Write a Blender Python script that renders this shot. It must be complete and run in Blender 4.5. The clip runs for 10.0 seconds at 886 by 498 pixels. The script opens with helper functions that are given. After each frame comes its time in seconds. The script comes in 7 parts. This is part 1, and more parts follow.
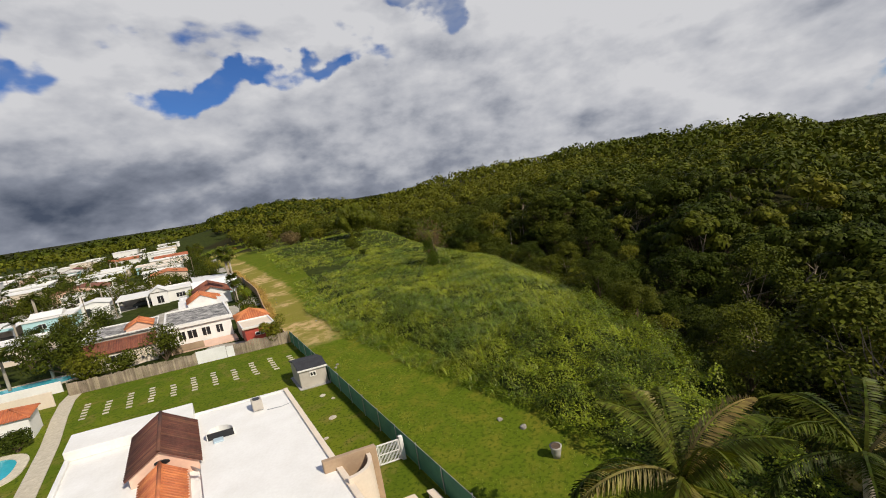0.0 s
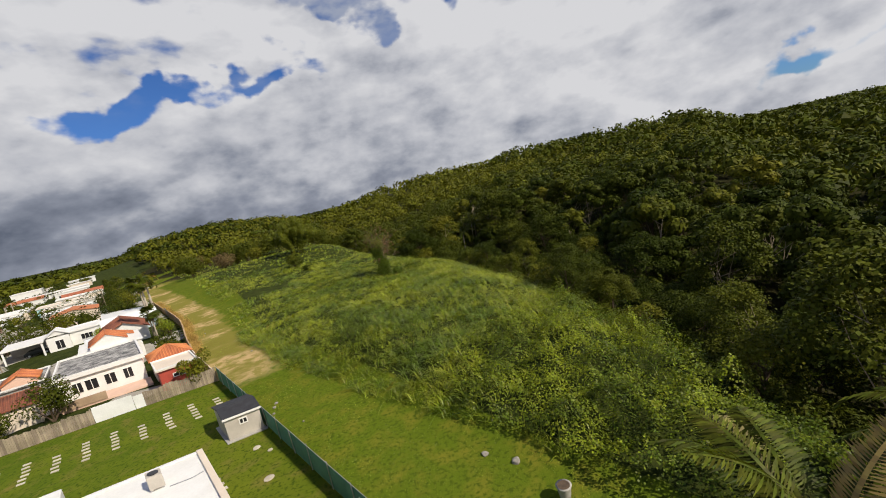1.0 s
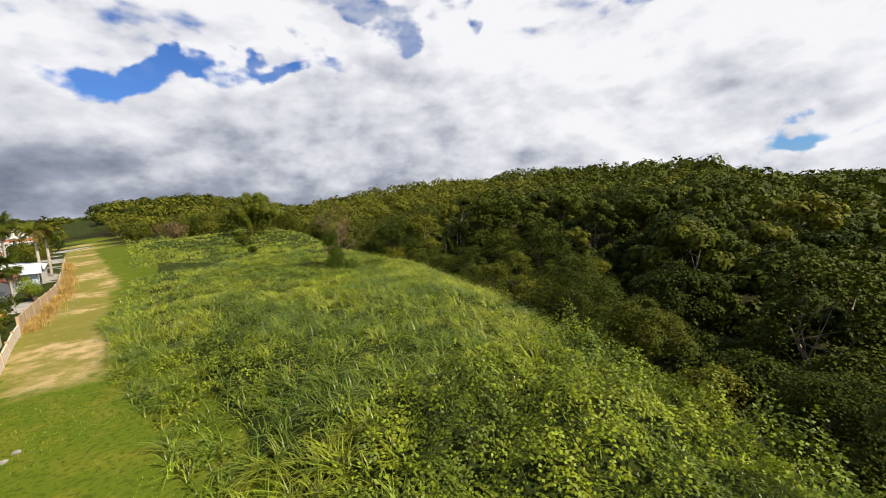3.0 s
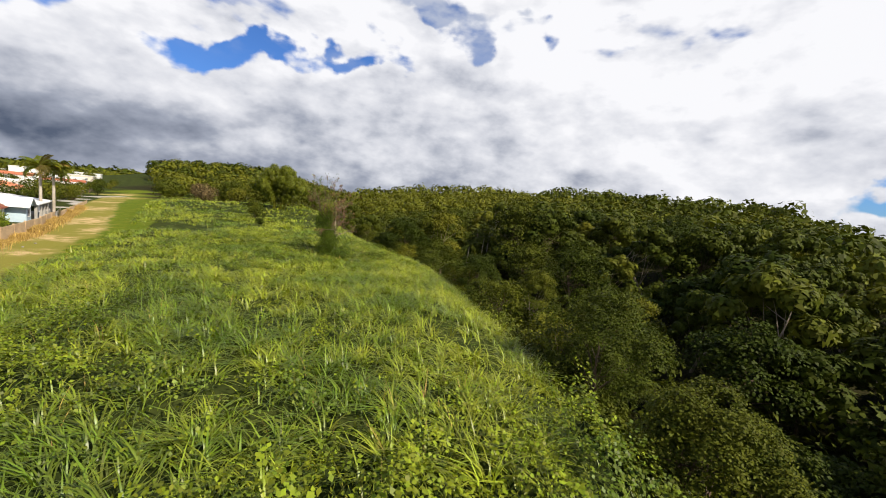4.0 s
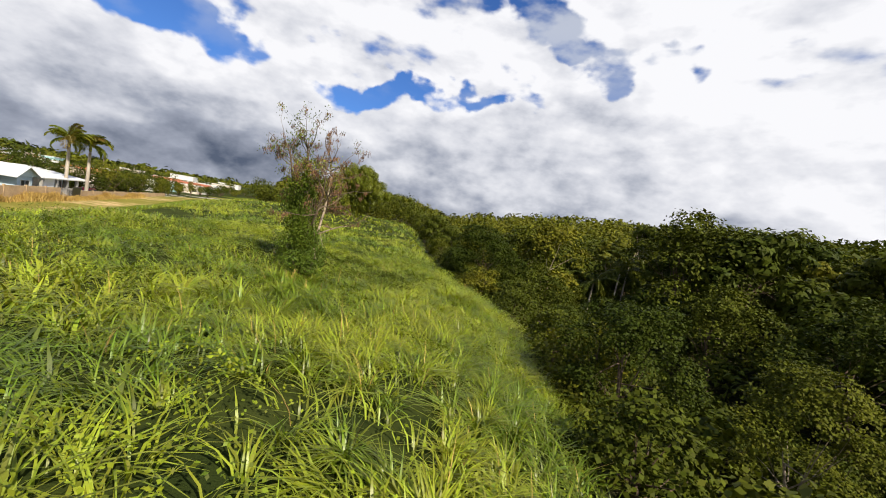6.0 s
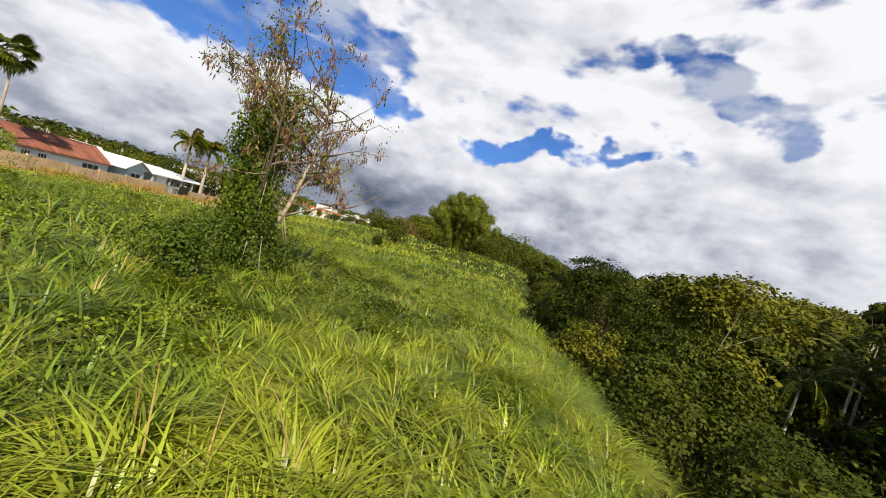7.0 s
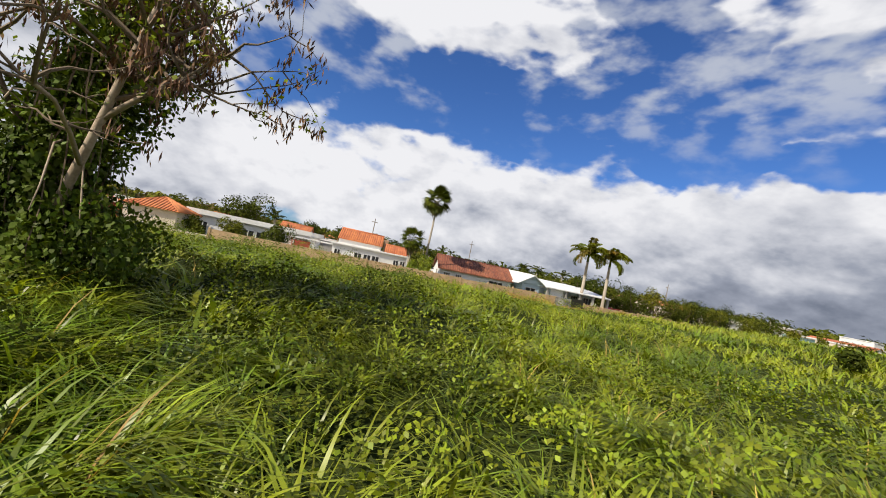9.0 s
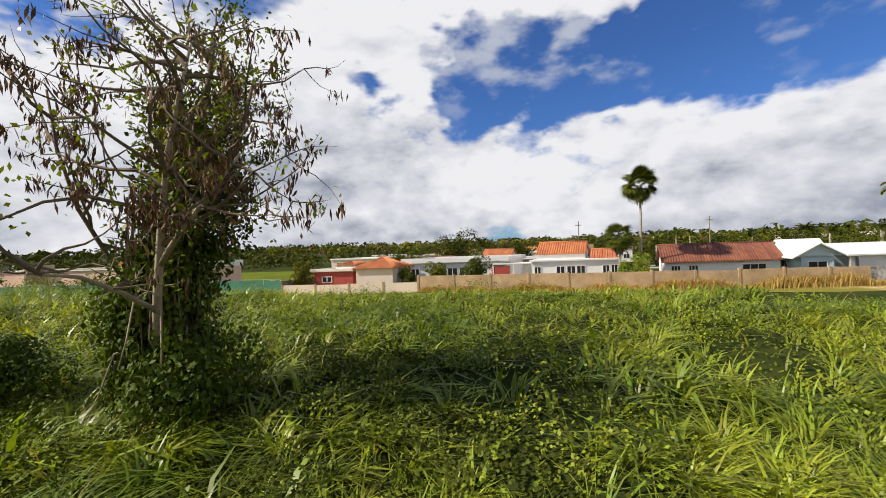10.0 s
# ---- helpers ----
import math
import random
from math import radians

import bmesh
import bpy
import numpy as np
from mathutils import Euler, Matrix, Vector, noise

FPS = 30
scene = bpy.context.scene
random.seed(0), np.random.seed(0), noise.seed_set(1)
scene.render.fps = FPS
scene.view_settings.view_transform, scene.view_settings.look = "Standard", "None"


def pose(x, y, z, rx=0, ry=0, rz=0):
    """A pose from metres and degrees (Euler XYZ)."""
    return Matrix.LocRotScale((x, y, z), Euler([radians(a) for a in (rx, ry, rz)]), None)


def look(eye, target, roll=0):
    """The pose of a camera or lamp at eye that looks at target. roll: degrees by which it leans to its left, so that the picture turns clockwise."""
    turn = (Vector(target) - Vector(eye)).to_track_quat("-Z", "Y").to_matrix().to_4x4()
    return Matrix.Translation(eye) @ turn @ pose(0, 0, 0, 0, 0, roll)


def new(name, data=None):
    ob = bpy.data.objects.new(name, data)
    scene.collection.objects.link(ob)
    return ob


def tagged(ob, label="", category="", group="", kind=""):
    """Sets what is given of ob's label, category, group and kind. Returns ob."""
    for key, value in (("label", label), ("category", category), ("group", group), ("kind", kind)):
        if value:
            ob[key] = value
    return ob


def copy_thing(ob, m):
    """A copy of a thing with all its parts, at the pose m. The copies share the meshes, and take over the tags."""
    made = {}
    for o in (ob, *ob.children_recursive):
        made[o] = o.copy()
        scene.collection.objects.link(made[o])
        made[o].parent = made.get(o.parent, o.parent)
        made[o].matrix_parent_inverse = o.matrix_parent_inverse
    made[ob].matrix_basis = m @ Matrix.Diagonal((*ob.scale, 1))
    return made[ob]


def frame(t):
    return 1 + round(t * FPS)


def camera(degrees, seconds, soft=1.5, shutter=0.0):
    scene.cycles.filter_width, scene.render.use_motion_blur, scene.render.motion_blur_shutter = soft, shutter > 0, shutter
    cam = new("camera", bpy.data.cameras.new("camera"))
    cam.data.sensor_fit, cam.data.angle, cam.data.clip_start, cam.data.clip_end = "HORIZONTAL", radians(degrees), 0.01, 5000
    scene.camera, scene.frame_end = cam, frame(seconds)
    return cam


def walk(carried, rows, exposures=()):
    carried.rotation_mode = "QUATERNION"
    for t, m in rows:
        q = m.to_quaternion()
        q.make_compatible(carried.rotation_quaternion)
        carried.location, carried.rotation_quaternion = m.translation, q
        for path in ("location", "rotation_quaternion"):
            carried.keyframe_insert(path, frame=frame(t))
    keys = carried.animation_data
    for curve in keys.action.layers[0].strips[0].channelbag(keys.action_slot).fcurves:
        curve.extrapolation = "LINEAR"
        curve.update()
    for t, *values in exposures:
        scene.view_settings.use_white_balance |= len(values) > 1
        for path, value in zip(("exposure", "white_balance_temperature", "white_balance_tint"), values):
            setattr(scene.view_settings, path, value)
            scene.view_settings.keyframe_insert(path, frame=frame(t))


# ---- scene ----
cam = camera(95.9, 10.0, soft=1.0)
PATH = [
    (0, (-0.043, -0.028, 18.066), (-0.059, 1.946, 17.747), -9.2),
    (0.5, (-0.484, 2.757, 17.338), (-0.408, 4.727, 16.998), -12.2),
    (1, (-0.488, 6.034, 16.263), (-0.25, 7.994, 15.946), -12.6),
    (1.5, (0.134, 9.617, 14.965), (0.418, 11.564, 14.609), -11.0),
    (2, (0.865, 13.298, 13.503), (1.221, 15.241, 13.191), -10.8),
    (2.5, (1.974, 17.155, 12.026), (2.371, 19.099, 11.77), -10.1),
    (2.7, (2.519, 18.938, 11.526), (2.891, 20.887, 11.273), -7.7),
    (3.8, (8.109, 29.107, 9.864), (8.269, 31.087, 9.631), 5.0),
    (4, (9.086, 31.408, 9.449), (9.201, 33.393, 9.229), 5.7),
    (4.5, (10.625, 37.308, 8.705), (10.677, 39.295, 8.489), 5.6),
    (5, (11.815, 43.496, 7.773), (11.728, 45.481, 7.543), 7.6),
    (5.2, (12.194, 45.89, 7.42), (12.066, 47.872, 7.186), 7.4),
    (6.3, (12.295, 66.986, 5.316), (11.646, 68.876, 5.233), 11.4),
    (6.5, (12.146, 69.848, 4.98), (11.376, 71.693, 4.923), 12.8),
    (6.8, (11.666, 73.692, 4.457), (10.723, 75.455, 4.418), 14.6),
    (7, (11.193, 76.192, 4.222), (10.127, 77.884, 4.194), 15.5),
    (7.3, (10.275, 80.084, 4.161), (9.004, 81.629, 4.13), 16.7),
    (7.5, (9.518, 82.511, 4.171), (8.085, 83.907, 4.172), 16.7),
    (7.8, (8.164, 85.645, 4.112), (6.514, 86.774, 4.108), 18.3),
    (8, (7.751, 87.69, 3.923), (5.965, 88.59, 3.933), 18.4),
    (8.3, (7.029, 90.336, 3.344), (5.097, 90.854, 3.379), 16.9),
    (8.5, (6.321, 91.755, 3.035), (4.335, 91.989, 3.072), 16.1),
    (8.8, (4.768, 93.312, 2.961), (2.77, 93.24, 3.032), 13.9),
    (9, (3.707, 94.028, 3.103), (1.728, 93.75, 3.171), 11.7),
    (9.3, (2.376, 94.686, 3.532), (0.462, 94.107, 3.557), 6.6),
    (9.5, (1.605, 95.036, 3.858), (-0.239, 94.262, 3.872), 2.9),
    (9.8, (0.566, 95.612, 4.302), (-1.133, 94.56, 4.372), -2.3),
    (10, (-0.137, 95.684, 4.59), (-1.685, 94.417, 4.591), -1.9),
]
EXPOSURES = [(0.0, 0.0), (1.5, 0.20), (2.7, 0.50), (4.0, 0.60), (6.5, 0.60), (8.0, 0.52), (10.0, 0.45)]
walk(cam, [(t, look(eye, target, roll)) for t, eye, target, roll in PATH], EXPOSURES)

# ---------- world and sun ----------
SUN_DIR = Vector((0.60, -0.47, 0.66)).normalized()   # towards the sun
world = bpy.data.worlds.new("sky")
scene.world = world
world.use_nodes = True


def build_sky(nt):
    nodes, links = nt.nodes, nt.links
    nodes.clear()

    def node(kind, **values):
        n = nodes.new(kind)
        for key, value in values.items():
            n.inputs[key].default_value = value
        return n

    def math_node(op, a, b=None, c=None, clamp=False):
        n = nodes.new("ShaderNodeMath")
        n.operation, n.use_clamp = op, clamp
        for slot, value in enumerate((a, b, c)):
            if value is None:
                continue
            if isinstance(value, (int, float)):
                n.inputs[slot].default_value = value
            else:
                links.new(value, n.inputs[slot])
        return n.outputs[0]

    def ramp(value, lo, hi, out_lo=0.0, out_hi=1.0):
        n = nodes.new("ShaderNodeMapRange")
        n.interpolation_type = "SMOOTHSTEP"
        links.new(value, n.inputs["Value"])
        n.inputs["From Min"].default_value, n.inputs["From Max"].default_value = lo, hi
        n.inputs["To Min"].default_value, n.inputs["To Max"].default_value = out_lo, out_hi
        return n.outputs[0]

    def mix(fac, a, b):
        n = nodes.new("ShaderNodeMix")
        n.data_type = "RGBA"
        links.new(fac, n.inputs["Factor"])
        for slot, value in ((6, a), (7, b)):
            if isinstance(value, tuple):
                n.inputs[slot].default_value = value
            else:
                links.new(value, n.inputs[slot])
        return n.outputs[2]

    sky = nodes.new("ShaderNodeTexSky")
    sky.sky_type, sky.sun_disc = "NISHITA", False
    sky.sun_elevation = math.asin(SUN_DIR.z)
    sky.sun_rotation = math.atan2(SUN_DIR.x, SUN_DIR.y)
    sky.air_density, sky.dust_density, sky.ozone_density = 1.0, 0.4, 2.5
    coords = nodes.new("ShaderNodeTexCoord").outputs["Generated"]
    split = nodes.new("ShaderNodeSeparateXYZ")
    links.new(coords, split.inputs[0])
    dx, dy, dz = split.outputs
    up = math_node("MAXIMUM", dz, 0.0)

    def stretched(shift, lift):
        """The direction, flattened towards the skyline as layers of cloud are."""
        join = nodes.new("ShaderNodeCombineXYZ")
        away = math_node("ADD", math_node("MULTIPLY", up, 0.6), 0.72)
        links.new(math_node("ADD", math_node("DIVIDE", dx, away), shift[0]), join.inputs[0])
        links.new(math_node("ADD", math_node("DIVIDE", dy, away), shift[1]), join.inputs[1])
        links.new(math_node("MULTIPLY_ADD", up, lift, shift[2]), join.inputs[2])
        return join.outputs[0]

    def fbm(vector, scale, detail, rough, twist):
        n = node("ShaderNodeTexNoise", Scale=scale, Detail=detail, Roughness=rough, Distortion=twist)
        links.new(vector, n.inputs["Vector"])
        return n.outputs["Fac"]

    def warped():
        """The direction, shifted by noise, for ragged edges."""
        total = coords
        for scale, amount in ((3.2, 0.30), (9.0, 0.14), (26.0, 0.05)):
            n = node("ShaderNodeTexNoise", Scale=scale, Detail=3.0)
            links.new(coords, n.inputs["Vector"])
            v = nodes.new("ShaderNodeVectorMath")
            v.operation = "MULTIPLY_ADD"
            links.new(n.outputs["Color"], v.inputs[0])
            v.inputs[1].default_value = (amount, amount, amount * 0.8)
            links.new(total, v.inputs[2])
            total = v.outputs[0]
        v = nodes.new("ShaderNodeVectorMath")
        v.operation = "SUBTRACT"
        links.new(total, v.inputs[0])
        v.inputs[1].default_value = (0.245, 0.245, 0.196)
        return v.outputs[0]

    ragged = warped()

    def lobe(way, reach, amount, flat):
        """An opening in the cloud round a direction, flattened by so much."""
        v = nodes.new("ShaderNodeVectorMath")
        v.operation = "SUBTRACT"
        links.new(ragged, v.inputs[0])
        v.inputs[1].default_value = Vector(way).normalized()
        f = nodes.new("ShaderNodeVectorMath")
        f.operation = "MULTIPLY"
        links.new(v.outputs[0], f.inputs[0])
        f.inputs[1].default_value = (1, 1, flat)
        n = nodes.new("ShaderNodeVectorMath")
        n.operation = "LENGTH"
        links.new(f.outputs[0], n.inputs[0])
        return ramp(n.outputs["Value"], 0.25 * reach, reach, amount, 0.0)

    base = stretched(SKY_SHIFT, 1.9)
    lit = stretched((SKY_SHIFT[0] + 0.05 * SUN_DIR.x, SKY_SHIFT[1] + 0.05 * SUN_DIR.y, SKY_SHIFT[2] + 0.08), 1.9)
    big = fbm(base, SKY_SCALE, 9.0, 0.52, 0.0)
    soft = fbm(base, SKY_SCALE, 6.5, 0.52, 0.0)
    soft_lit = fbm(lit, SKY_SCALE, 6.5, 0.52, 0.0)
    puff = fbm(base, SKY_SCALE * 3.1, 5.0, 0.5, 0.0)
    # heaped, cauliflower-like detail
    cell = math_node("ABSOLUTE", math_node("SUBTRACT", fbm(base, SKY_SCALE * 4.6, 3.0, 0.45, 0.0), 0.5))
    cell = math_node("MULTIPLY_ADD", cell, -3.0, 0.30)
    cover = math_node("ADD", big, math_node("MULTIPLY_ADD", puff, 0.52, -0.26))
    cover = math_node("ADD", cover, math_node("MULTIPLY", cell, ramp(dz, 0.15, 0.45, 0.05, 0.22)))
    for opening in SKY_GAPS:
        cover = math_node("SUBTRACT", cover, lobe(*opening))
    cover = math_node("ADD", cover, ramp(dz, 0.20, 0.36, 0.20, 0.045))     # cumulus banks near the skyline
    cover = math_node("SUBTRACT", cover, ramp(dz, 0.48, 0.72, 0.0, 0.20))      # clear overhead
    cloud = ramp(cover, 0.40, 0.515)
    # relief: brighter on the side towards the sun, darker where the cloud is thick
    relief = math_node("MULTIPLY_ADD", math_node("SUBTRACT", soft, soft_lit), 2.7, 0.87)
    relief = math_node("ADD", relief, math_node("MULTIPLY_ADD", puff, 0.78, -0.39))
    relief = math_node("MULTIPLY_ADD", cell, 0.16, relief)
    relief = math_node("ADD", relief, math_node("MULTIPLY_ADD", fbm(base, SKY_SCALE * 7.5, 5.0, 0.55, 0.0), 0.5, -0.25))
    shade = math_node("ADD", relief, ramp(cover, 0.55, 0.90, 0.08, -0.16))
    shade = math_node("ADD", shade, ramp(dx, 0.0, 0.6, 0.0, 0.07))
    shade = math_node("SUBTRACT", shade, math_node("MULTIPLY", ramp(dz, 0.15, 0.6, 0.07, 0.05), ramp(math_node("ADD", math_node("MULTIPLY", dx, -0.75), math_node("MULTIPLY", dy, 0.66)), 0.45, 1.0)))
    # rain-heavy base low ahead and to the left
    gloom = math_node("MULTIPLY", ramp(dz, 0.02, 0.27, 1.0, 0.0), ramp(math_node("ADD", math_node("MULTIPLY", dx, -0.75), math_node("MULTIPLY", dy, 0.66)), 0.35, 0.98))
    shade = math_node("SUBTRACT", shade, math_node("MULTIPLY", gloom, 0.27))
    shade = math_node("SUBTRACT", shade, ramp(dz, 0.01, 0.15, 0.11, 0.0))
    tone = nodes.new("ShaderNodeValToRGB")
    links.new(shade, tone.inputs[0])
    e = tone.color_ramp.elements
    e[0].position, e[0].color = 0.05, (0.065, 0.082, 0.122, 1)
    e[1].position, e[1].color = 1.0, (0.63, 0.63, 0.65, 1)
    mid = e.new(0.45)
    mid.color = (0.24, 0.260, 0.315, 1)
    mid = e.new(0.72)
    mid.color = (0.46, 0.47, 0.51, 1)
    blue = nodes.new("ShaderNodeMix")
    blue.data_type, blue.blend_type = "RGBA", "MULTIPLY"
    blue.inputs["Factor"].default_value = 1.0
    links.new(sky.outputs[0], blue.inputs[6])
    blue.inputs[7].default_value = (*SKY_GAIN, 1)
    # thin mottled cloud high up
    thin = math_node("MULTIPLY_ADD", fbm(base, SKY_SCALE * 5.5, 4.0, 0.5, 0.0), 0.6, math_node("MULTIPLY", soft, 0.5))
    thin = math_node("MULTIPLY", ramp(thin, 0.50, 0.66), math_node("MULTIPLY", ramp(dz, 0.22, 0.45, 0.0, 0.75), ramp(dz, 0.5, 0.75, 1.0, 0.25)))
    veil = mix(thin, blue.outputs[2], (0.44, 0.46, 0.50, 1))
    colour = mix(cloud, veil, tone.outputs[0])
    ground = ramp(dz, -0.02, 0.0)
    colour = mix(ground, (0.05, 0.07, 0.04, 1), colour)
    back = node("ShaderNodeBackground", Strength=1.0)
    links.new(colour, back.inputs["Color"])
    links.new(back.outputs[0], nodes.new("ShaderNodeOutputWorld").inputs["Surface"])


SKY_SCALE, SKY_SHIFT, SKY_GAIN = 1.75, (3.1, 7.4, 1.0), (0.032, 0.052, 0.086)
SKY_GAPS = [((-0.88, 0.02, 0.48), 0.50, 0.13, 1.2), ((-0.70, -0.50, 0.52), 0.46, 0.11, 1.2), ((-0.80, 0.40, 0.46), 0.40, 0.11, 1.2), ((-0.66, 0.60, 0.44), 0.36, 0.07, 1.2),
            ((-0.44, 0.86, 0.255), 0.17, 0.25, 3.2), ((-0.30, 0.91, 0.285), 0.15, 0.25, 3.4), ((-0.15, 0.94, 0.305), 0.17, 0.25, 3.4), ((0.12, 0.92, 0.375), 0.18, 0.27, 2.6), ((0.00, 0.90, 0.42), 0.17, 0.26, 2.4), ((-0.12, 0.87, 0.48), 0.16, 0.25, 2.2), ((-0.66, 0.69, 0.33), 0.15, 0.22, 2.6),
            ((-0.78, 0.54, 0.31), 0.14, 0.18, 2.2), ((-0.89, 0.36, 0.29), 0.16, 0.20, 2.0), ((-0.86, 0.30, 0.42), 0.24, 0.14, 1.6),
            ((-0.94, 0.05, 0.34), 0.24, 0.15, 1.7), ((-0.90, -0.22, 0.37), 0.24, 0.15, 1.7), ((-0.80, -0.44, 0.40), 0.24, 0.15, 1.7), ((-0.65, -0.66, 0.38), 0.22, 0.14, 1.6),
            ((-0.57, -0.79, 0.22), 0.10, 0.18, 1.8), ((-0.25, -0.94, 0.24), 0.12, 0.18, 2.0), ((0.78, 0.61, 0.075), 0.20, 0.34, 4.0)]
build_sky(world.node_tree)
sun_data = bpy.data.lights.new("sun", "SUN")
sun_data.energy, sun_data.angle, sun_data.color = 5.0, radians(0.55), (1.0, 0.91, 0.76)
sun = new("sun", sun_data)
sun.matrix_world = Matrix.Translation((60, -40, 90)) @ (-SUN_DIR).to_track_quat("-Z", "Y").to_matrix().to_4x4()

# ---------- materials ----------
def material(name, colour, dark=None, rough=0.8, scale=4.0, fine=40.0, bump=0.25, metal=0.0, per="none", spread=0.0, leaf=0.0, spec=0.5, wear=0.5, vary=0.3):
    """Two scales of noise between colour and dark, fine relief; per 'island' or 'object' varies the brightness; leaf lets light through."""
    m = bpy.data.materials.new(name)
    m.use_nodes = True
    nt = m.node_tree
    nodes, links = nt.nodes, nt.links
    bsdf = nodes["Principled BSDF"]
    out = nodes["Material Output"]
    dark = dark or tuple(c * 0.65 for c in colour)
    coords = nodes.new("ShaderNodeTexCoord").outputs["Object"]
    n1 = nodes.new("ShaderNodeTexNoise")
    n1.inputs["Scale"].default_value, n1.inputs["Detail"].default_value, n1.inputs["Roughness"].default_value = scale, 5.0, 0.6
    n2 = nodes.new("ShaderNodeTexNoise")
    n2.inputs["Scale"].default_value, n2.inputs["Detail"].default_value = fine, 3.0
    for n in (n1, n2):
        links.new(coords, n.inputs["Vector"])
    mixn = nodes.new("ShaderNodeMath")
    mixn.operation = "MULTIPLY_ADD"
    links.new(n2.outputs["Fac"], mixn.inputs[0])
    mixn.inputs[1].default_value = 0.45
    links.new(n1.outputs["Fac"], mixn.inputs[2])
    rng = nodes.new("ShaderNodeMapRange")
    links.new(mixn.outputs[0], rng.inputs["Value"])
    low = 0.5 if wear > 0.4 else 0.67 - 0.275 * wear
    rng.inputs["From Min"].default_value, rng.inputs["From Max"].default_value = low, low + 0.55 * wear + 0.1
    col = nodes.new("ShaderNodeMix")
    col.data_type = "RGBA"
    links.new(rng.outputs[0], col.inputs["Factor"])
    col.inputs[6].default_value, col.inputs[7].default_value = (*colour, 1), (*dark, 1)
    colour_out = col.outputs[2]
    if per != "none":
        if per == "island":
            rnd = nodes.new("ShaderNodeNewGeometry").outputs["Random Per Island"]
        else:
            rnd = nodes.new("ShaderNodeObjectInfo").outputs["Random"]
        hsv = nodes.new("ShaderNodeHueSaturation")
        vr = nodes.new("ShaderNodeMapRange")
        links.new(rnd, vr.inputs["Value"])
        vr.inputs["To Min"].default_value, vr.inputs["To Max"].default_value = 1 - spread, 1 + spread
        links.new(vr.outputs[0], hsv.inputs["Value"])
        hr = nodes.new("ShaderNodeMapRange")
        links.new(rnd, hr.inputs["Value"])
        hr.inputs["To Min"].default_value, hr.inputs["To Max"].default_value = 0.5 - 0.035 * spread, 0.5 + 0.035 * spread
        links.new(hr.outputs[0], hsv.inputs["Hue"])
        links.new(colour_out, hsv.inputs["Color"])
        colour_out = hsv.outputs[0]
    if leaf:
        # each plant and each leaf differ a little
        rnd = nodes.new("ShaderNodeObjectInfo").outputs["Random"]
        hsv = nodes.new("ShaderNodeHueSaturation")
        vr = nodes.new("ShaderNodeMapRange")
        links.new(rnd, vr.inputs["Value"])
        vr.inputs["To Min"].default_value, vr.inputs["To Max"].default_value = 1 - vary, 1 + vary
        links.new(vr.outputs[0], hsv.inputs["Value"])
        hr = nodes.new("ShaderNodeMapRange")
        links.new(rnd, hr.inputs["Value"])
        hr.inputs["To Min"].default_value, hr.inputs["To Max"].default_value = 0.495 + 0.06 * vary, 0.495 - 0.06 * vary
        links.new(hr.outputs[0], hsv.inputs["Hue"])
        links.new(colour_out, hsv.inputs["Color"])
        colour_out = hsv.outputs[0]
    links.new(colour_out, bsdf.inputs["Base Color"])
    bsdf.inputs["Roughness"].default_value, bsdf.inputs["Metallic"].default_value = rough, metal
    bsdf.inputs["Specular IOR Level"].default_value = spec
    if bump:
        b = nodes.new("ShaderNodeBump")
        b.inputs["Strength"].default_value, b.inputs["Distance"].default_value = bump, 0.02
        links.new(mixn.outputs[0], b.inputs["Height"])
        links.new(b.outputs[0], bsdf.inputs["Normal"])
    if leaf:
        tr = nodes.new("ShaderNodeBsdfTranslucent")
        gain = nodes.new("ShaderNodeMix")
        gain.data_type, gain.blend_type = "RGBA", "MULTIPLY"
        gain.inputs["Factor"].default_value = 1.0
        links.new(colour_out, gain.inputs[6])
        gain.inputs[7].default_value = (1.5, 1.5, 0.5, 1)
        links.new(gain.outputs[2], tr.inputs["Color"])
        ms = nodes.new("ShaderNodeMixShader")
        ms.inputs[0].default_value = leaf
        links.new(bsdf.outputs[0], ms.inputs[1])
        links.new(tr.outputs[0], ms.inputs[2])
        links.new(ms.outputs[0], out.inputs["Surface"])
    return m


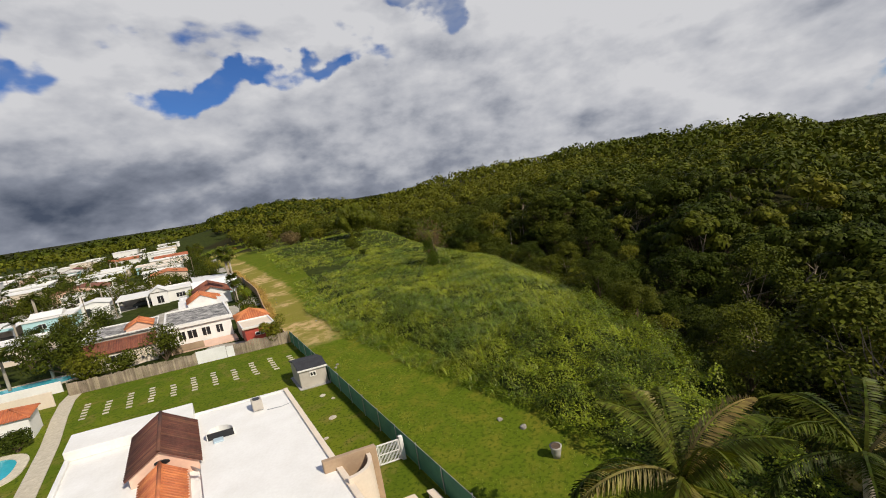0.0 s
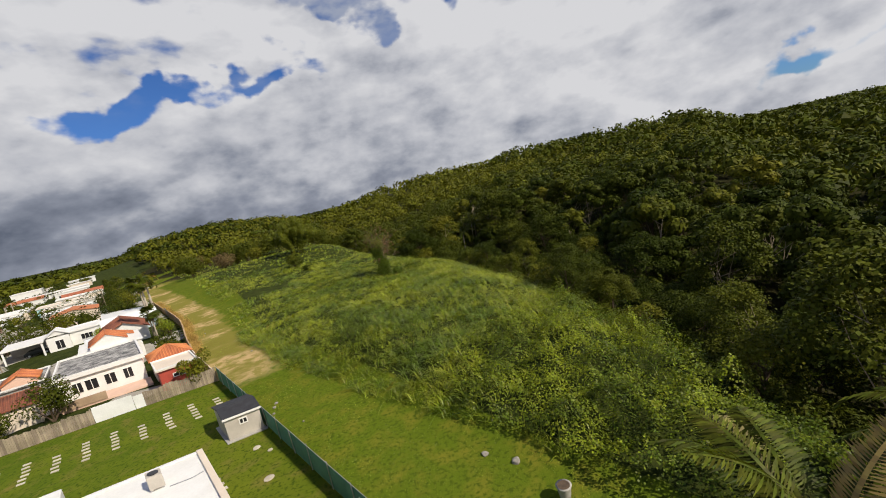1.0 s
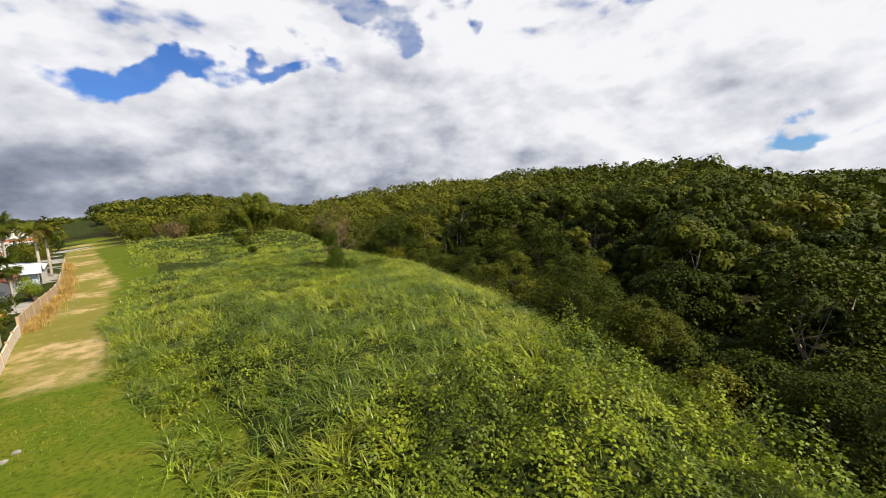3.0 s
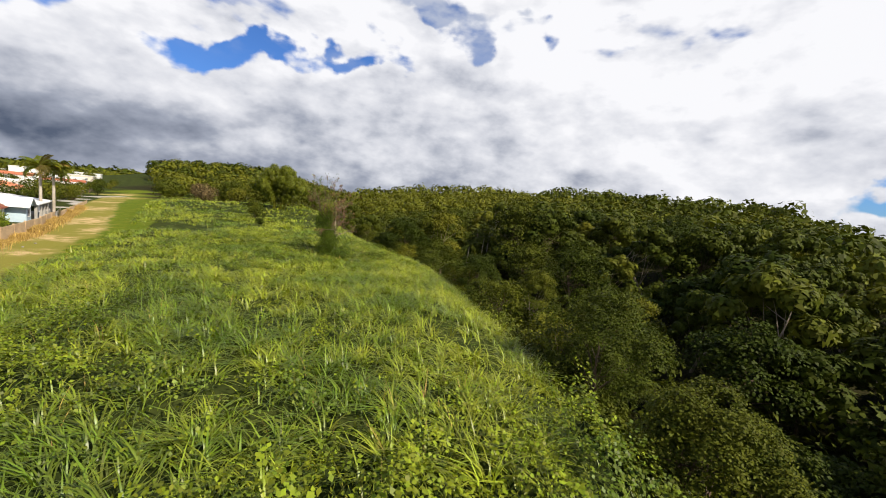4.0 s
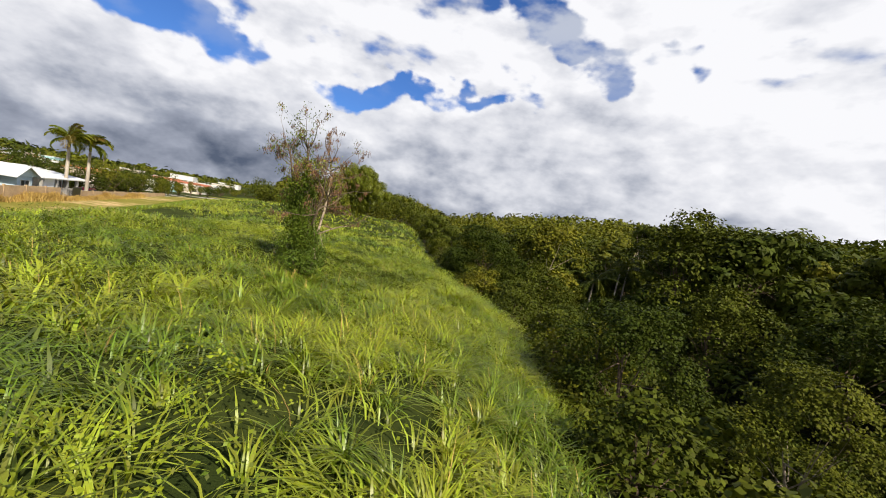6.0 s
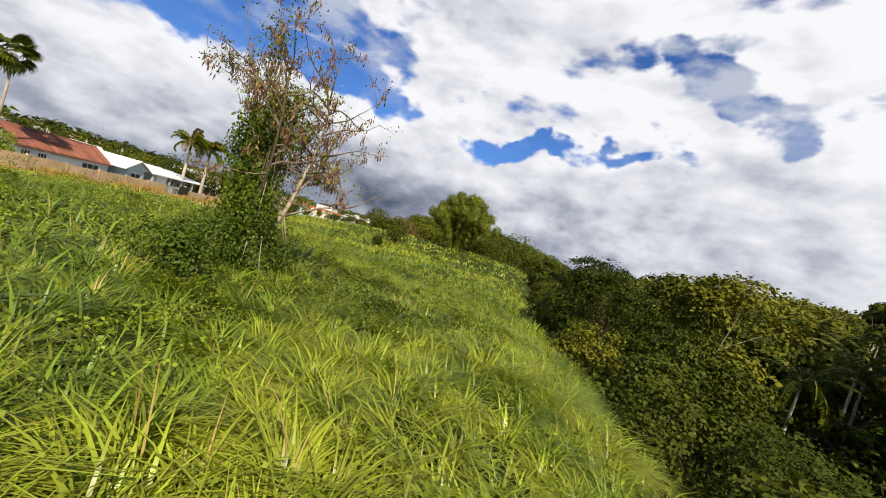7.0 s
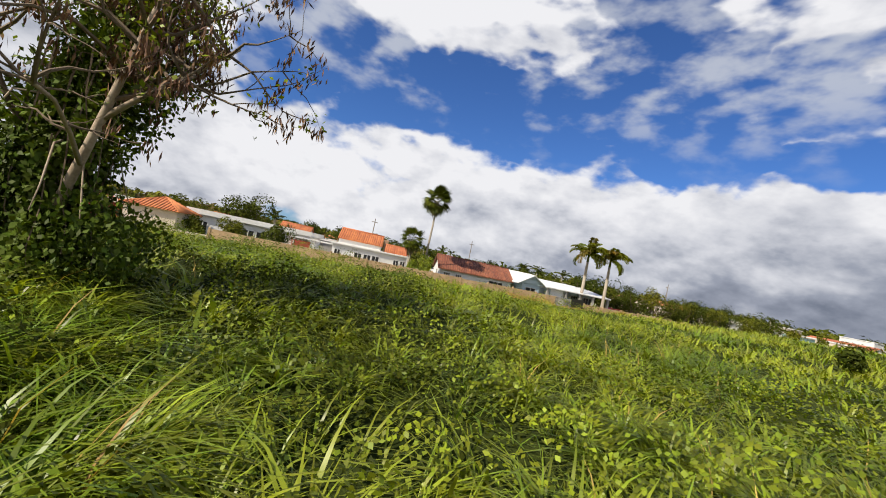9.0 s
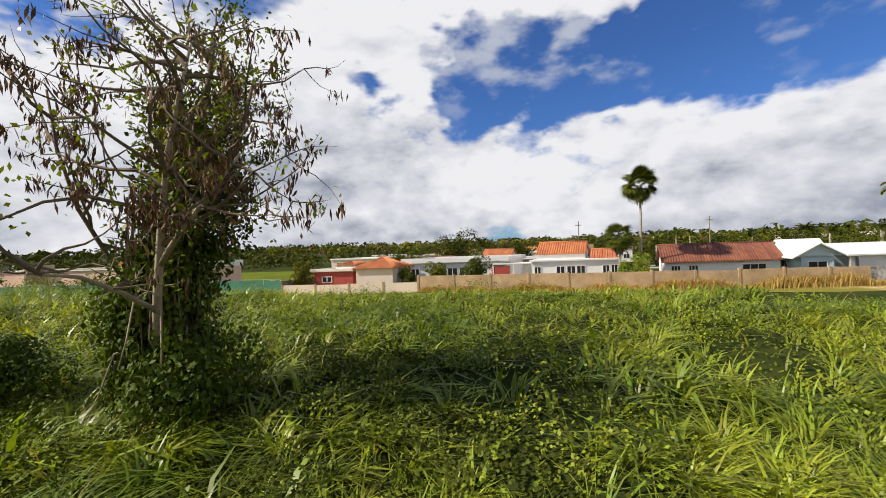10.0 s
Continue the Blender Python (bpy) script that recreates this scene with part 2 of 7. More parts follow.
M = dict(
    brown_leaf=material("withered_leaves", (0.17, 0.12, 0.05), (0.09, 0.07, 0.03), rough=0.7, scale=0.5, fine=3, bump=0, per="island", spread=0.3, leaf=0.1, spec=0.1),
    grass=material("grass_blades", (0.275, 0.310, 0.020), (0.118, 0.175, 0.011), rough=0.42, scale=0.12, fine=1.1, bump=0, per="island", spread=0.45, leaf=0.33, spec=0.5, wear=0.15, vary=0.0),
    dry=material("dry_blades", (0.52, 0.35, 0.10), (0.36, 0.24, 0.07), rough=0.7, scale=0.3, fine=2, bump=0, per="island", spread=0.3, leaf=0.2, spec=0.3),
    vine=material("creeper_leaves", (0.198, 0.240, 0.012), (0.072, 0.106, 0.008), rough=0.5, scale=0.25, fine=1.6, bump=0, per="island", spread=0.4, leaf=0.2, spec=0.2, wear=0.2, vary=0.0),
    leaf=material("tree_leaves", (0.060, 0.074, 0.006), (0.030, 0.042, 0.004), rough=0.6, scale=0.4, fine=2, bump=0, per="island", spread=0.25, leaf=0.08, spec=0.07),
    leaf_light=material("light_tree_leaves", (0.118, 0.122, 0.009), (0.058, 0.070, 0.006), rough=0.6, scale=0.4, fine=2, bump=0, per="island", spread=0.25, leaf=0.10, spec=0.08),
    ivy=material("tree_creeper_leaves", (0.094, 0.136, 0.011), (0.040, 0.066, 0.007), rough=0.55, scale=0.5, fine=2.5, bump=0, per="island", spread=0.4, leaf=0.14, spec=0.12),
    pod=material("dry_pods", (0.23, 0.115, 0.048), (0.10, 0.050, 0.028), rough=0.7, scale=3, fine=12, bump=0, per="island", spread=0.5, spec=0.3),
    bark=material("grey_bark", (0.33, 0.27, 0.19), (0.16, 0.12, 0.08), rough=0.9, scale=3, fine=22, bump=0.6),
    bark_dark=material("brown_bark", (0.13, 0.085, 0.05), (0.06, 0.04, 0.025), rough=0.9, scale=3, fine=22, bump=0.6),
    bark_pale=material("pale_bark", (0.42, 0.34, 0.25), (0.24, 0.18, 0.12), rough=0.85, scale=2, fine=18, bump=0.4),
    twig=material("brown_twig_bark", (0.20, 0.145, 0.09), (0.10, 0.072, 0.045), rough=0.9, scale=3, fine=22, bump=0.5),
    palm=material("palm_fronds", (0.095, 0.108, 0.010), (0.040, 0.055, 0.006), rough=0.5, scale=0.8, fine=5, bump=0, per="island", spread=0.45, leaf=0.15, spec=0.1),
    palm_bright=material("sunny_palm_fronds", (0.19, 0.205, 0.015), (0.105, 0.13, 0.012), rough=0.45, scale=0.8, fine=5, bump=0, per="island", spread=0.3, leaf=0.35, spec=0.25),
    palm_dry=material("yellowed_fronds", (0.30, 0.24, 0.05), (0.18, 0.14, 0.035), rough=0.6, scale=0.8, fine=5, bump=0, per="island", spread=0.3, leaf=0.2),
    palm_trunk=material("palm_trunk", (0.42, 0.37, 0.30), (0.26, 0.22, 0.17), rough=0.9, scale=1.5, fine=14, bump=0.5),
    white=material("white_paint", (0.80, 0.79, 0.76), (0.66, 0.64, 0.60), rough=0.6, scale=0.5, fine=6, bump=0.06, wear=0.9),
    cream=material("cream_paint", (0.72, 0.62, 0.50), (0.60, 0.50, 0.40), rough=0.65, scale=0.5, fine=6, bump=0.06, wear=0.9),
    pink=material("salmon_paint", (0.74, 0.50, 0.38), (0.62, 0.40, 0.30), rough=0.65, scale=0.6, fine=6, bump=0.06, wear=0.9),
    tan=material("tan_paint", (0.42, 0.30, 0.19), (0.32, 0.22, 0.14), rough=0.7, scale=0.6, fine=6, bump=0.06),
    blue=material("pale_blue_paint_and_shade", (0.52, 0.63, 0.69), (0.43, 0.54, 0.61), rough=0.6, scale=0.6, fine=6, bump=0.05),
    teal=material("light_aqua_paint", (0.42, 0.66, 0.68), (0.36, 0.56, 0.58), rough=0.6, scale=0.6, fine=6, bump=0.05),
    red=material("red_paint", (0.48, 0.075, 0.05), (0.36, 0.06, 0.04), rough=0.6, scale=0.8, fine=8, bump=0.05),
    terracotta=material("terracotta_tiles", (0.26, 0.080, 0.042), (0.14, 0.05, 0.03), rough=0.8, scale=1.2, fine=16, bump=0.3, per="object", spread=0.25),
    orange=material("orange_tiles", (0.56, 0.19, 0.065), (0.38, 0.12, 0.05), rough=0.75, scale=1.2, fine=16, bump=0.3, per="object", spread=0.2),
    brown_tile=material("dark_brown_tiles", (0.14, 0.050, 0.032), (0.075, 0.030, 0.02), rough=0.85, scale=1.2, fine=14, bump=0.3, per="object", spread=0.3),
    concrete=material("weathered_concrete", (0.42, 0.40, 0.36), (0.22, 0.20, 0.18), rough=0.9, scale=0.5, fine=9, bump=0.2, wear=1.0),
    roof_grey=material("stained_flat_roof", (0.52, 0.50, 0.47), (0.07, 0.07, 0.07), rough=0.9, scale=0.9, fine=5, bump=0.15, wear=0.5),
    wall_tan=material("stained_tan_wall", (0.52, 0.37, 0.21), (0.28, 0.19, 0.11), rough=0.9, scale=0.7, fine=6, bump=0.2, wear=0.7),
    wood=material("weathered_boards", (0.36, 0.29, 0.21), (0.20, 0.16, 0.11), rough=0.85, scale=0.8, fine=20, bump=0.3, per="object", spread=0.25),
    dark=material("dark_opening", (0.02, 0.02, 0.022), (0.012, 0.012, 0.014), rough=0.35, scale=2, fine=10, bump=0.0),
    black_roof=material("black_shingle_roof", (0.035, 0.036, 0.042), (0.02, 0.02, 0.024), rough=0.8, scale=2, fine=30, bump=0.3),
    vinyl=material("beige_grey_siding", (0.50, 0.46, 0.40), (0.42, 0.38, 0.33), rough=0.6, scale=1, fine=14, bump=0.08),
    metal=material("galvanised_metal", (0.55, 0.56, 0.57), (0.40, 0.41, 0.42), rough=0.45, scale=2, fine=20, bump=0.05, metal=0.7),
    zinc=material("white_metal_sheet", (0.78, 0.78, 0.77), (0.66, 0.66, 0.65), rough=0.45, scale=0.8, fine=10, bump=0.04),
    mesh=material("green_shade_mesh", (0.075, 0.25, 0.16), (0.045, 0.17, 0.11), rough=0.75, scale=1, fine=14, bump=0.1),
    stone=material("pale_pavers", (0.58, 0.52, 0.40), (0.42, 0.37, 0.28), rough=0.9, scale=3, fine=20, bump=0.2, per="object", spread=0.15),
    water=material("pool_water", (0.05, 0.42, 0.50), (0.04, 0.36, 0.44), rough=0.06, scale=1.5, fine=6, bump=0.12),
    rock=material("grey_rock", (0.34, 0.31, 0.26), (0.2, 0.18, 0.15), rough=0.9, scale=2, fine=12, bump=0.5),
    car_dark=material("dark_car_paint", (0.03, 0.035, 0.04), rough=0.25, scale=1, fine=4, bump=0),
    car_white=material("white_car_paint", (0.75, 0.75, 0.75), rough=0.25, scale=1, fine=4, bump=0),
    car_red=material("red_car_paint", (0.45, 0.03, 0.03), rough=0.25, scale=1, fine=4, bump=0),
    car_blue=material("blue_car_paint", (0.04, 0.13, 0.40), rough=0.25, scale=1, fine=4, bump=0),
    tyre=material("tyre_rubber", (0.02, 0.02, 0.02), rough=0.9, scale=3, fine=20, bump=0.1),
)

# ---------- helpers ----------
def hashed(ix, iy, salt=0):
    n = np.sin(ix * 127.1 + iy * 311.7 + salt * 74.7) * 43758.5453
    return n - np.floor(n)


def value_noise(x, y, salt=0):
    ix, iy = np.floor(x), np.floor(y)
    fx, fy = x - ix, y - iy
    fx, fy = fx * fx * (3 - 2 * fx), fy * fy * (3 - 2 * fy)
    a, b = hashed(ix, iy, salt), hashed(ix + 1, iy, salt)
    c, d = hashed(ix, iy + 1, salt), hashed(ix + 1, iy + 1, salt)
    return (a + (b - a) * fx) * (1 - fy) + (c + (d - c) * fx) * fy


def fractal(x, y, salt=0):
    return (value_noise(x, y, salt) + 0.5 * value_noise(2.03 * x + 5, 2.03 * y, salt + 1) + 0.25 * value_noise(4.1 * x, 4.1 * y + 9, salt + 2)) / 1.75


def smooth(a, b, v):
    t = np.clip((v - a) / (b - a), 0, 1)
    return t * t * (3 - 2 * t)


# The boundary fence runs straight: s along it, w to the side of the houses.
ALONG, ACROSS, CORNER = np.array([-0.5507, 0.8347]), np.array([-0.8347, -0.5507]), np.array([-4.6, 24.5])
LOT_SKEW = 0.32


def bend(s):
    """The boundary swings a little towards the field further along."""
    return 2.5 * smooth(45, 80, np.asarray(s, float))


def plot(s, w):
    """World x, y of a place s along the fence and w across it, on the skewed lots."""
    p = CORNER + ALONG * (s + LOT_SKEW * w) + ACROSS * (w - float(bend(s)))
    return float(p[0]), float(p[1])


def fence_coords(x, y):
    dx, dy = x - CORNER[0], y - CORNER[1]
    s = dx * ALONG[0] + dy * ALONG[1]
    return s, dx * ACROSS[0] + dy * ACROSS[1] + bend(s)


def rim_x(y):
    """The edge of the field, where the ground falls to the wooded ravine."""
    return np.interp(y, [0, 20, 35, 47, 58, 75, 90, 100, 115, 150, 220, 400], [15, 14.5, 15.5, 13.5, 12.8, 10.5, 7.4, 2.4, -4.5, -18.5, -42, -110])


def ground_z(x, y):
    x, y = np.asarray(x, float), np.asarray(y, float)
    s, w = fence_coords(x, y)
    u = x - rim_x(y)
    field = FIELD_Z * smooth(-5.5, -16, w) + 1.1 * smooth(-7, -14, w) * np.exp(-((s - 12) / 20) ** 2)
    field = field + 0.5 * (fractal(x / 9, y / 9, 3) - 0.5) * smooth(-5, -12, w)
    field = field + 0.55 * smooth(-9, -15, w) * smooth(-42, -27, w) * smooth(14, 28, s) * smooth(125, 105, s)
    field = field + 3.0 * np.exp(-((x + 42) / 34) ** 2 - ((y - 158) / 30) ** 2)   # the field swells towards the bamboo
    drop = smooth(-3, 20, u)
    crest = np.interp(y, [20, 60, 95, 150, 220], [-4.0, -0.5, 4.5, 6.5, 8.5]) + 3 * (fractal(x / 55, y / 55, 5) - 0.5)
    crest = np.maximum(crest - 9.0 * smooth(-16, 22, x - 0.9 * y), -6.5)
    rise = np.maximum(u - 20, 0) * 0.21
    valley = -7.8 + (crest + 7.8) * (1 - np.exp(-rise / (crest + 7.8) * 1.25)) + 4 * (fractal(x / 30, y / 30, 8) - 0.5) * smooth(20, 50, u)
    z = field * (1 - drop) + valley * drop
    far = np.hypot(x, y - 60)
    hill = 14 * np.exp(-(((x - 90) / 150) ** 2 + ((y - 500) / 200) ** 2)) + 17 * np.exp(-(((x + 172) / 75) ** 2 + ((y - 420) / 110) ** 2))
    back = smooth(170, 460, w) * 6 * (0.5 + fractal(x / 200, y / 200, 11))
    hill = hill * smooth(165, 330, y) + 5 * np.exp(-(((x - 190) / 60) ** 2 + ((y - 290) / 60) ** 2))
    return z + hill + back + smooth(900, 2500, far) * 12


FIELD_Z = 0.75


def mesh_np(name, verts, quads):
    """A mesh from arrays of corners and four-sided faces."""
    me = bpy.data.meshes.new(name)
    n, k = len(quads), quads.shape[1]
    me.vertices.add(len(verts))
    me.vertices.foreach_set("co", np.ascontiguousarray(verts, np.float32).ravel())
    me.loops.add(n * k)
    me.loops.foreach_set("vertex_index", np.ascontiguousarray(quads, np.int32).ravel())
    me.polygons.add(n)
    me.polygons.foreach_set("loop_start", np.arange(0, n * k, k, dtype=np.int32))
    me.update(calc_edges=True)
    return me


def part(name, bm, mat, parent=None, label="", flat=True):
    """Links a bmesh, or a mesh, as one object."""
    if isinstance(bm, bpy.types.Mesh):
        me = bm
    else:
        me = bpy.data.meshes.new(name)
        bm.normal_update()
        bm.to_mesh(me)
        bm.free()
    if mat is not None and not me.materials:
        me.materials.append(mat)
    if not flat:
        me.polygons.foreach_set("use_smooth", np.ones(len(me.polygons), bool))
    ob = new(name, me)
    if parent is not None:
        ob.parent = parent
    if label:
        ob["label"] = label
    return ob


def thing(name, m, label, category, group="", kind=""):
    ob = new(name)
    ob.empty_display_size = 0.2
    ob.matrix_world = m
    return tagged(ob, label, category, group, kind)


def prism(bm, corners, z0, z1):
    """An upright prism over a list of x, y corners."""
    lo = [bm.verts.new((x, y, z0)) for x, y in corners]
    hi = [bm.verts.new((x, y, z1)) for x, y in corners]
    n = len(corners)
    faces = [bm.faces.new(hi), bm.faces.new(lo[::-1])]
    for i in range(n):
        faces.append(bm.faces.new((lo[i], lo[(i + 1) % n], hi[(i + 1) % n], hi[i])))
    bmesh.ops.recalc_face_normals(bm, faces=faces)
    return bm


def box(x0, x1, y0, y1, z0, z1, bevel=0.0, bm=None):
    bm = bm or bmesh.new()
    prism(bm, [(x0, y0), (x1, y0), (x1, y1), (x0, y1)], z0, z1)
    if bevel:
        bmesh.ops.bevel(bm, geom=bm.edges[:], offset=bevel, segments=2, affect="EDGES", profile=0.5)
    return bm


def tube(bm, pts, radii, sides=6):
    """A tapered tube along points."""
    rings = []
    prev = Vector((1, 0, 0))
    for i, p in enumerate(pts):
        p = Vector(p)
        a = Vector(pts[max(i - 1, 0)])
        b = Vector(pts[min(i + 1, len(pts) - 1)])
        t = (b - a).normalized()
        side = t.cross(prev)
        if side.length < 1e-3:
            side = t.cross(Vector((0, 1, 0)))
        side.normalize()
        other = t.cross(side).normalized()
        prev = -other if other.length else prev
        ring = []
        for k in range(sides):
            ang = 2 * math.pi * k / sides
            ring.append(bm.verts.new(p + radii[i] * (math.cos(ang) * side + math.sin(ang) * other)))
        rings.append(ring)
    for r0, r1 in zip(rings, rings[1:]):
        for k in range(sides):
            bm.faces.new((r0[k], r0[(k + 1) % sides], r1[(k + 1) % sides], r1[k]))
    bm.faces.new(rings[-1])
    bm.faces.new(rings[0][::-1])
    return bm


def unit(v):
    return v / np.maximum(np.linalg.norm(v, axis=-1, keepdims=True), 1e-9)


def leaf_mesh(name, rng, centres, normals, length, width, droop=0.3, jitter=0.45, simple=False):
    """Pointed leaves, one folded four-sided blade each, round the centres."""
    n = len(centres)
    nrm = unit(normals + rng.normal(0, jitter, (n, 3)))
    ran = rng.normal(0, 1, (n, 3))
    ran[:, 2] -= droop * 2
    axis = unit(ran - (ran * nrm).sum(1, keepdims=True) * nrm)
    side = np.cross(nrm, axis)
    ln = (length * rng.uniform(0.65, 1.3, n))[:, None]
    wd = (width * rng.uniform(0.7, 1.25, n))[:, None]
    if simple:
        v = np.stack([centres + axis * ln * 0.6, centres + side * wd * 0.5 - axis * ln * 0.4, centres - side * wd * 0.5 - axis * ln * 0.4], 1)
        return mesh_np(name, v.reshape(-1, 3), np.arange(3 * n).reshape(n, 3))
    v = np.stack([centres - axis * ln * 0.5, centres + side * wd * 0.5 + nrm * wd * 0.12, centres + axis * ln * 0.5, centres - side * wd * 0.5 + nrm * wd * 0.12], 1)
    return mesh_np(name, v.reshape(-1, 3), np.arange(4 * n).reshape(n, 4))


def blade_mesh(name, rng, roots, length, width, bend, segments=3, lean_dir=None):
    """Arching grass blades from their roots."""
    n = len(roots)
    az = rng.uniform(0, 2 * np.pi, n)
    out = np.stack([np.cos(az), np.sin(az), np.zeros(n)], 1)
    if lean_dir is not None:
        out = unit(0.75 * out + np.column_stack([lean_dir, np.zeros(n)]))
    side = np.stack([-out[:, 1], out[:, 0], np.zeros(n)], 1)
    ln = length * rng.uniform(0.55, 1.25, n)
    bd = bend * rng.uniform(0.4, 1.4, n)
    wd = width * rng.uniform(0.7, 1.3, n)
    rows = []
    for k in range(segments + 1):
        t = k / segments
        h = ln * (t - 0.42 * bd * t * t)
        o = ln * bd * 0.75 * t * t + ln * 0.08 * t
        mid = roots + out * o[:, None] + np.array([0, 0, 1.0]) * h[:, None]
        half = side * (wd * (0.55 + 0.45 * math.sin(math.pi * min(t + 0.15, 1.0))) * (1 - t ** 3) * 0.5 + 0.002)[:, None]
        rows += [mid - half, mid + half]
    v = np.stack(rows, 1)
    k = 2 * (segments + 1)
    base = (np.arange(n) * k)[:, None, None]
    q = np.array([[2 * i, 2 * i + 1, 2 * i + 3, 2 * i + 2] for i in range(segments)])[None]
    return mesh_np(name, v.reshape(-1, 3), (base + q).reshape(-1, 4))

# ---------- ground ----------
def build_ground():
    far = 140 * 1.16 ** np.arange(1, 24)
    xs = np.r_[-far[::-1] - 10, np.arange(-140, 62, 1.25), far - 75]
    ys = np.r_[-far[::-1] + 90, np.arange(-40, 180, 1.25), far + 45]
    gx, gy = np.meshgrid(xs, ys)
    z = ground_z(gx, gy)
    ny, nx = gx.shape
    idx = np.arange(nx * ny).reshape(ny, nx)
    quads = np.stack([idx[:-1, :-1], idx[:-1, 1:], idx[1:, 1:], idx[1:, :-1]], -1).reshape(-1, 4)
    me = mesh_np("ground", np.stack([gx, gy, z], -1).reshape(-1, 3), quads)
    me.polygons.foreach_set("use_smooth", np.ones(len(me.polygons), bool))
    s, w = fence_coords(gx, gy)
    wob = (fractal(gx / 7, gy / 7, 21) - 0.5) * 3
    dirt = smooth(24, 36, s + wob) * smooth(-9.0, -4.2, w + 0.8 * wob) * smooth(0.6, -0.2, w) * smooth(260, 200, s)
    dirt = np.maximum(dirt, 0.8 * smooth(3, 1, np.hypot(s - 33, w + 3.5)))
    # paved plots between the houses
    paved = smooth(35.5, 37, s - LOT_SKEW * w) * smooth(0.2, 0.8, w) * smooth(150, 120, w) * smooth(230, 200, s) * (fractal(gx / 12, gy / 12, 31) > 0.56)
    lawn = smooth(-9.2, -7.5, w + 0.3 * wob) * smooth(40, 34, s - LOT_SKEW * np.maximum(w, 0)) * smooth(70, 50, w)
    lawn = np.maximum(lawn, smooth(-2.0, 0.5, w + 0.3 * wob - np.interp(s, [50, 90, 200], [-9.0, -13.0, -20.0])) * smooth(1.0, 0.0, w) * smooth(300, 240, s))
    # floor of the wood: leaf litter with the canopy's shade coloured in
    litter_shade = np.maximum(smooth(2.5, 7, gx - rim_x(gy)), 0.55 * smooth(110, 190, w + 8 * wob) * (fractal(gx / 30, gy / 30, 33) > 0.36))
    litter_shade = np.maximum(litter_shade, smooth(165, 185, gy) * (w < -15))
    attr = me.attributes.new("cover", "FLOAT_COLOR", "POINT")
    attr.data.foreach_set("color", np.stack([dirt, lawn, paved, litter_shade], -1).astype(np.float32).ravel())
    strip = me.attributes.new("strip", "FLOAT", "POINT")
    strip.data.foreach_set("value", smooth(0.4, -0.3, w).astype(np.float32).ravel())
    m = bpy.data.materials.new("ground_soil")
    m.use_nodes = True
    nodes, links = m.node_tree.nodes, m.node_tree.links
    bsdf = nodes["Principled BSDF"]
    bsdf.inputs["Roughness"].default_value = 0.95
    bsdf.inputs["Specular IOR Level"].default_value = 0.03
    at = nodes.new("ShaderNodeAttribute")
    at.attribute_name = "cover"
    sp = nodes.new("ShaderNodeSeparateColor")
    links.new(at.outputs["Color"], sp.inputs[0])
    coords = nodes.new("ShaderNodeTexCoord").outputs["Object"]

    def noise_tex(scale, detail):
        n = nodes.new("ShaderNodeTexNoise")
        n.inputs["Scale"].default_value, n.inputs["Detail"].default_value, n.inputs["Roughness"].default_value = scale, detail, 0.62
        links.new(coords, n.inputs["Vector"])
        return n.outputs["Fac"]

    def blend(fac, a, b, lo=0.35, hi=0.65):
        r = nodes.new("ShaderNodeMapRange")
        r.interpolation_type = "SMOOTHSTEP"
        links.new(fac, r.inputs["Value"])
        r.inputs["From Min"].default_value, r.inputs["From Max"].default_value = lo, hi
        n = nodes.new("ShaderNodeMix")
        n.data_type = "RGBA"
        links.new(r.outputs[0], n.inputs["Factor"])
        for slot, value in ((6, a), (7, b)):
            if isinstance(value, tuple):
                n.inputs[slot].default_value = (*value, 1)
            else:
                links.new(value, n.inputs[slot])
        return n.outputs[2]

    def edge(mask, noise_out, amount):
        n = nodes.new("ShaderNodeMath")
        n.operation = "MULTIPLY_ADD"
        links.new(noise_out, n.inputs[0])
        n.inputs[1].default_value = amount
        links.new(mask, n.inputs[2])
        return n.outputs[0]

    big, mid, fine, tiny = noise_tex(0.09, 4), noise_tex(0.55, 5), noise_tex(3.5, 5), noise_tex(22, 4)
    # soil and thatch, with the shadow of dense grass put into the colour
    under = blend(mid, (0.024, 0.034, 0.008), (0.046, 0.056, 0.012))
    turf = blend(big, (0.088, 0.126, 0.010), (0.132, 0.158, 0.013), 0.4, 0.62)
    turf = blend(mid, turf, (0.180, 0.155, 0.034), 0.48, 0.74)
    turf = blend(fine, turf, (0.040, 0.072, 0.007), 0.47, 0.70)
    side = nodes.new("ShaderNodeAttribute")
    side.attribute_name = "strip"
    rough_turf = blend(mid, (0.100, 0.138, 0.010), (0.172, 0.165, 0.018), 0.42, 0.72)
    rough_turf = blend(fine, rough_turf, (0.062, 0.088, 0.008), 0.46, 0.66)
    turf = blend(side.outputs["Fac"], turf, rough_turf, 0.3, 0.7)
    soil = blend(mid, (0.50, 0.35, 0.17), (0.25, 0.21, 0.055), 0.42, 0.60)
    soil = blend(fine, soil, (0.56, 0.40, 0.23), 0.55, 0.75)
    soil = blend(big, soil, (0.20, 0.18, 0.035), 0.40, 0.55)
    paving = blend(mid, (0.42, 0.39, 0.34), (0.30, 0.28, 0.24))
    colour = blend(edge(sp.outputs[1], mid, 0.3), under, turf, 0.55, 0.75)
    # near-black litter tones hold the shade beneath the trees
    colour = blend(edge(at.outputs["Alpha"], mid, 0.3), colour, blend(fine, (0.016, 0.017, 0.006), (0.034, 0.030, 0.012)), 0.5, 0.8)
    colour = blend(edge(sp.outputs[2], fine, 0.2), colour, paving, 0.5, 0.7)
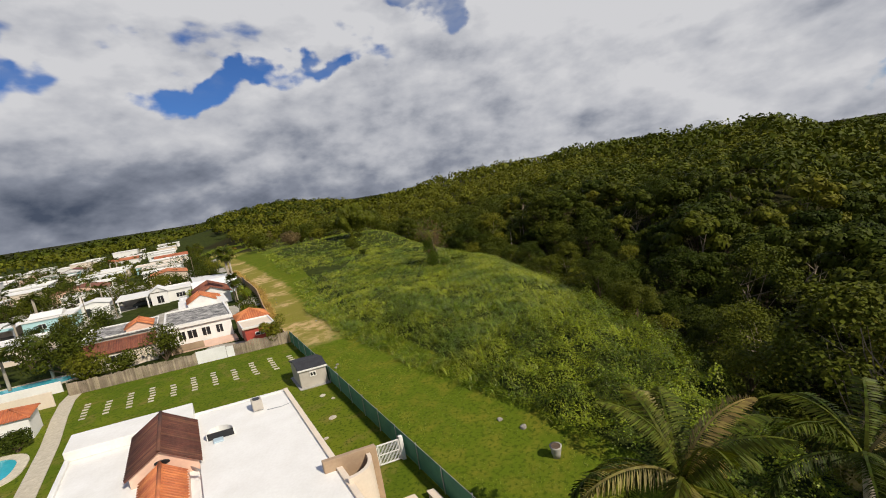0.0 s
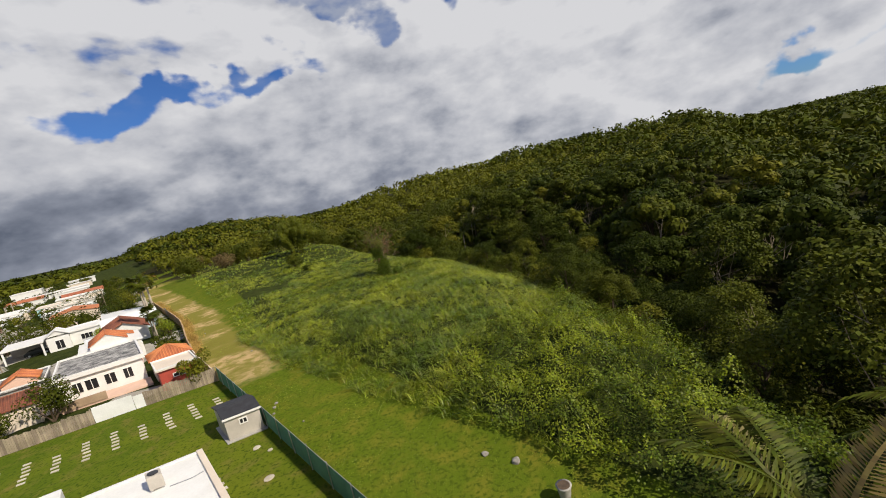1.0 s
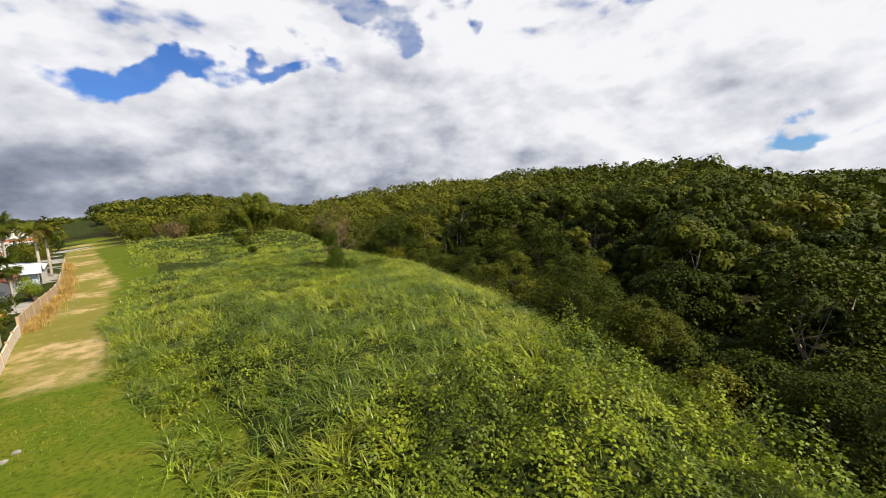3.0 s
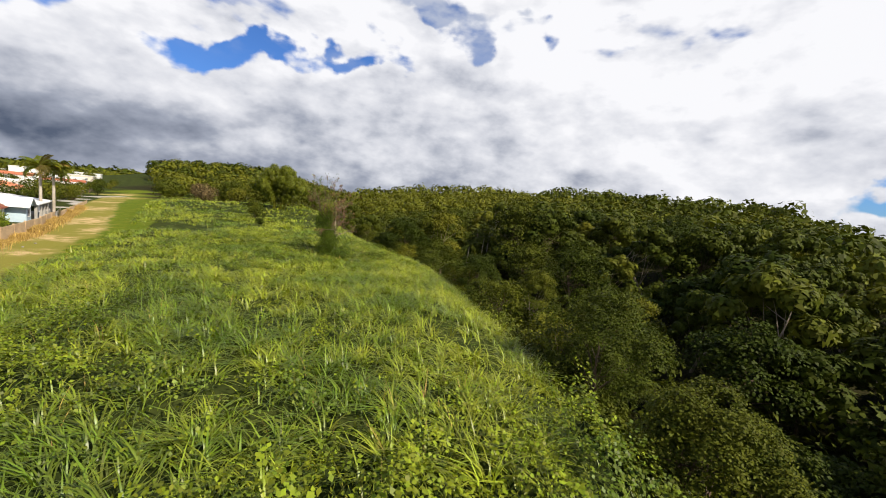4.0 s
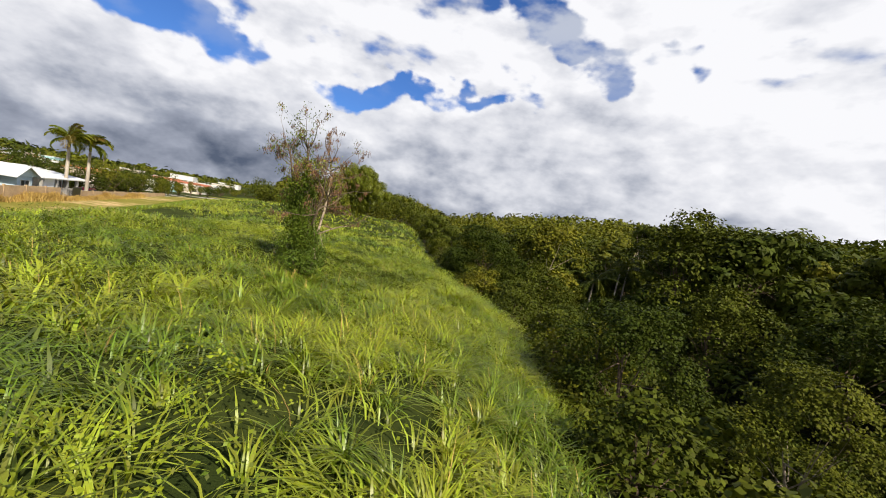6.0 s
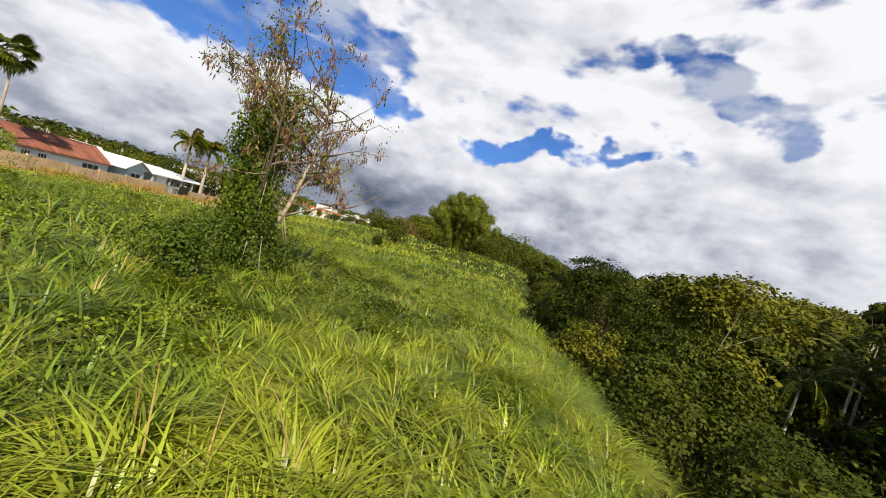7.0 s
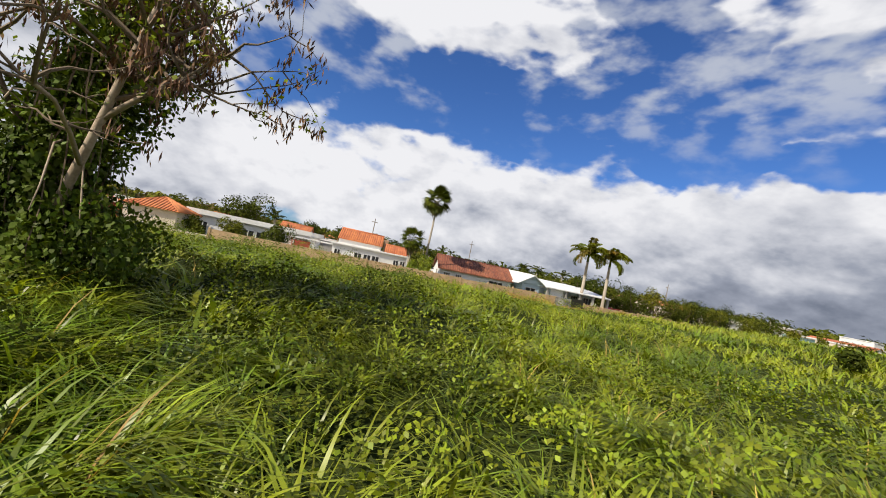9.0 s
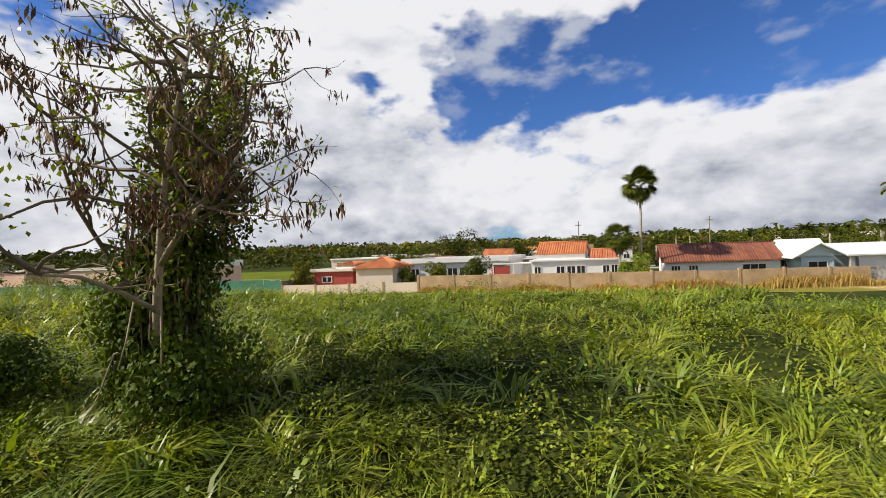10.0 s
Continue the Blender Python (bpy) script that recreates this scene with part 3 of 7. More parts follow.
    colour = blend(edge(sp.outputs[0], mid, 1.1), colour, soil, 0.85, 1.25)
    links.new(colour, bsdf.inputs["Base Color"])
    b = nodes.new("ShaderNodeBump")
    b.inputs["Strength"].default_value, b.inputs["Distance"].default_value = 0.6, 0.06
    links.new(tiny, b.inputs["Height"])
    links.new(b.outputs[0], bsdf.inputs["Normal"])
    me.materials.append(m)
    ob = new("ground", me)
    return tagged(ob, "grassy ground with mown lawn, bare dirt track and wooded ravine", "ground", kind="structure")


build_ground()

# ---------- grass, creepers ----------
def scatter(rng, x0, x1, y0, y1, n):
    return rng.uniform(x0, x1, n), rng.uniform(y0, y1, n)


def rooted(x, y, sink=0.03):
    return np.stack([x, y, ground_z(x, y) - sink], 1)


def field_mask(x, y):
    """How much tall growth stands at a place of the field."""
    s, w = fence_coords(x, y)
    u = x - rim_x(y)
    wob = (fractal(x / 6, y / 6, 41) - 0.5) * 3.2
    edge_w = np.interp(s, [-20, 0, 15, 30, 48, 90, 200], [-8, -8.6, -6.6, -5.6, -6.0, -9.5, -17])
    return smooth(0.0, -0.6, w - edge_w + wob * 0.6) * smooth(5.5, 3.0, u + 0.7 * wob)


def creeper_share(x, y):
    s, w = fence_coords(x, y)
    return np.clip(smooth(14, -4, s + 14 * (fractal(x / 8, y / 8, 45) - 0.5)) + 0.06 + 0.45 * weed_patch(x, y) + 0.6 * smooth(9, -1, x) * smooth(68, 80, y) * smooth(0.3, 0.6, fractal(x / 2.1, y / 2.1, 46)), 0, 1)


def weed_patch(x, y):
    return smooth(0.52, 0.66, fractal(x / 3.2, y / 3.2, 49))


def tall_grass(name, rng, x0, x1, y0, y1, n, length, width, segments, keep, label, mat="grass", bend=1.5):
    x, y = scatter(rng, x0, x1, y0, y1, n)
    # blades stand in tussocks
    c = 0.95
    cx, cy = np.round(x / c) * c + (hashed(np.round(x / c), np.round(y / c), 51) - 0.5) * c, np.round(y / c) * c + (hashed(np.round(x / c), np.round(y / c), 52) - 0.5) * c
    pull = rng.uniform(0.1, 0.75, n)
    x, y = x + (cx - x) * pull, y + (cy - y) * pull
    ok = (rng.random(n) < field_mask(x, y) * keep(x, y) * (1 - 0.5 * weed_patch(x, y)) * (0.05 + 0.95 * smooth(0.35, 0.54, fractal(x / 1.5, y / 1.5, 53))))
    # thinner, hollow growth on the slope beyond the lone tree
    hollow = smooth(9.0, 4.0, np.hypot((x + 2.0) * 0.8, y - 90.3)) * smooth(0.40, 0.56, fractal(x / 1.1, y / 1.1, 58))
    ok &= rng.random(n) > 0.6 * hollow
    x, y = x[ok], y[ok]
    size = length * (0.50 + 0.75 * fractal(x / 3.5, y / 3.5, 47) + 0.30 * hashed(np.round(cx[ok] / c), np.round(cy[ok] / c), 54)) * (0.72 + 0.5 * fractal(x / 1.3, y / 1.3, 56)) * (1 - 0.3 * smooth(0, -8, x) * smooth(60, 72, y))
    away = np.stack([x - cx[ok], y - cy[ok]], 1)
    away = away / np.maximum(np.linalg.norm(away, axis=1, keepdims=True), 0.05) * 0.9 + np.array([-0.25, 0.1])
    me = blade_mesh(name, rng, rooted(x, y), size, width, bend, segments, away)
    ob = part(name, me, M[mat])
    return tagged(ob, label, "grass", kind="stuff")


def near_walk(x, y):
    """Distance to the low end of the flight, over the field."""
    px = np.interp(y, [37, 46, 67, 76, 82.5, 89, 93, 95.5], [10.6, 12.2, 12.3, 11.2, 9.5, 6.7, 4.2, 0.0])
    return np.where(y < 95.5, np.abs(x - px), np.hypot(np.clip(x, 0, 99) * 0.6, y - 95.5))


def grass_all():
    rng = np.random.default_rng(5)
    thin = lambda x, y: (1 - creeper_share(x, y)) + 0.18
    tall_grass("tall_grass", rng, -26, 19, 62, 104, int(205000 * GRASS), 1.0, 0.043, 3, lambda x, y: thin(x, y) * (0.35 + 0.65 * smooth(16, 6, near_walk(x, y))), "tall bright green guinea grass growing over the open field")
    tall_grass("tall_grass", rng, -12, 15, 74, 100, int(190000 * GRASS), 0.80, 0.026, 3, lambda x, y: (0.25 + thin(x, y)) * smooth(13, 8, near_walk(x, y)), "tall bright green guinea grass growing over the open field", bend=1.8)
    tall_grass("tall_grass", rng, -45, 24, 25, 64, int(125000 * GRASS), 1.15, 0.050, 3, thin, "tall bright green guinea grass growing over the open field")
    tall_grass("tall_grass", rng, -75, 16, 62, 130, int(95000 * GRASS), 1.2, 0.10, 2, lambda x, y: smooth(6, 14, near_walk(x, y)), "tall bright green guinea grass growing over the open field")
    tall_grass("tall_grass", rng, -160, 10, 128, 260, int(46000 * GRASS), 1.2, 0.3, 2, lambda x, y: np.ones_like(x), "distant tall green grass along the wood")
    tall_grass("dry_grass", rng, -26, 19, 35, 104, int(5000 * GRASS), 1.15, 0.022, 3, lambda x, y: 0.8 * (fractal(x / 5, y / 5, 61) > 0.5), "dry straw-coloured stalks among the grass", "dry", 0.5)
    # dead grass along the boundary wall
    s = rng.uniform(50, 120, 18000)
    w = -np.abs(rng.normal(0.15, 0.6, 18000)) - bend(s)
    x, y = CORNER[0] + ALONG[0] * s + ACROSS[0] * w, CORNER[1] + ALONG[1] * s + ACROSS[1] * w
    size = 1.9 * np.maximum(fractal(s / 3, w * 0.3, 63) - 0.2, 0) + 0.15
    tagged(part("dry_grass", blade_mesh("dry_grass", rng, rooted(x, y), size, 0.05, 0.45, 2), M["dry"]), "straw-coloured dead grass standing along the boundary wall", "grass", kind="stuff")
    # short tufts on the mown strip and the track
    s, w = rng.uniform(-12, 60, 18000), rng.uniform(-10, -0.3, 18000)
    x, y = CORNER[0] + ALONG[0] * s + ACROSS[0] * w, CORNER[1] + ALONG[1] * s + ACROSS[1] * w
    ok = fractal(x / 3, y / 3, 65) > 0.5
    x, y = x[ok], y[ok]
    tagged(part("lawn_grass", blade_mesh("lawn_grass", rng, rooted(x, y), 0.13, 0.02, 0.6, 2), M["grass"]), "short mown grass on the strip beside the fence", "grass", kind="stuff")


def creeper_all():
    rng = np.random.default_rng(6)

    def layer(x0, x1, y0, y1, n, size, cut, mat="vine", label="dense broad-leaved green creepers and weeds over the mound", tree_shade=False):
        x, y = scatter(rng, x0, x1, y0, y1, n)
        share = creeper_share(x, y)
        if tree_shade:
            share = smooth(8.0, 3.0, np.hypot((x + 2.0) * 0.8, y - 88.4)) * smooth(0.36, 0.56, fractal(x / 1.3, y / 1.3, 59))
        ok = rng.random(n) < field_mask(x, y) * np.maximum(share, cut)
        ok &= rng.random(n) > 0.1 * smooth(9.0, 4.0, np.hypot((x + 2.0) * 0.8, y - 90.3)) * smooth(0.40, 0.56, fractal(x / 1.1, y / 1.1, 58))
        x, y, share = x[ok], y[ok], share[ok]
        lump = smooth(0.22, 0.78, fractal(x / 2.2, y / 2.2, 71))
        top = (0.35 + 1.9 * lump * smooth(0.1, 0.8, share) * smooth(45, 15, fence_coords(x, y)[0]) + 0.9 * lump) * (0.35 + 0.65 * field_mask(x, y))
        h = top * rng.uniform(0.35, 1.0, len(x)) ** 0.45 * (0.22 + 1.05 * value_noise(x / 0.85, y / 0.85, 74))
        e = 0.5
        gx = fractal((x + e) / 2.2, y / 2.2, 71) - fractal((x - e) / 2.2, y / 2.2, 71)
        gy = fractal(x / 2.2, (y + e) / 2.2, 71) - fractal(x / 2.2, (y - e) / 2.2, 71)
        nrm = np.stack([-2.2 * gx, -2.2 * gy, np.full(len(x), 0.8)], 1)
        c = rooted(x, y, 0.0)
        c[:, 2] += h
        ob = part("creeper", leaf_mesh("creeper", rng, c, nrm, size, size * 0.8, 0.3, 0.35), M[mat])
        tagged(ob, label, "creeper", kind="stuff")

    layer(-24, 34, 10, 52, int(330000 * GRASS), 0.15, 0.05)
    layer(-22, 18, 50, 104, int(270000 * GRASS), 0.085, 0.14)
    # weeds in the dark leaf colour stand in for the lone tree's shadow
    layer(-13, 9, 79, 101, int(95000 * GRASS), 0.09, 0.0, "leaf", "dark green weeds in clumps, standing in for tree shade on the slope below the half-dead tree", True)


GRASS = 1.0
grass_all()
creeper_all()


# ---------- trees ----------
def limb(bm, rng, start, direction, length, radius, bends=4, curl=0.25, rise=0.0, sides=6):
    p, d = np.array(start, float), unit(np.array(direction, float))
    pts, radii = [tuple(p)], [radius]
    for k in range(bends):
        d = unit(d + rng.normal(0, curl, 3) + np.array([0, 0, rise]))
        p = p + d * length / bends
        pts.append(tuple(p))
        radii.append(radius * (1 - 0.8 * (k + 1) / bends))
    tube(bm, pts, radii, sides)
    return [np.array(q) for q in pts], d


def forest_tree_meshes(seed, height, spread, leaves, size, open_crown=0.0, coarse=False):
    """Trunk with limbs, and a crown of leafy lobes heaped over a dome, with dark gaps between them."""
    rng = np.random.default_rng(seed)
    wood = bmesh.new()
    trunk, _ = limb(wood, rng, (0, 0, -0.6), (0, 0, 1), height * 0.66, 0.11 + 0.012 * height, 5, 0.09)
    lobes = []
    count = int(rng.integers(11, 17) * (1 - 0.3 * open_crown))
    for k in range(count):
        a = 2.4 * k + rng.uniform(-0.4, 0.4)
        f = (k + 0.5) / count
        r = spread * math.sqrt(f) * rng.uniform(0.75, 1.0) * 0.86
        top = height * (0.93 - 0.52 * f ** 1.6 + rng.uniform(-0.07, 0.07))
        tip = np.array([r * np.cos(a), r * np.sin(a), top])
        start = trunk[rng.integers(2, 6)]
        way = tip - start
        pts, _ = limb(wood, rng, start, way, np.linalg.norm(way) * 0.9, 0.05, 2, 0.12, 0.0, 3)
        lobes.append((tip, spread * rng.uniform(0.25, 0.40) * (1 - 0.25 * open_crown)))
    weights = np.array([r ** 2 for _, r in lobes])
    pick = rng.choice(len(lobes), leaves, p=weights / weights.sum())
    centre = np.array([c for c, _ in lobes])[pick]
    radius = np.array([r for _, r in lobes])[pick]
    way = unit(rng.normal(0, 1, (leaves, 3)) + np.array([0, 0, 0.35]))
    lump = 0.75 + 0.5 * value_noise(way[:, 0] * 3 + pick * 7.3, way[:, 1] * 3 + way[:, 2] * 2.1, seed)
    shell = rng.uniform(0.35, 1.05, leaves) ** 0.35
    c = centre + way * (radius * shell * lump)[:, None] * np.array([1, 1, 0.72])
    if not coarse:
        # leaves stand in sprays with dark gaps between them
        heads = rng.integers(0, leaves, max(leaves // 24, 1))
        of = heads[rng.integers(0, len(heads), leaves)]
        out = unit(way[of] + np.array([0, 0, 0.9]))
        off = rng.normal(0, 1.0, (leaves, 3)) * size * 1.7
        off -= 0.8 * (off * out).sum(1, keepdims=True) * out
        c, way = c[of] + off, out
    crown = leaf_mesh("crown", rng, c, way + np.array([0, 0, 0.2]), size, size * 0.85, 0.5, 0.24 if coarse else 0.5, coarse)
    me = bpy.data.meshes.new("trunk")
    wood.to_mesh(me)
    wood.free()
    return me, crown


def place_tree(meshes, x, y, turn, scale, mats, label, category="tree", group="", sink=0.1, name="tree"):
    z = float(ground_z(x, y)) - sink
    root = thing(name, pose(x, y, z, 0, 0, turn) @ Matrix.Diagonal((scale, scale, scale, 1)), label, category, group)
    trunk, crown = meshes
    for name, me, mat in (("trunk", trunk, mats[0]), ("crown", crown, mats[1])):
        if not me.materials:
            me.materials.append(mat)
        new(name, me).parent = root
    return root


def forest():
    rng = np.random.default_rng(9)
    species = [
        (9.0, 4.4, 1.00, 0, ("bark_dark", "leaf"), "dark green broadleaf tree in the dense wood"),
        (8.0, 5.0, 1.15, 0, ("bark_dark", "leaf"), "dark green broadleaf tree in the dense wood"),
        (11.0, 4.4, 0.95, 0.4, ("bark", "leaf_light"), "tall yellow-green broadleaf tree in the dense wood"),
        (7.5, 4.2, 0.95, 0, ("bark_dark", "leaf"), "dark green broadleaf tree in the dense wood"),
        (10.0, 5.4, 1.20, 0, ("bark_dark", "leaf"), "wide dark green tree in the dense wood"),
        (10.5, 3.6, 0.80, 0.3, ("bark", "leaf"), "slender green tree in the dense wood"),
        (6.0, 4.2, 0.90, 0, ("bark_dark", "leaf"), "low bushy dark green tree in the dense wood"),
        (12.5, 4.6, 0.60, 1.0, ("bark_pale", "leaf_light"), "emergent thin-crowned tree with pale trunk in the wood"),
    ]
    # fine leaves on the trees along the field, coarser sprays on those deeper in the wood
    near = [forest_tree_meshes(100 + k, h, sp, int(6000 * n), 0.265, gap) for k, (h, sp, n, gap, _, _) in enumerate(species)]
    deep = [forest_tree_meshes(120 + k, h, sp, int(2500 * n), 0.52, gap, True) for k, (h, sp, n, gap, _, _) in enumerate(species)]

    close = [forest_tree_meshes(140 + k, h, sp, int(13000 * n), 0.165, gap) for k, (h, sp, n, gap, _, _) in enumerate(species)]

    def plant(k, x, y, scale, fine):
        _, _, _, _, mats, lab = species[k]
        place_tree((deep, near, close)[fine][k], x, y, rng.uniform(0, 360), scale, (M[mats[0]], M[mats[1]]), lab, "tree", "trees of the dense wood")

    step = 7.0
    odds = np.array([0.15, 0.14, 0.17, 0.19, 0.13, 0.09, 0.08, 0.05])
    for iy in range(-1, 22):
        for ix in range(0, 9):
            y = 10 + iy * step + rng.uniform(-2.4, 2.4)
            u = 7.6 + ix * step + rng.uniform(-2.2, 2.2)
            if rng.random() < 0.09:
                continue
            k = rng.choice(len(species), p=odds)
            low = 70 < y < 172 and ix < 3
            fine = int(ix == 0 and y < 130 or ix == 1 and 20 < y < 130 or ix == 2 and 44 < y < 126 or ix == 3 and 72 < y < 104)
            size = rng.uniform(0.62, 1.28) * (0.70 if low else 1.0)
            if ix == 0 and 36 < y < 98 or ix == 1 and 62 < y < 92:
                fine = 2
            if ix < 2 and 30 < y < 110:
                # full-crowned trees line the edge, lower than the flight
                k, size = (0, 2, 3, 1, 6, 2, 4)[k % 7], min(size, 0.95 if y > 82 else 0.82 if ix else 0.72)
                u += 1.2 * (ix == 0)
            plant(k, float(rim_x(y)) + u, y, size, fine)
    for x, y, scale, k in ((13.8, 114.0, 1.30, 7), (11.0, 115.5, 1.25, 2), (8.8, 126.0, 1.5, 0), (6.2, 108.6, 1.08, 1), (30.0, 116.5, 1.5, 4), (52.0, 98.0, 1.3, 4)):
        plant(k, x, y, scale, 2 if y < 113 else 1)


def undergrowth():
    """Dark shrubs that close the edge of the wood."""
    rng = np.random.default_rng(17)
    kinds = [forest_tree_meshes(150 + k, 3.4 + 0.5 * k, 2.4, 2000, 0.195) for k in range(3)]
    for k in range(20):
        y = 12 + 6.9 * k + rng.uniform(-2.2, 2.2)
        x = float(rim_x(y)) + rng.uniform(5.0, 7.5)
        place_tree(kinds[k % 3], x, y, rng.uniform(0, 360), rng.uniform(0.7, 1.15), (M["bark_dark"], M[("leaf", "leaf_light", "leaf_light")[k % 3]]), "dense green shrub at the edge of the wood", "shrub", "shrubs at the wood's edge", name="shrub")


def far_woods():
    """Crowns too far to tell apart one by one."""
    rng = np.random.default_rng(12)

    def crowns(name, pts, leaves, size, radius, label, mat):
        n = len(pts)
        r = radius * rng.uniform(0.7, 1.35, n)
        c = np.repeat(pts, leaves, 0)
        way = unit(rng.normal(0, 1, (n * leaves, 3)) + np.array([0, 0, 0.6]))
        rr = np.repeat(r, leaves) * rng.uniform(0.6, 1.1, n * leaves)
        c = c + way * rr[:, None] * np.array([1, 1, 0.8])
        me = leaf_mesh(name, rng, c, way, size * 1.25, size, 0.3, 0.22, True)
        tagged(part(name, me, M[mat]), label, "woods", kind="stuff")

    def spots(n, x0, x1, y0, y1, keep, lift):
        x, y = rng.uniform(x0, x1, n), rng.uniform(y0, y1, n)
        ok = keep(x, y)
        x, y = x[ok], y[ok]
        return np.stack([x, y, ground_z(x, y) + lift * rng.uniform(0.45, 1.45, len(x))], 1)

    floor = lambda x, y: (x - rim_x(y) > 13) & (x - rim_x(y) < 70)
    pts = spots(1050, -5, 110, 0, 165, floor, 2.4)
    crowns("undergrowth", pts, 90, 0.42, 2.2, "dark tangled undergrowth between the trees of the wood", "leaf")
    verge = lambda x, y: (x - rim_x(y) > 4.2) & (x - rim_x(y) < 13)
    pts = spots(2600, -5, 32, 22, 125, verge, 0.5)
    crowns("undergrowth", pts, 110, 0.20, 1.0, "low dark tangle of leaves along the edge of the wood", "leaf")
    near_right = lambda x, y: (x - rim_x(y) > 66) & (x - rim_x(y) < 150) & (y < 230)
    pts = spots(1500, 50, 200, -30, 230, near_right, 5.6)
    half = len(pts) // 2
    crowns("far_woods", pts[:half], 80, 1.0, 4.3, "distant green wooded hillside", "leaf")
    crowns("far_woods", pts[half:], 72, 1.0, 3.5, "distant yellow-green wooded hillside", "leaf_light")
    ahead = lambda x, y: ((x - rim_x(y) > 6) | (fence_coords(x, y)[1] < -16) & (y > 172) & (fractal(x / 15, y / 15, 91) > 0.535)) & (y > 155) & (np.hypot(x, y) < 330)
    pts = spots(2200, -180, 230, 155, 330, ahead, 5.0)
    close = np.hypot(pts[:, 0] - 4, pts[:, 1] - 90) < 125
    crowns("far_woods", pts[close][::2], 330, 0.50, 4.2, "dark green wooded slope ahead", "leaf")
    crowns("far_woods", pts[close][1::2], 330, 0.48, 3.8, "yellow-green wooded slope ahead", "leaf_light")
    pts = pts[~close]
    crowns("far_woods", pts[::2], 70, 1.05, 4.2, "distant wooded slope ahead", "leaf_light")
    crowns("far_woods", pts[1::2], 70, 1.05, 4.0, "distant yellow-green wooded slope ahead", "leaf_light")
    hill = lambda x, y: (np.hypot(x, y) > 300) & (x - rim_x(y) > 0) | (np.hypot(x, y) > 480)
    pts = spots(1900, -460, 520, 200, 760, hill, 5.0)
    crowns("far_woods", pts, 24, 2.4, 6.5, "far hills covered with green wood", "leaf_light")


    knoll = lambda x, y: (fence_coords(x, y)[1] < -14) & (x - rim_x(y) < 5)
    pts = spots(1500, -300, -30, 300, 560, knoll, 5.0)
    crowns("far_woods", pts[::2], 36, 1.7, 4.6, "wooded knoll behind the field", "leaf")
    crowns("far_woods", pts[1::2], 36, 1.7, 4.4, "yellow-green wooded knoll behind the field", "leaf_light")
    east = lambda x, y: x - rim_x(y) > 145
    pts = spots(3000, 110, 640, -80, 440, east, 8.5)
    crowns("far_woods", pts, 30, 2.0, 5.5, "far wooded rise to the east", "leaf_light")

    # the wooded horizon all round
    a, r = rng.uniform(0, 2 * np.pi, 5200), rng.uniform(560, 1500, 5200)
    pts = np.stack([r * np.cos(a), r * np.sin(a), np.zeros(5200)], 1)
    pts[:, 2] = ground_z(pts[:, 0], pts[:, 1]) + rng.uniform(1.0, 8.0, 5200)
    crowns("far_woods", pts, 12, 5.0, 9.0, "woods along the horizon", "leaf")
    # trees between and behind the village houses, and on the hills beyond
    behind = lambda x, y: (fence_coords(x, y)[1] > 75) & (fence_coords(x, y)[1] < 260) & (fractal(x / 26, y / 26, 95) > 0.5)
    amid = lambda x, y: (fence_coords(x, y)[1] > 14) & (fence_coords(x, y)[1] < 110) & ((fence_coords(x, y)[0] > 125) | (fence_coords(x, y)[1] > 62)) & (fractal(x / 9, y / 9, 97) > 0.49)
    pts = spots(7000, -330, 10, -120, 300, amid, 1.9)
    crowns("far_woods", pts, 44, 0.66, 2.1, "green garden shrubs and trees between the village houses", "leaf")
    pts = spots(1300, -420, 40, -260, 330, behind, 2.6)
    pts[:, 2] += 3.4 * np.maximum(fractal(pts[:, 0] / 17, pts[:, 1] / 17, 96) - 0.5, 0) * 2
    crowns("far_woods", pts, 44, 0.95, 2.6, "garden trees far off among the village houses", "leaf")
    ridge = lambda x, y: fence_coords(x, y)[1] > 260
    pts = spots(2600, -760, 60, -320, 520, ridge, 3.0)
    crowns("far_woods", pts[::5], 20, 2.4, 5.0, "far wooded hills behind the village", "brown_leaf")
    crowns("far_woods", np.concatenate([pts[1::5], pts[2::5], pts[3::5]]), 20, 2.4, 5.0, "far green hills behind the village", "leaf_light")


forest()
undergrowth()
far_woods()


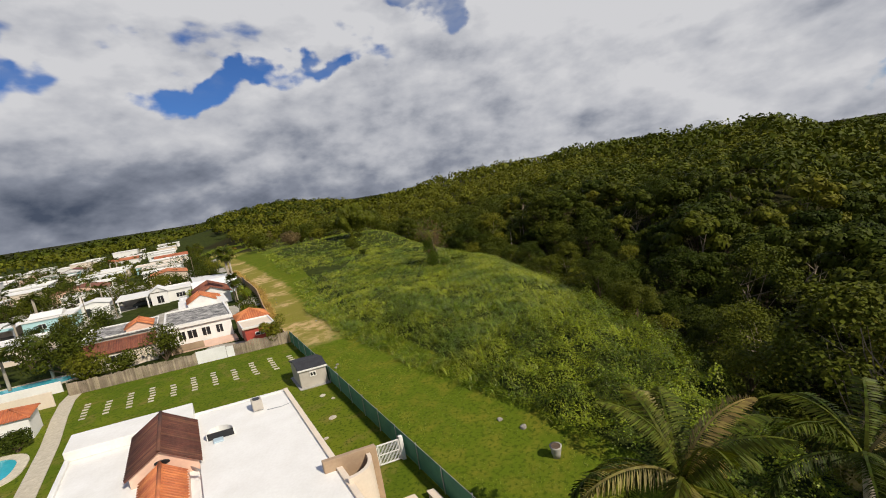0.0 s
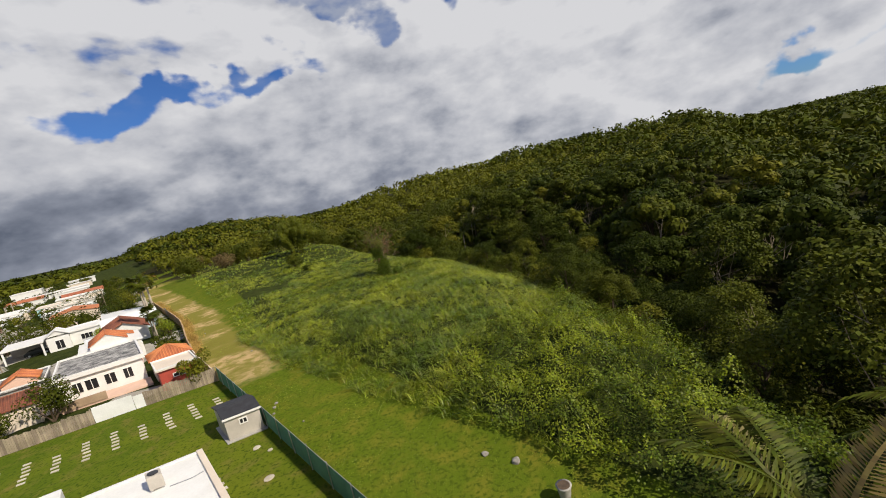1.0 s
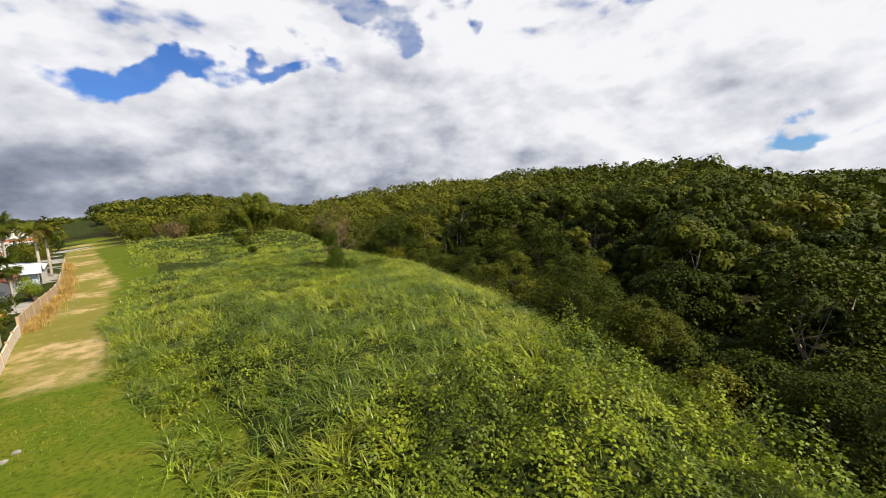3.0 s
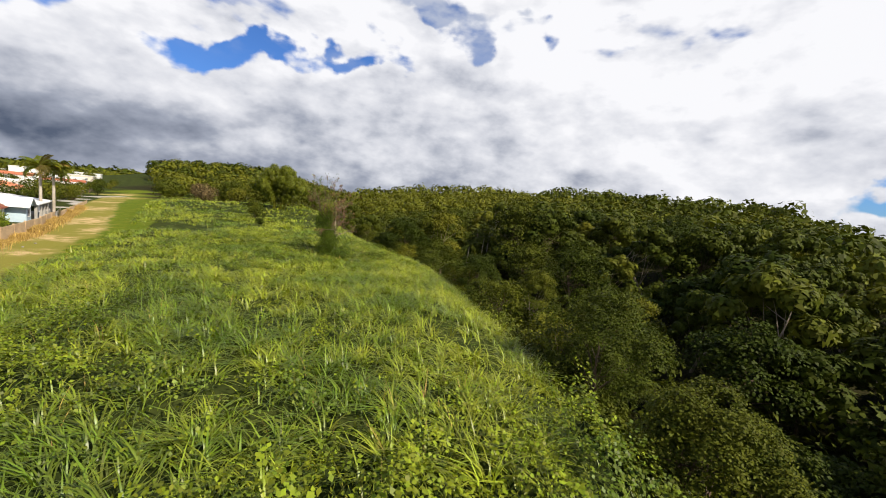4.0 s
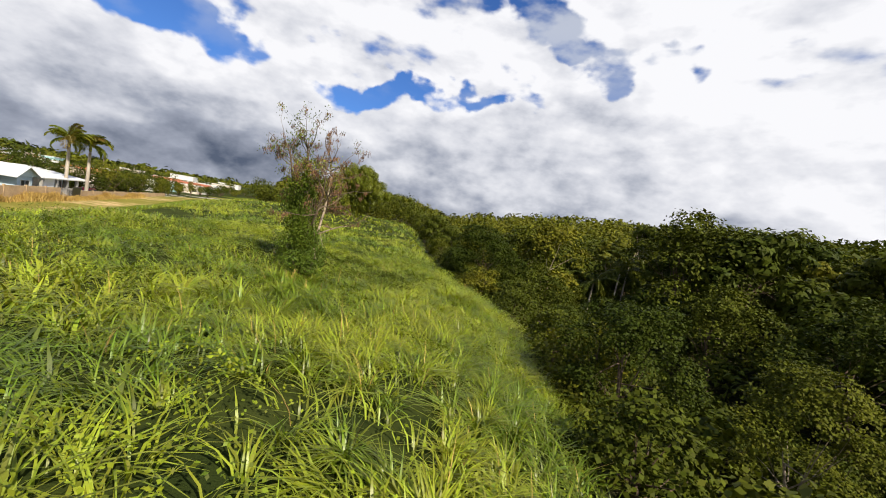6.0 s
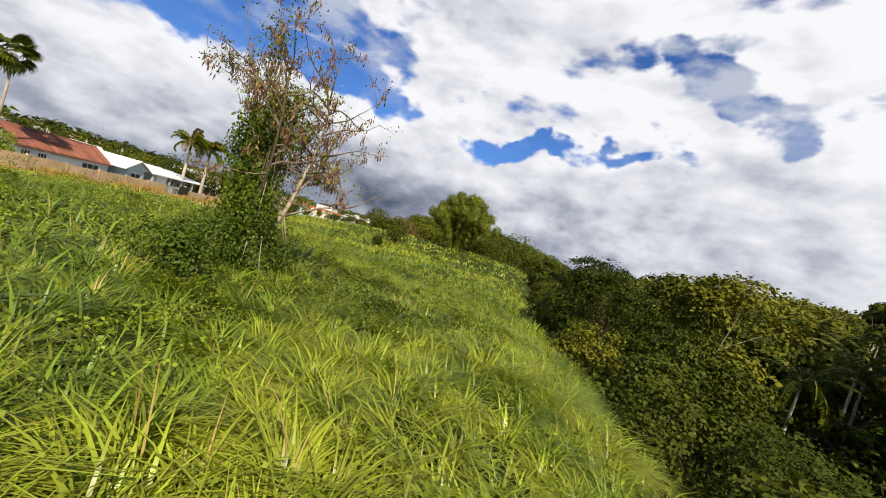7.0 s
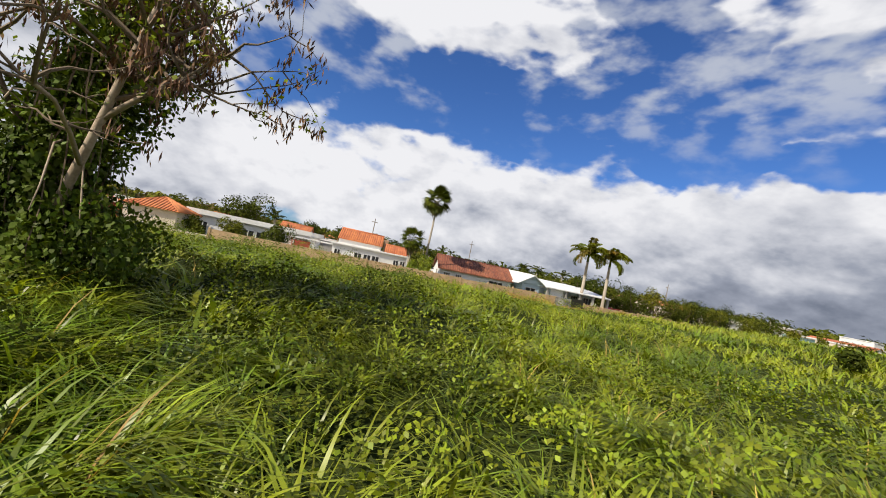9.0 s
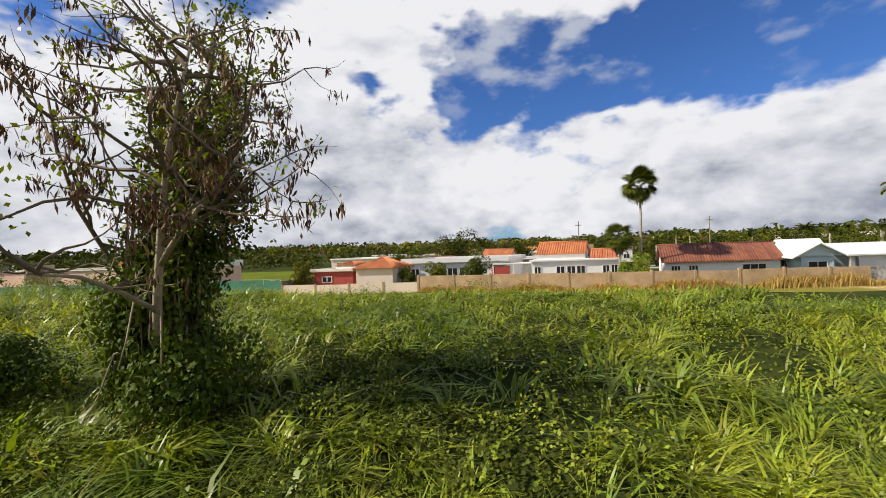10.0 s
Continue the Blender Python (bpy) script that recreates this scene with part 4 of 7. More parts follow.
# ---------- single plants ----------
def lone_tree():
    """A half-dead tree overgrown with creepers: a dark upright stem, a pale leaning one, twigs with dry pods."""
    rng = np.random.default_rng(77)
    x, y = LONE
    root = thing("tree", pose(x, y, float(ground_z(x, y)) - 0.1) @ Matrix.Diagonal((1.05, 1.05, 1.14, 1)), "half-dead tree overgrown with green creepers, brown pods on bare twigs", "tree")
    dark, pale, twigs = bmesh.new(), bmesh.new(), bmesh.new()
    pods, greens, vines = [], [], []

    def stem(bm, pts, r0, r1, sides=8):
        n = len(pts)
        tube(bm, pts, [r0 + (r1 - r0) * i / (n - 1) for i in range(n)], sides)
        return [np.array(p, float) for p in pts]

    main = stem(dark, [(0, 0, -0.2), (0.05, 0.0, 1.0), (-0.1, 0.0, 2.2), (-0.2, 0.1, 3.6), (-0.5, 0.2, 5.0), (-0.75, 0.3, 6.0), (-0.95, 0.35, 6.9), (-1.05, 0.4, 7.7)], 0.24, 0.03)
    second = stem(dark, [(-0.1, -0.05, 2.0), (-0.55, -0.3, 3.2), (-1.0, -0.4, 4.6), (-1.4, -0.4, 5.8), (-1.7, -0.45, 7.0)], 0.15, 0.03)
    lean = stem(pale, [(0.05, 0.0, 1.3), (0.22, 0.45, 1.7), (0.30, 0.85, 2.6), (0.30, 1.20, 3.8), (0.25, 1.5, 5.0), (0.1, 1.75, 6.0), (-0.1, 1.8, 6.9)], 0.105, 0.022)
    arm = stem(pale, [(0.27, 0.75, 2.3), (0.9, 1.2, 2.7), (1.5, 1.6, 3.0), (2.1, 1.9, 3.1)], 0.05, 0.02, 6)
    north = stem(pale, [(0.30, 1.0, 3.1), (0.1, 1.6, 3.7), (-0.2, 2.2, 4.3), (-0.5, 2.7, 4.9)], 0.06, 0.02, 6)
    side = stem(dark, [(0.0, -0.1, 2.2), (0.6, -0.5, 3.0), (1.15, -0.8, 4.2), (1.4, -1.0, 5.3), (1.5, -1.2, 6.4)], 0.055, 0.02, 6)
    back = stem(dark, [(-0.1, 0.0, 2.6), (-0.6, 0.5, 3.8), (-1.1, 1.0, 5.0), (-1.5, 1.2, 6.7)], 0.09, 0.03, 6)

    def sprays(line, count, lo, reach, up, pod, green):
        for _ in range(count):
            f = rng.uniform(lo, 0.98) * (len(line) - 1)
            i = int(f)
            p = line[i] + (line[min(i + 1, len(line) - 1)] - line[i]) * (f - i)
            a = rng.uniform(0, 2 * np.pi)
            d = np.array([np.cos(a), np.sin(a), up + rng.normal(0, 0.25)])
            ln = reach * rng.uniform(0.55, 1.2)
            pts, dd = limb(twigs, rng, p, d, ln, 0.017 + 0.010 * ln, 5, 0.24, 0.04, 5)
            for k in range(3):
                q = pts[rng.integers(2, 6)]
                d2 = unit(dd + rng.normal(0, 0.6, 3))
                pts2, _ = limb(twigs, rng, q, d2, ln * rng.uniform(0.3, 0.55), 0.014, 4, 0.22, 0.03, 4)
                for t in pts2[1:]:
                    if rng.random() < pod:
                        pods.append(np.repeat(t[None], rng.integers(7, 18), 0))
                    if rng.random() < green:
                        greens.append(np.repeat(t[None], rng.integers(6, 18), 0))

    sprays(main, 24, 0.44, 1.9, 0.60, 0.24, 0.62)
    sprays(second, 14, 0.40, 1.9, 0.60, 0.24, 0.62)
    sprays(lean, 22, 0.40, 2.7, 0.45, 0.44, 0.14)
    sprays(north, 18, 0.25, 1.7, 0.30, 0.50, 0.14)
    sprays(arm, 9, 0.3, 1.6, 0.25, 0.06, 0.02)
    sprays(side, 11, 0.35, 1.9, 0.55, 0.42, 0.08)
    sprays(back, 11, 0.35, 1.7, 0.5, 0.34, 0.40)
    # hanging dead roots
    for k in range(7):
        a = rng.uniform(0, 2 * np.pi)
        p0 = np.array([0.3 * np.cos(a), 0.3 * np.sin(a), rng.uniform(1.5, 3.4)])
        pts = [p0, p0 + [0.5 * np.cos(a), 0.5 * np.sin(a), -0.1], p0 + [0.75 * np.cos(a), 0.75 * np.sin(a), -0.8], p0 + [0.95 * np.cos(a), 0.9 * np.sin(a), -1.2]]
        tube(pale, [tuple(q) for q in pts], [0.022, 0.018, 0.014, 0.008], 5)
    part("trunk", dark, M["bark_dark"], root, "dark brown trunk", flat=False)
    part("leaning_stem", pale, M["bark_pale"], root, "pale leaning stem", flat=False)
    part("twig_growth", twigs, M["twig"], root, "bare brown twig growth")
    c = np.concatenate(pods)
    c = c + rng.normal(0, 0.08, c.shape) + np.array([0, 0, -0.08])
    n = rng.normal(0, 1, c.shape) * np.array([1, 1, 0.15])
    part("pod_growth", leaf_mesh("pod_growth", rng, c, n, 0.19, 0.045, 2.2), M["pod"], root, "hanging brown seed pods")
    c = np.concatenate(greens)
    c = c + rng.normal(0, 0.17, c.shape)
    part("foliage", leaf_mesh("foliage", rng, c, np.array([0, 0, 1.0]) + rng.normal(0, 0.6, c.shape), 0.12, 0.07, 0.6), M["vine"], root, "sparse yellow-green leaves")
    # a curtain of dead hanging vines about the trunk
    curtain = bmesh.new()
    for k in range(80):
        a, r0 = rng.uniform(0, 2 * np.pi), rng.uniform(0.15, 0.75)
        top = rng.uniform(1.6, 4.6)
        p0 = np.array([r0 * np.cos(a) - 0.1, r0 * np.sin(a), top])
        pts = [p0]
        for q in range(4):
            pts.append(pts[-1] + np.array([rng.normal(0, 0.10), rng.normal(0, 0.10), -top * rng.uniform(0.14, 0.26)]))
        tube(curtain, [tuple(q) for q in pts], [0.018, 0.016, 0.013, 0.010, 0.006], 4)
    part("vine_curtain", curtain, M["twig"], root, "dead brown vines hanging round the trunk")
    # the coat of creepers round the stems
    n = 12000
    h = rng.uniform(0, 1, n) ** 0.9 * 4.4
    a = rng.normal(-1.0, 1.45, n)
    lump = fractal(a * 1.6 + 9, h * 0.9, 83)
    r = (0.88 - 0.09 * h + 1.1 * (lump - 0.45)) * rng.uniform(0.55, 1.05, n)
    r = np.maximum(r, 0.22) * np.where(h > 3.6, 0.75, 1.0)
    off = np.stack([-0.35 * smooth(1.5, 4.5, h), -0.35 * smooth(1.5, 4.5, h)], 1)
    c = np.stack([r * np.cos(a) + off[:, 0], r * np.sin(a) + off[:, 1], h + 0.05], 1)
    extra = np.array([-0.9, -0.1, 4.1]) + unit(rng.normal(0, 1, (2600, 3))) * (1.15 * rng.uniform(0.4, 1.05, 2600)[:, None]) * np.array([1, 1, 1.15])
    third = np.array([-0.6, 0.4, 5.3]) + unit(rng.normal(0, 1, (1500, 3))) * (1.0 * rng.uniform(0.3, 1.25, 1500)[:, None]) * np.array([1, 1, 1.4])
    fourth = np.array([-0.7, 0.4, 1.0]) + unit(rng.normal(0, 1, (1800, 3))) * (1.25 * rng.uniform(0.5, 1.05, 1800)[:, None]) * np.array([1, 1, 0.7])
    for lobe, rad, count in (((0.3, -0.6, 2.2), 0.9, 1800), ((-0.2, -0.8, 1.3), 1.2, 2600), ((-0.3, -0.3, 3.0), 1.1, 2400), ((-0.6, -0.3, 4.6), 1.0, 1500), ((0.1, 1.0, 0.9), 0.9, 1200)):
        way = unit(rng.normal(0, 1, (count, 3)))
        hub = 0.75 + 0.5 * value_noise(way[:, 0] * 3 + 5, way[:, 1] * 3 + way[:, 2] * 2, 85)
        fourth = np.concatenate([fourth, np.array(lobe) + way * (rad * hub * rng.uniform(0.5, 1.05, count))[:, None] * np.array([1, 1, 1.1])])
    c = np.concatenate([c, extra, third, fourth])
    c[:, 2] = np.maximum(c[:, 2], 0.02)
    nrm = np.concatenate([np.stack([np.cos(a), np.sin(a), 0.35 * np.ones(n)], 1), rng.normal(0, 1, (len(c) - n, 3)) + [0, 0, 0.4]])
    part("creeper", leaf_mesh("creeper", rng, c, nrm, 0.125, 0.085, 0.7), M["ivy"], root, "thick coat of green creeper leaves")


LONE = (-3.0, 85.3)


def fronds_mesh(name, seed, length, droop, leaflets, leaf_len, leaf_w, rise=0.6, hang=0.5):
    """One feather frond along +x: a rib and two rows of leaflets."""
    rng = np.random.default_rng(seed)
    t = np.linspace(0, 1, leaflets)
    elev = rise - droop * t ** 1.3
    steps = np.stack([np.cos(elev), np.zeros_like(t), np.sin(elev)], 1) * length / leaflets
    rib = np.cumsum(steps, 0)
    quads = []
    for sgn in (-1, 1):
        ln = leaf_len * (np.sin(np.pi * np.clip(t * 0.92 + 0.08, 0, 1)) ** 0.6) * rng.uniform(0.85, 1.1, leaflets)
        out = np.stack([0.45 * np.ones_like(t), sgn * np.ones_like(t), -hang * rng.uniform(0.5, 1.4, leaflets)], 1)
        out = unit(out)
        tip = rib + out * ln[:, None]
        mid = rib + out * (ln * 0.5)[:, None] + np.array([0, 0, 0.06 * leaf_len])
        wv = np.array([leaf_w, 0, 0])
        quads.append(np.stack([rib, mid + wv, tip, mid - wv], 1))
    w = 0.03 + 0.03 * (1 - t)
    a, b = rib[:-1], rib[1:]
    off = np.stack([np.zeros(leaflets - 1), w[:-1], np.zeros(leaflets - 1)], 1)
    quads.append(np.stack([a - off, a + off, b + off, b - off], 1))
    v = np.concatenate(quads).reshape(-1, 3)
    return mesh_np(name, v, np.arange(len(v)).reshape(-1, 4))


def feather_palm(x, y, height, radius, meshes, seed, label, fronds=15, shaft=True, lean=(0.0, 0.0)):
    rng = np.random.default_rng(seed)
    z = float(ground_z(x, y)) - 0.1
    root = thing("palm_tree", pose(x, y, z), label, "palm tree", "feather palms")
    bm = bmesh.new()
    n = 9
    pts, rad = [], []
    for i in range(n):
        t = i / (n - 1)
        pts.append((lean[0] * t * t, lean[1] * t * t, height * t))
        rad.append(radius * (1.25 - 0.35 * t + 0.12 * math.sin(3.0 * t)))
    tube(bm, pts, rad, 10)
    part("trunk", bm, M["palm_trunk"], root, flat=False)
    top = Vector(pts[-1])
    if shaft:
        bm = bmesh.new()
        tube(bm, [top, top + Vector((0, 0, 0.6)), top + Vector((0, 0, 1.3))], [radius * 0.95, radius * 0.85, radius * 0.35], 10)
        part("crownshaft", bm, M["palm"], root, "smooth green crownshaft", flat=False)
        top = top + Vector((0, 0, 1.2))
    for k in range(fronds):
        a = 360 * k / fronds * 2.4 + rng.uniform(-12, 12)
        tilt = rng.uniform(-40, 32) if k % 3 else rng.uniform(0, 55)
        me = meshes[k % len(meshes)]
        ob = part("frond", me.copy() if k % 7 == 0 and fronds > 16 else me, M["palm"], root)
        if k % 7 == 0 and fronds > 16:
            ob.data.materials.clear()
            ob.data.materials.append(M["palm_dry"])
        ob.matrix_basis = Matrix.Translation(top) @ pose(0, 0, 0, 0, 0, a) @ pose(0, 0, 0, rng.uniform(-15, 15), -tilt, 0)
    return root


def fan_palm(x, y, height, seed, label, size=1.0, fans=22):
    rng = np.random.default_rng(seed)
    root = thing("palm_tree", pose(x, y, float(ground_z(x, y)) - 0.1), label, "palm tree", "fan palms")
    bm = bmesh.new()
    tube(bm, [(0, 0, 0), (0.05, 0, height * 0.35), (0.0, 0.08, height * 0.7), (0, 0, height)], [0.19, 0.14, 0.12, 0.13], 9)
    part("trunk", bm, M["palm_trunk"], root, flat=False)
    quads = []
    seg = 16
    for i in range(seg):
        a0 = (i - seg / 2) / seg * 3.7
        d = np.array([math.cos(a0), math.sin(a0), -0.12])
        s = np.array([-d[1], d[0], 0]) * 0.075
        b = np.array([0.75, 0, 0.0])
        tip = b + d * 0.95 + np.array([0, 0, -0.25])
        quads.append([b, b + d * 0.5 + s, tip, b + d * 0.5 - s])
    quads.append([np.array([0, 0.025, 0]), np.array([0.8, 0.02, 0]), np.array([0.8, -0.02, 0]), np.array([0, -0.025, 0])])
    v = np.array(quads).reshape(-1, 3) * size
    me = mesh_np("fan", v, np.arange(len(v)).reshape(-1, 4))
    for k in range(fans):
        ob = part("fan", me, M["palm"], root)
        tilt = rng.uniform(-60, 75)
        ob.matrix_basis = Matrix.Translation((0, 0, height + 0.15 * (tilt > 0))) @ pose(0, 0, 0, 0, 0, k * 137.5) @ pose(0, 0, 0, rng.uniform(-25, 25), -tilt, 0)
    skirt = []
    for k in range(60):
        a = rng.uniform(0, 2 * np.pi)
        h0 = rng.uniform(0.1, 1.2) * size
        o = np.array([math.cos(a), math.sin(a), 0])
        s = np.array([-o[1], o[0], 0]) * 0.14
        p = np.array([0, 0, height - h0 + 0.2]) + o * 0.15
        skirt.append([p, p + o * 0.22 + s + [0, 0, -0.4], p + o * 0.2 + [0, 0, -0.95], p + o * 0.22 - s + [0, 0, -0.4]])
    v = np.array(skirt).reshape(-1, 3)
    part("skirt", mesh_np("skirt", v, np.arange(len(v)).reshape(-1, 4)), M["bark"], root, "dead hanging leaves under the crown")
    return root


def bush(x, y, radius, height, leaves, size, mat, seed, label, name="bush", category="bush", group="", lobes=9, lift=0.0, low=0.35):
    """A shrub of several leafy lobes on short stems."""
    rng = np.random.default_rng(seed)
    root = thing(name, pose(x, y, float(ground_z(x, y)) - 0.05 + lift), label, category, group)
    wood = bmesh.new()
    cs, rs = [], []
    for k in range(lobes):
        a, r = rng.uniform(0, 2 * np.pi), radius * rng.uniform(0, 0.7)
        c = np.array([r * np.cos(a), r * np.sin(a), height * rng.uniform(low, 0.75)])
        limb(wood, rng, (0, 0, 0), c, np.linalg.norm(c), 0.05 + 0.01 * height, 3, 0.08, 0, 5)
        cs.append(c)
        rs.append(min(radius, height) * rng.uniform(0.3, 0.5))
    pick = rng.integers(0, lobes, leaves)
    way = unit(rng.normal(0, 1, (leaves, 3)) + [0, 0, 0.3])
    c = np.array(cs)[pick] + way * (np.array(rs)[pick] * rng.uniform(0.5, 1.1, leaves) ** 0.6)[:, None]
    c[:, 2] = np.maximum(c[:, 2], 0.05)
    part("stem", wood, M["bark_dark"], root)
    part("foliage", leaf_mesh("foliage", rng, c, way + [0, 0, 0.4], size, size * 0.5, 0.4), M[mat], root)
    return root


def bamboo(x, y):
    """A clump of arching canes, each ending in a full drooping plume of leaves."""
    rng = np.random.default_rng(31)
    root = thing("bamboo", pose(x, y, float(ground_z(x, y)) - 0.1), "large clump of arching light green bamboo at the wood's edge", "bamboo")
    spots, ways = [], []
    for k in range(44):
        a = 2.4 * k + rng.uniform(-0.4, 0.4)
        f = (k + 0.5) / 44
        h = rng.uniform(10.0, 12.5) * (1 - 0.45 * f ** 1.5)
        out = np.array([np.cos(a) * 1.25, np.sin(a), 0]) * (0.8 + 6.2 * f)
        base = np.array([np.cos(a), np.sin(a), 0]) * 2.2 * math.sqrt(f)
        line = lambda t: base + (out - base) * (t * t) + np.array([0, 0, h * (1.12 * t - 0.12 * t ** 3)])
        cane = bmesh.new()
        tube(cane, [tuple(line(t)) for t in np.linspace(0, 1, 6)], [0.06, 0.055, 0.05, 0.04, 0.025, 0.01], 5)
        part("cane", cane, M["leaf_light"], root)
        # a rounded head at the tip, and smaller tufts hanging below it
        for t, rad, count in ((0.97, 1.25, 700), (0.78, 1.0, 380), (0.58, 0.9, 200), (0.4, 0.8, 90)):
            way = unit(rng.normal(0, 1, (count, 3)))
            rag = 0.75 + 0.5 * value_noise(way[:, 0] * 2.5 + k * 3.1, way[:, 1] * 2.5 + way[:, 2], 31)
            c = line(t) + way * (rad * rag * rng.uniform(0.3, 1.05, count) ** 0.5)[:, None] * np.array([1, 1, 1.05])
            spots.append(c)
            ways.append(way + [0, 0, 0.3])
    c, n = np.concatenate(spots), np.concatenate(ways)
    part("foliage", leaf_mesh("foliage", rng, c, n, 0.42, 0.16, 1.0, 0.35), M["palm_bright"], root, "drooping light green leaves")


lone_tree()
bamboo(-33.5, 152.0)
bush(-0.6, 82.0, 1.5, 2.4, 4600, 0.12, "ivy", 46, "creeper-smothered shrub beside the half-dead tree", lobes=10, low=0.2)
bush(-29.2, 125.8, 3.0, 4.0, 1700, 0.40, "leaf_light", 41, "bright green spreading shrub standing in the field")
bush(-24.5, 117.0, 1.4, 1.6, 500, 0.3, "leaf", 42, "low dark shrub standing in the field")
bush(-83, 182, 6.0, 10.0, 2600, 0.6, "leaf", 43, "dark green round tree beside the far track", "tree", "tree")
bush(-66, 172, 5.0, 7.5, 1800, 0.6, "brown_leaf", 44, "brownish half-dry tree behind the field", "tree", "tree")
bush(-52, 168, 4.0, 5.0, 1500, 0.6, "leaf_light", 45, "light green tree behind the field", "tree", "tree")
ROYAL = [fronds_mesh("frond", 200 + k, 3.6, 1.9 + 0.35 * k, 40, 0.95, 0.10, 0.75, 0.6) for k in range(3)]
for frond_mesh in ROYAL:
    frond_mesh.materials.append(M["palm_bright"])
COCO = [fronds_mesh("frond", 210 + k, 4.2 + 0.4 * k, 1.5 + 0.35 * k, 54, 0.75, 0.040, 0.6, 0.6 + 0.3 * k) for k in range(3)]
SMALL = [fronds_mesh("frond", 220 + k, 2.4, 1.6, 26, 0.6, 0.07, 0.7, 0.5) for k in range(2)]
for (px, py), h, sd in (((-59.8, 107.4), 7.7, 1), ((-60.6, 110.9), 7.5, 2)):
    feather_palm(px, py, h, 0.20, ROYAL, sd, "tall royal palm with smooth pale grey trunk and green crownshaft", 18)
feather_palm(6.4, 11.8, 7.0, 0.17, COCO, 5, "coconut palm with long arching fronds rising from the undergrowth", 30, False, (0.2, 0.1))
feather_palm(13.9, 12.6, 5.8, 0.15, COCO, 6, "coconut palm with long arching fronds rising from the undergrowth", 18, False, (0.2, 0.5))
fan_palm(*plot(72.4, 4.4), 10.9, 7, "very tall fan palm with slender trunk beside the orange-roofed house", 1.3, 32)
fan_palm(*plot(70.2, 4.0), 5.2, 8, "short stout fan palm beside the orange-roofed house", 1.1, 26)
for (px, py), h, sd in (((19.6, 119.0), 7.6, 21), ((23.0, 121.0), 8.2, 22), ((25.0, 126.0), 8.6, 23)):
    feather_palm(px, py, h, 0.10, COCO, sd, "slender feather palm standing among the trees of the wood", 15, False, (0.4, 0.3))


# ---------- houses, fences, garden ----------
SHEAR = Matrix(((ALONG[0], ACROSS[0] + LOT_SKEW * ALONG[0], 0, 0), (ALONG[1], ACROSS[1] + LOT_SKEW * ALONG[1], 0, 0), (0, 0, 1, 0), (0, 0, 0, 1)))


def lot_part(name, bm, mat, parent=None, label="", flat=True):
    """A part given in s along and w across the lot, from its thing's base."""
    bm.transform(SHEAR)
    return part(name, bm, M[mat], parent, label, flat)


def lot_thing(name, s, w, label, category, group="", z=0.0, kind=""):
    x, y = plot(s, w)
    return thing(name, pose(x, y, z), label, category, group, kind)


def window(parent, face, at, a0, a1, z0, z1, mat="dark", frame_mat="white", bars=1, name="window"):
    """A framed pane on a wall; face 's' lies across the lot, face 'w' along it; at: the wall's face (facing minus)."""
    fr, t = bmesh.new(), 0.07

    def slab(bm, b0, b1, c0, c1, d0, d1):
        if face == "s":
            box(at - d1, at - d0, b0, b1, c0, c1, bm=bm)
        else:
            box(b0, b1, at - d1, at - d0, c0, c1, bm=bm)

    slab(fr, a0, a1, z0, z0 + t, 0.005, 0.06)
    slab(fr, a0, a1, z1 - t, z1, 0.005, 0.06)
    slab(fr, a0, a0 + t, z0 + t, z1 - t, 0.005, 0.06)
    slab(fr, a1 - t, a1, z0 + t, z1 - t, 0.005, 0.06)
    for k in range(bars):
        m = a0 + (a1 - a0) * (k + 1) / (bars + 1)
        slab(fr, m - t / 2, m + t / 2, z0 + t, z1 - t, 0.005, 0.05)
    frame_ob = lot_part(name, fr, frame_mat, parent)
    gl = bmesh.new()
    slab(gl, a0 + t, a1 - t, z0 + t, z1 - t, 0.004, 0.02)
    lot_part("pane", gl, mat, frame_ob, "dark glass")
    return frame_ob


def flat_house(root, s0, s1, w0, w1, z, wall="white", roof="white", over=0.25, lip=0.18):
    lot_part("wall", box(s0, s1, w0, w1, 0, z - 0.16), wall, root)
    slab = lot_part("roof", box(s0 - over, s1 + over, w0 - over, w1 + over, z - 0.16, z, 0.02), roof, root)
    rim = bmesh.new()
    for a in ((s0 - over, s1 + over, w0 - over, w0 - over + 0.15), (s0 - over, s1 + over, w1 + over - 0.15, w1 + over),
              (s0 - over, s0 - over + 0.15, w0 - over + 0.15, w1 + over - 0.15), (s1 + over - 0.15, s1 + over, w0 - over + 0.15, w1 + over - 0.15)):
        box(*a, z + 0.002, z + lip, bm=rim)
    lot_part("parapet", rim, "white", slab)
    return slab


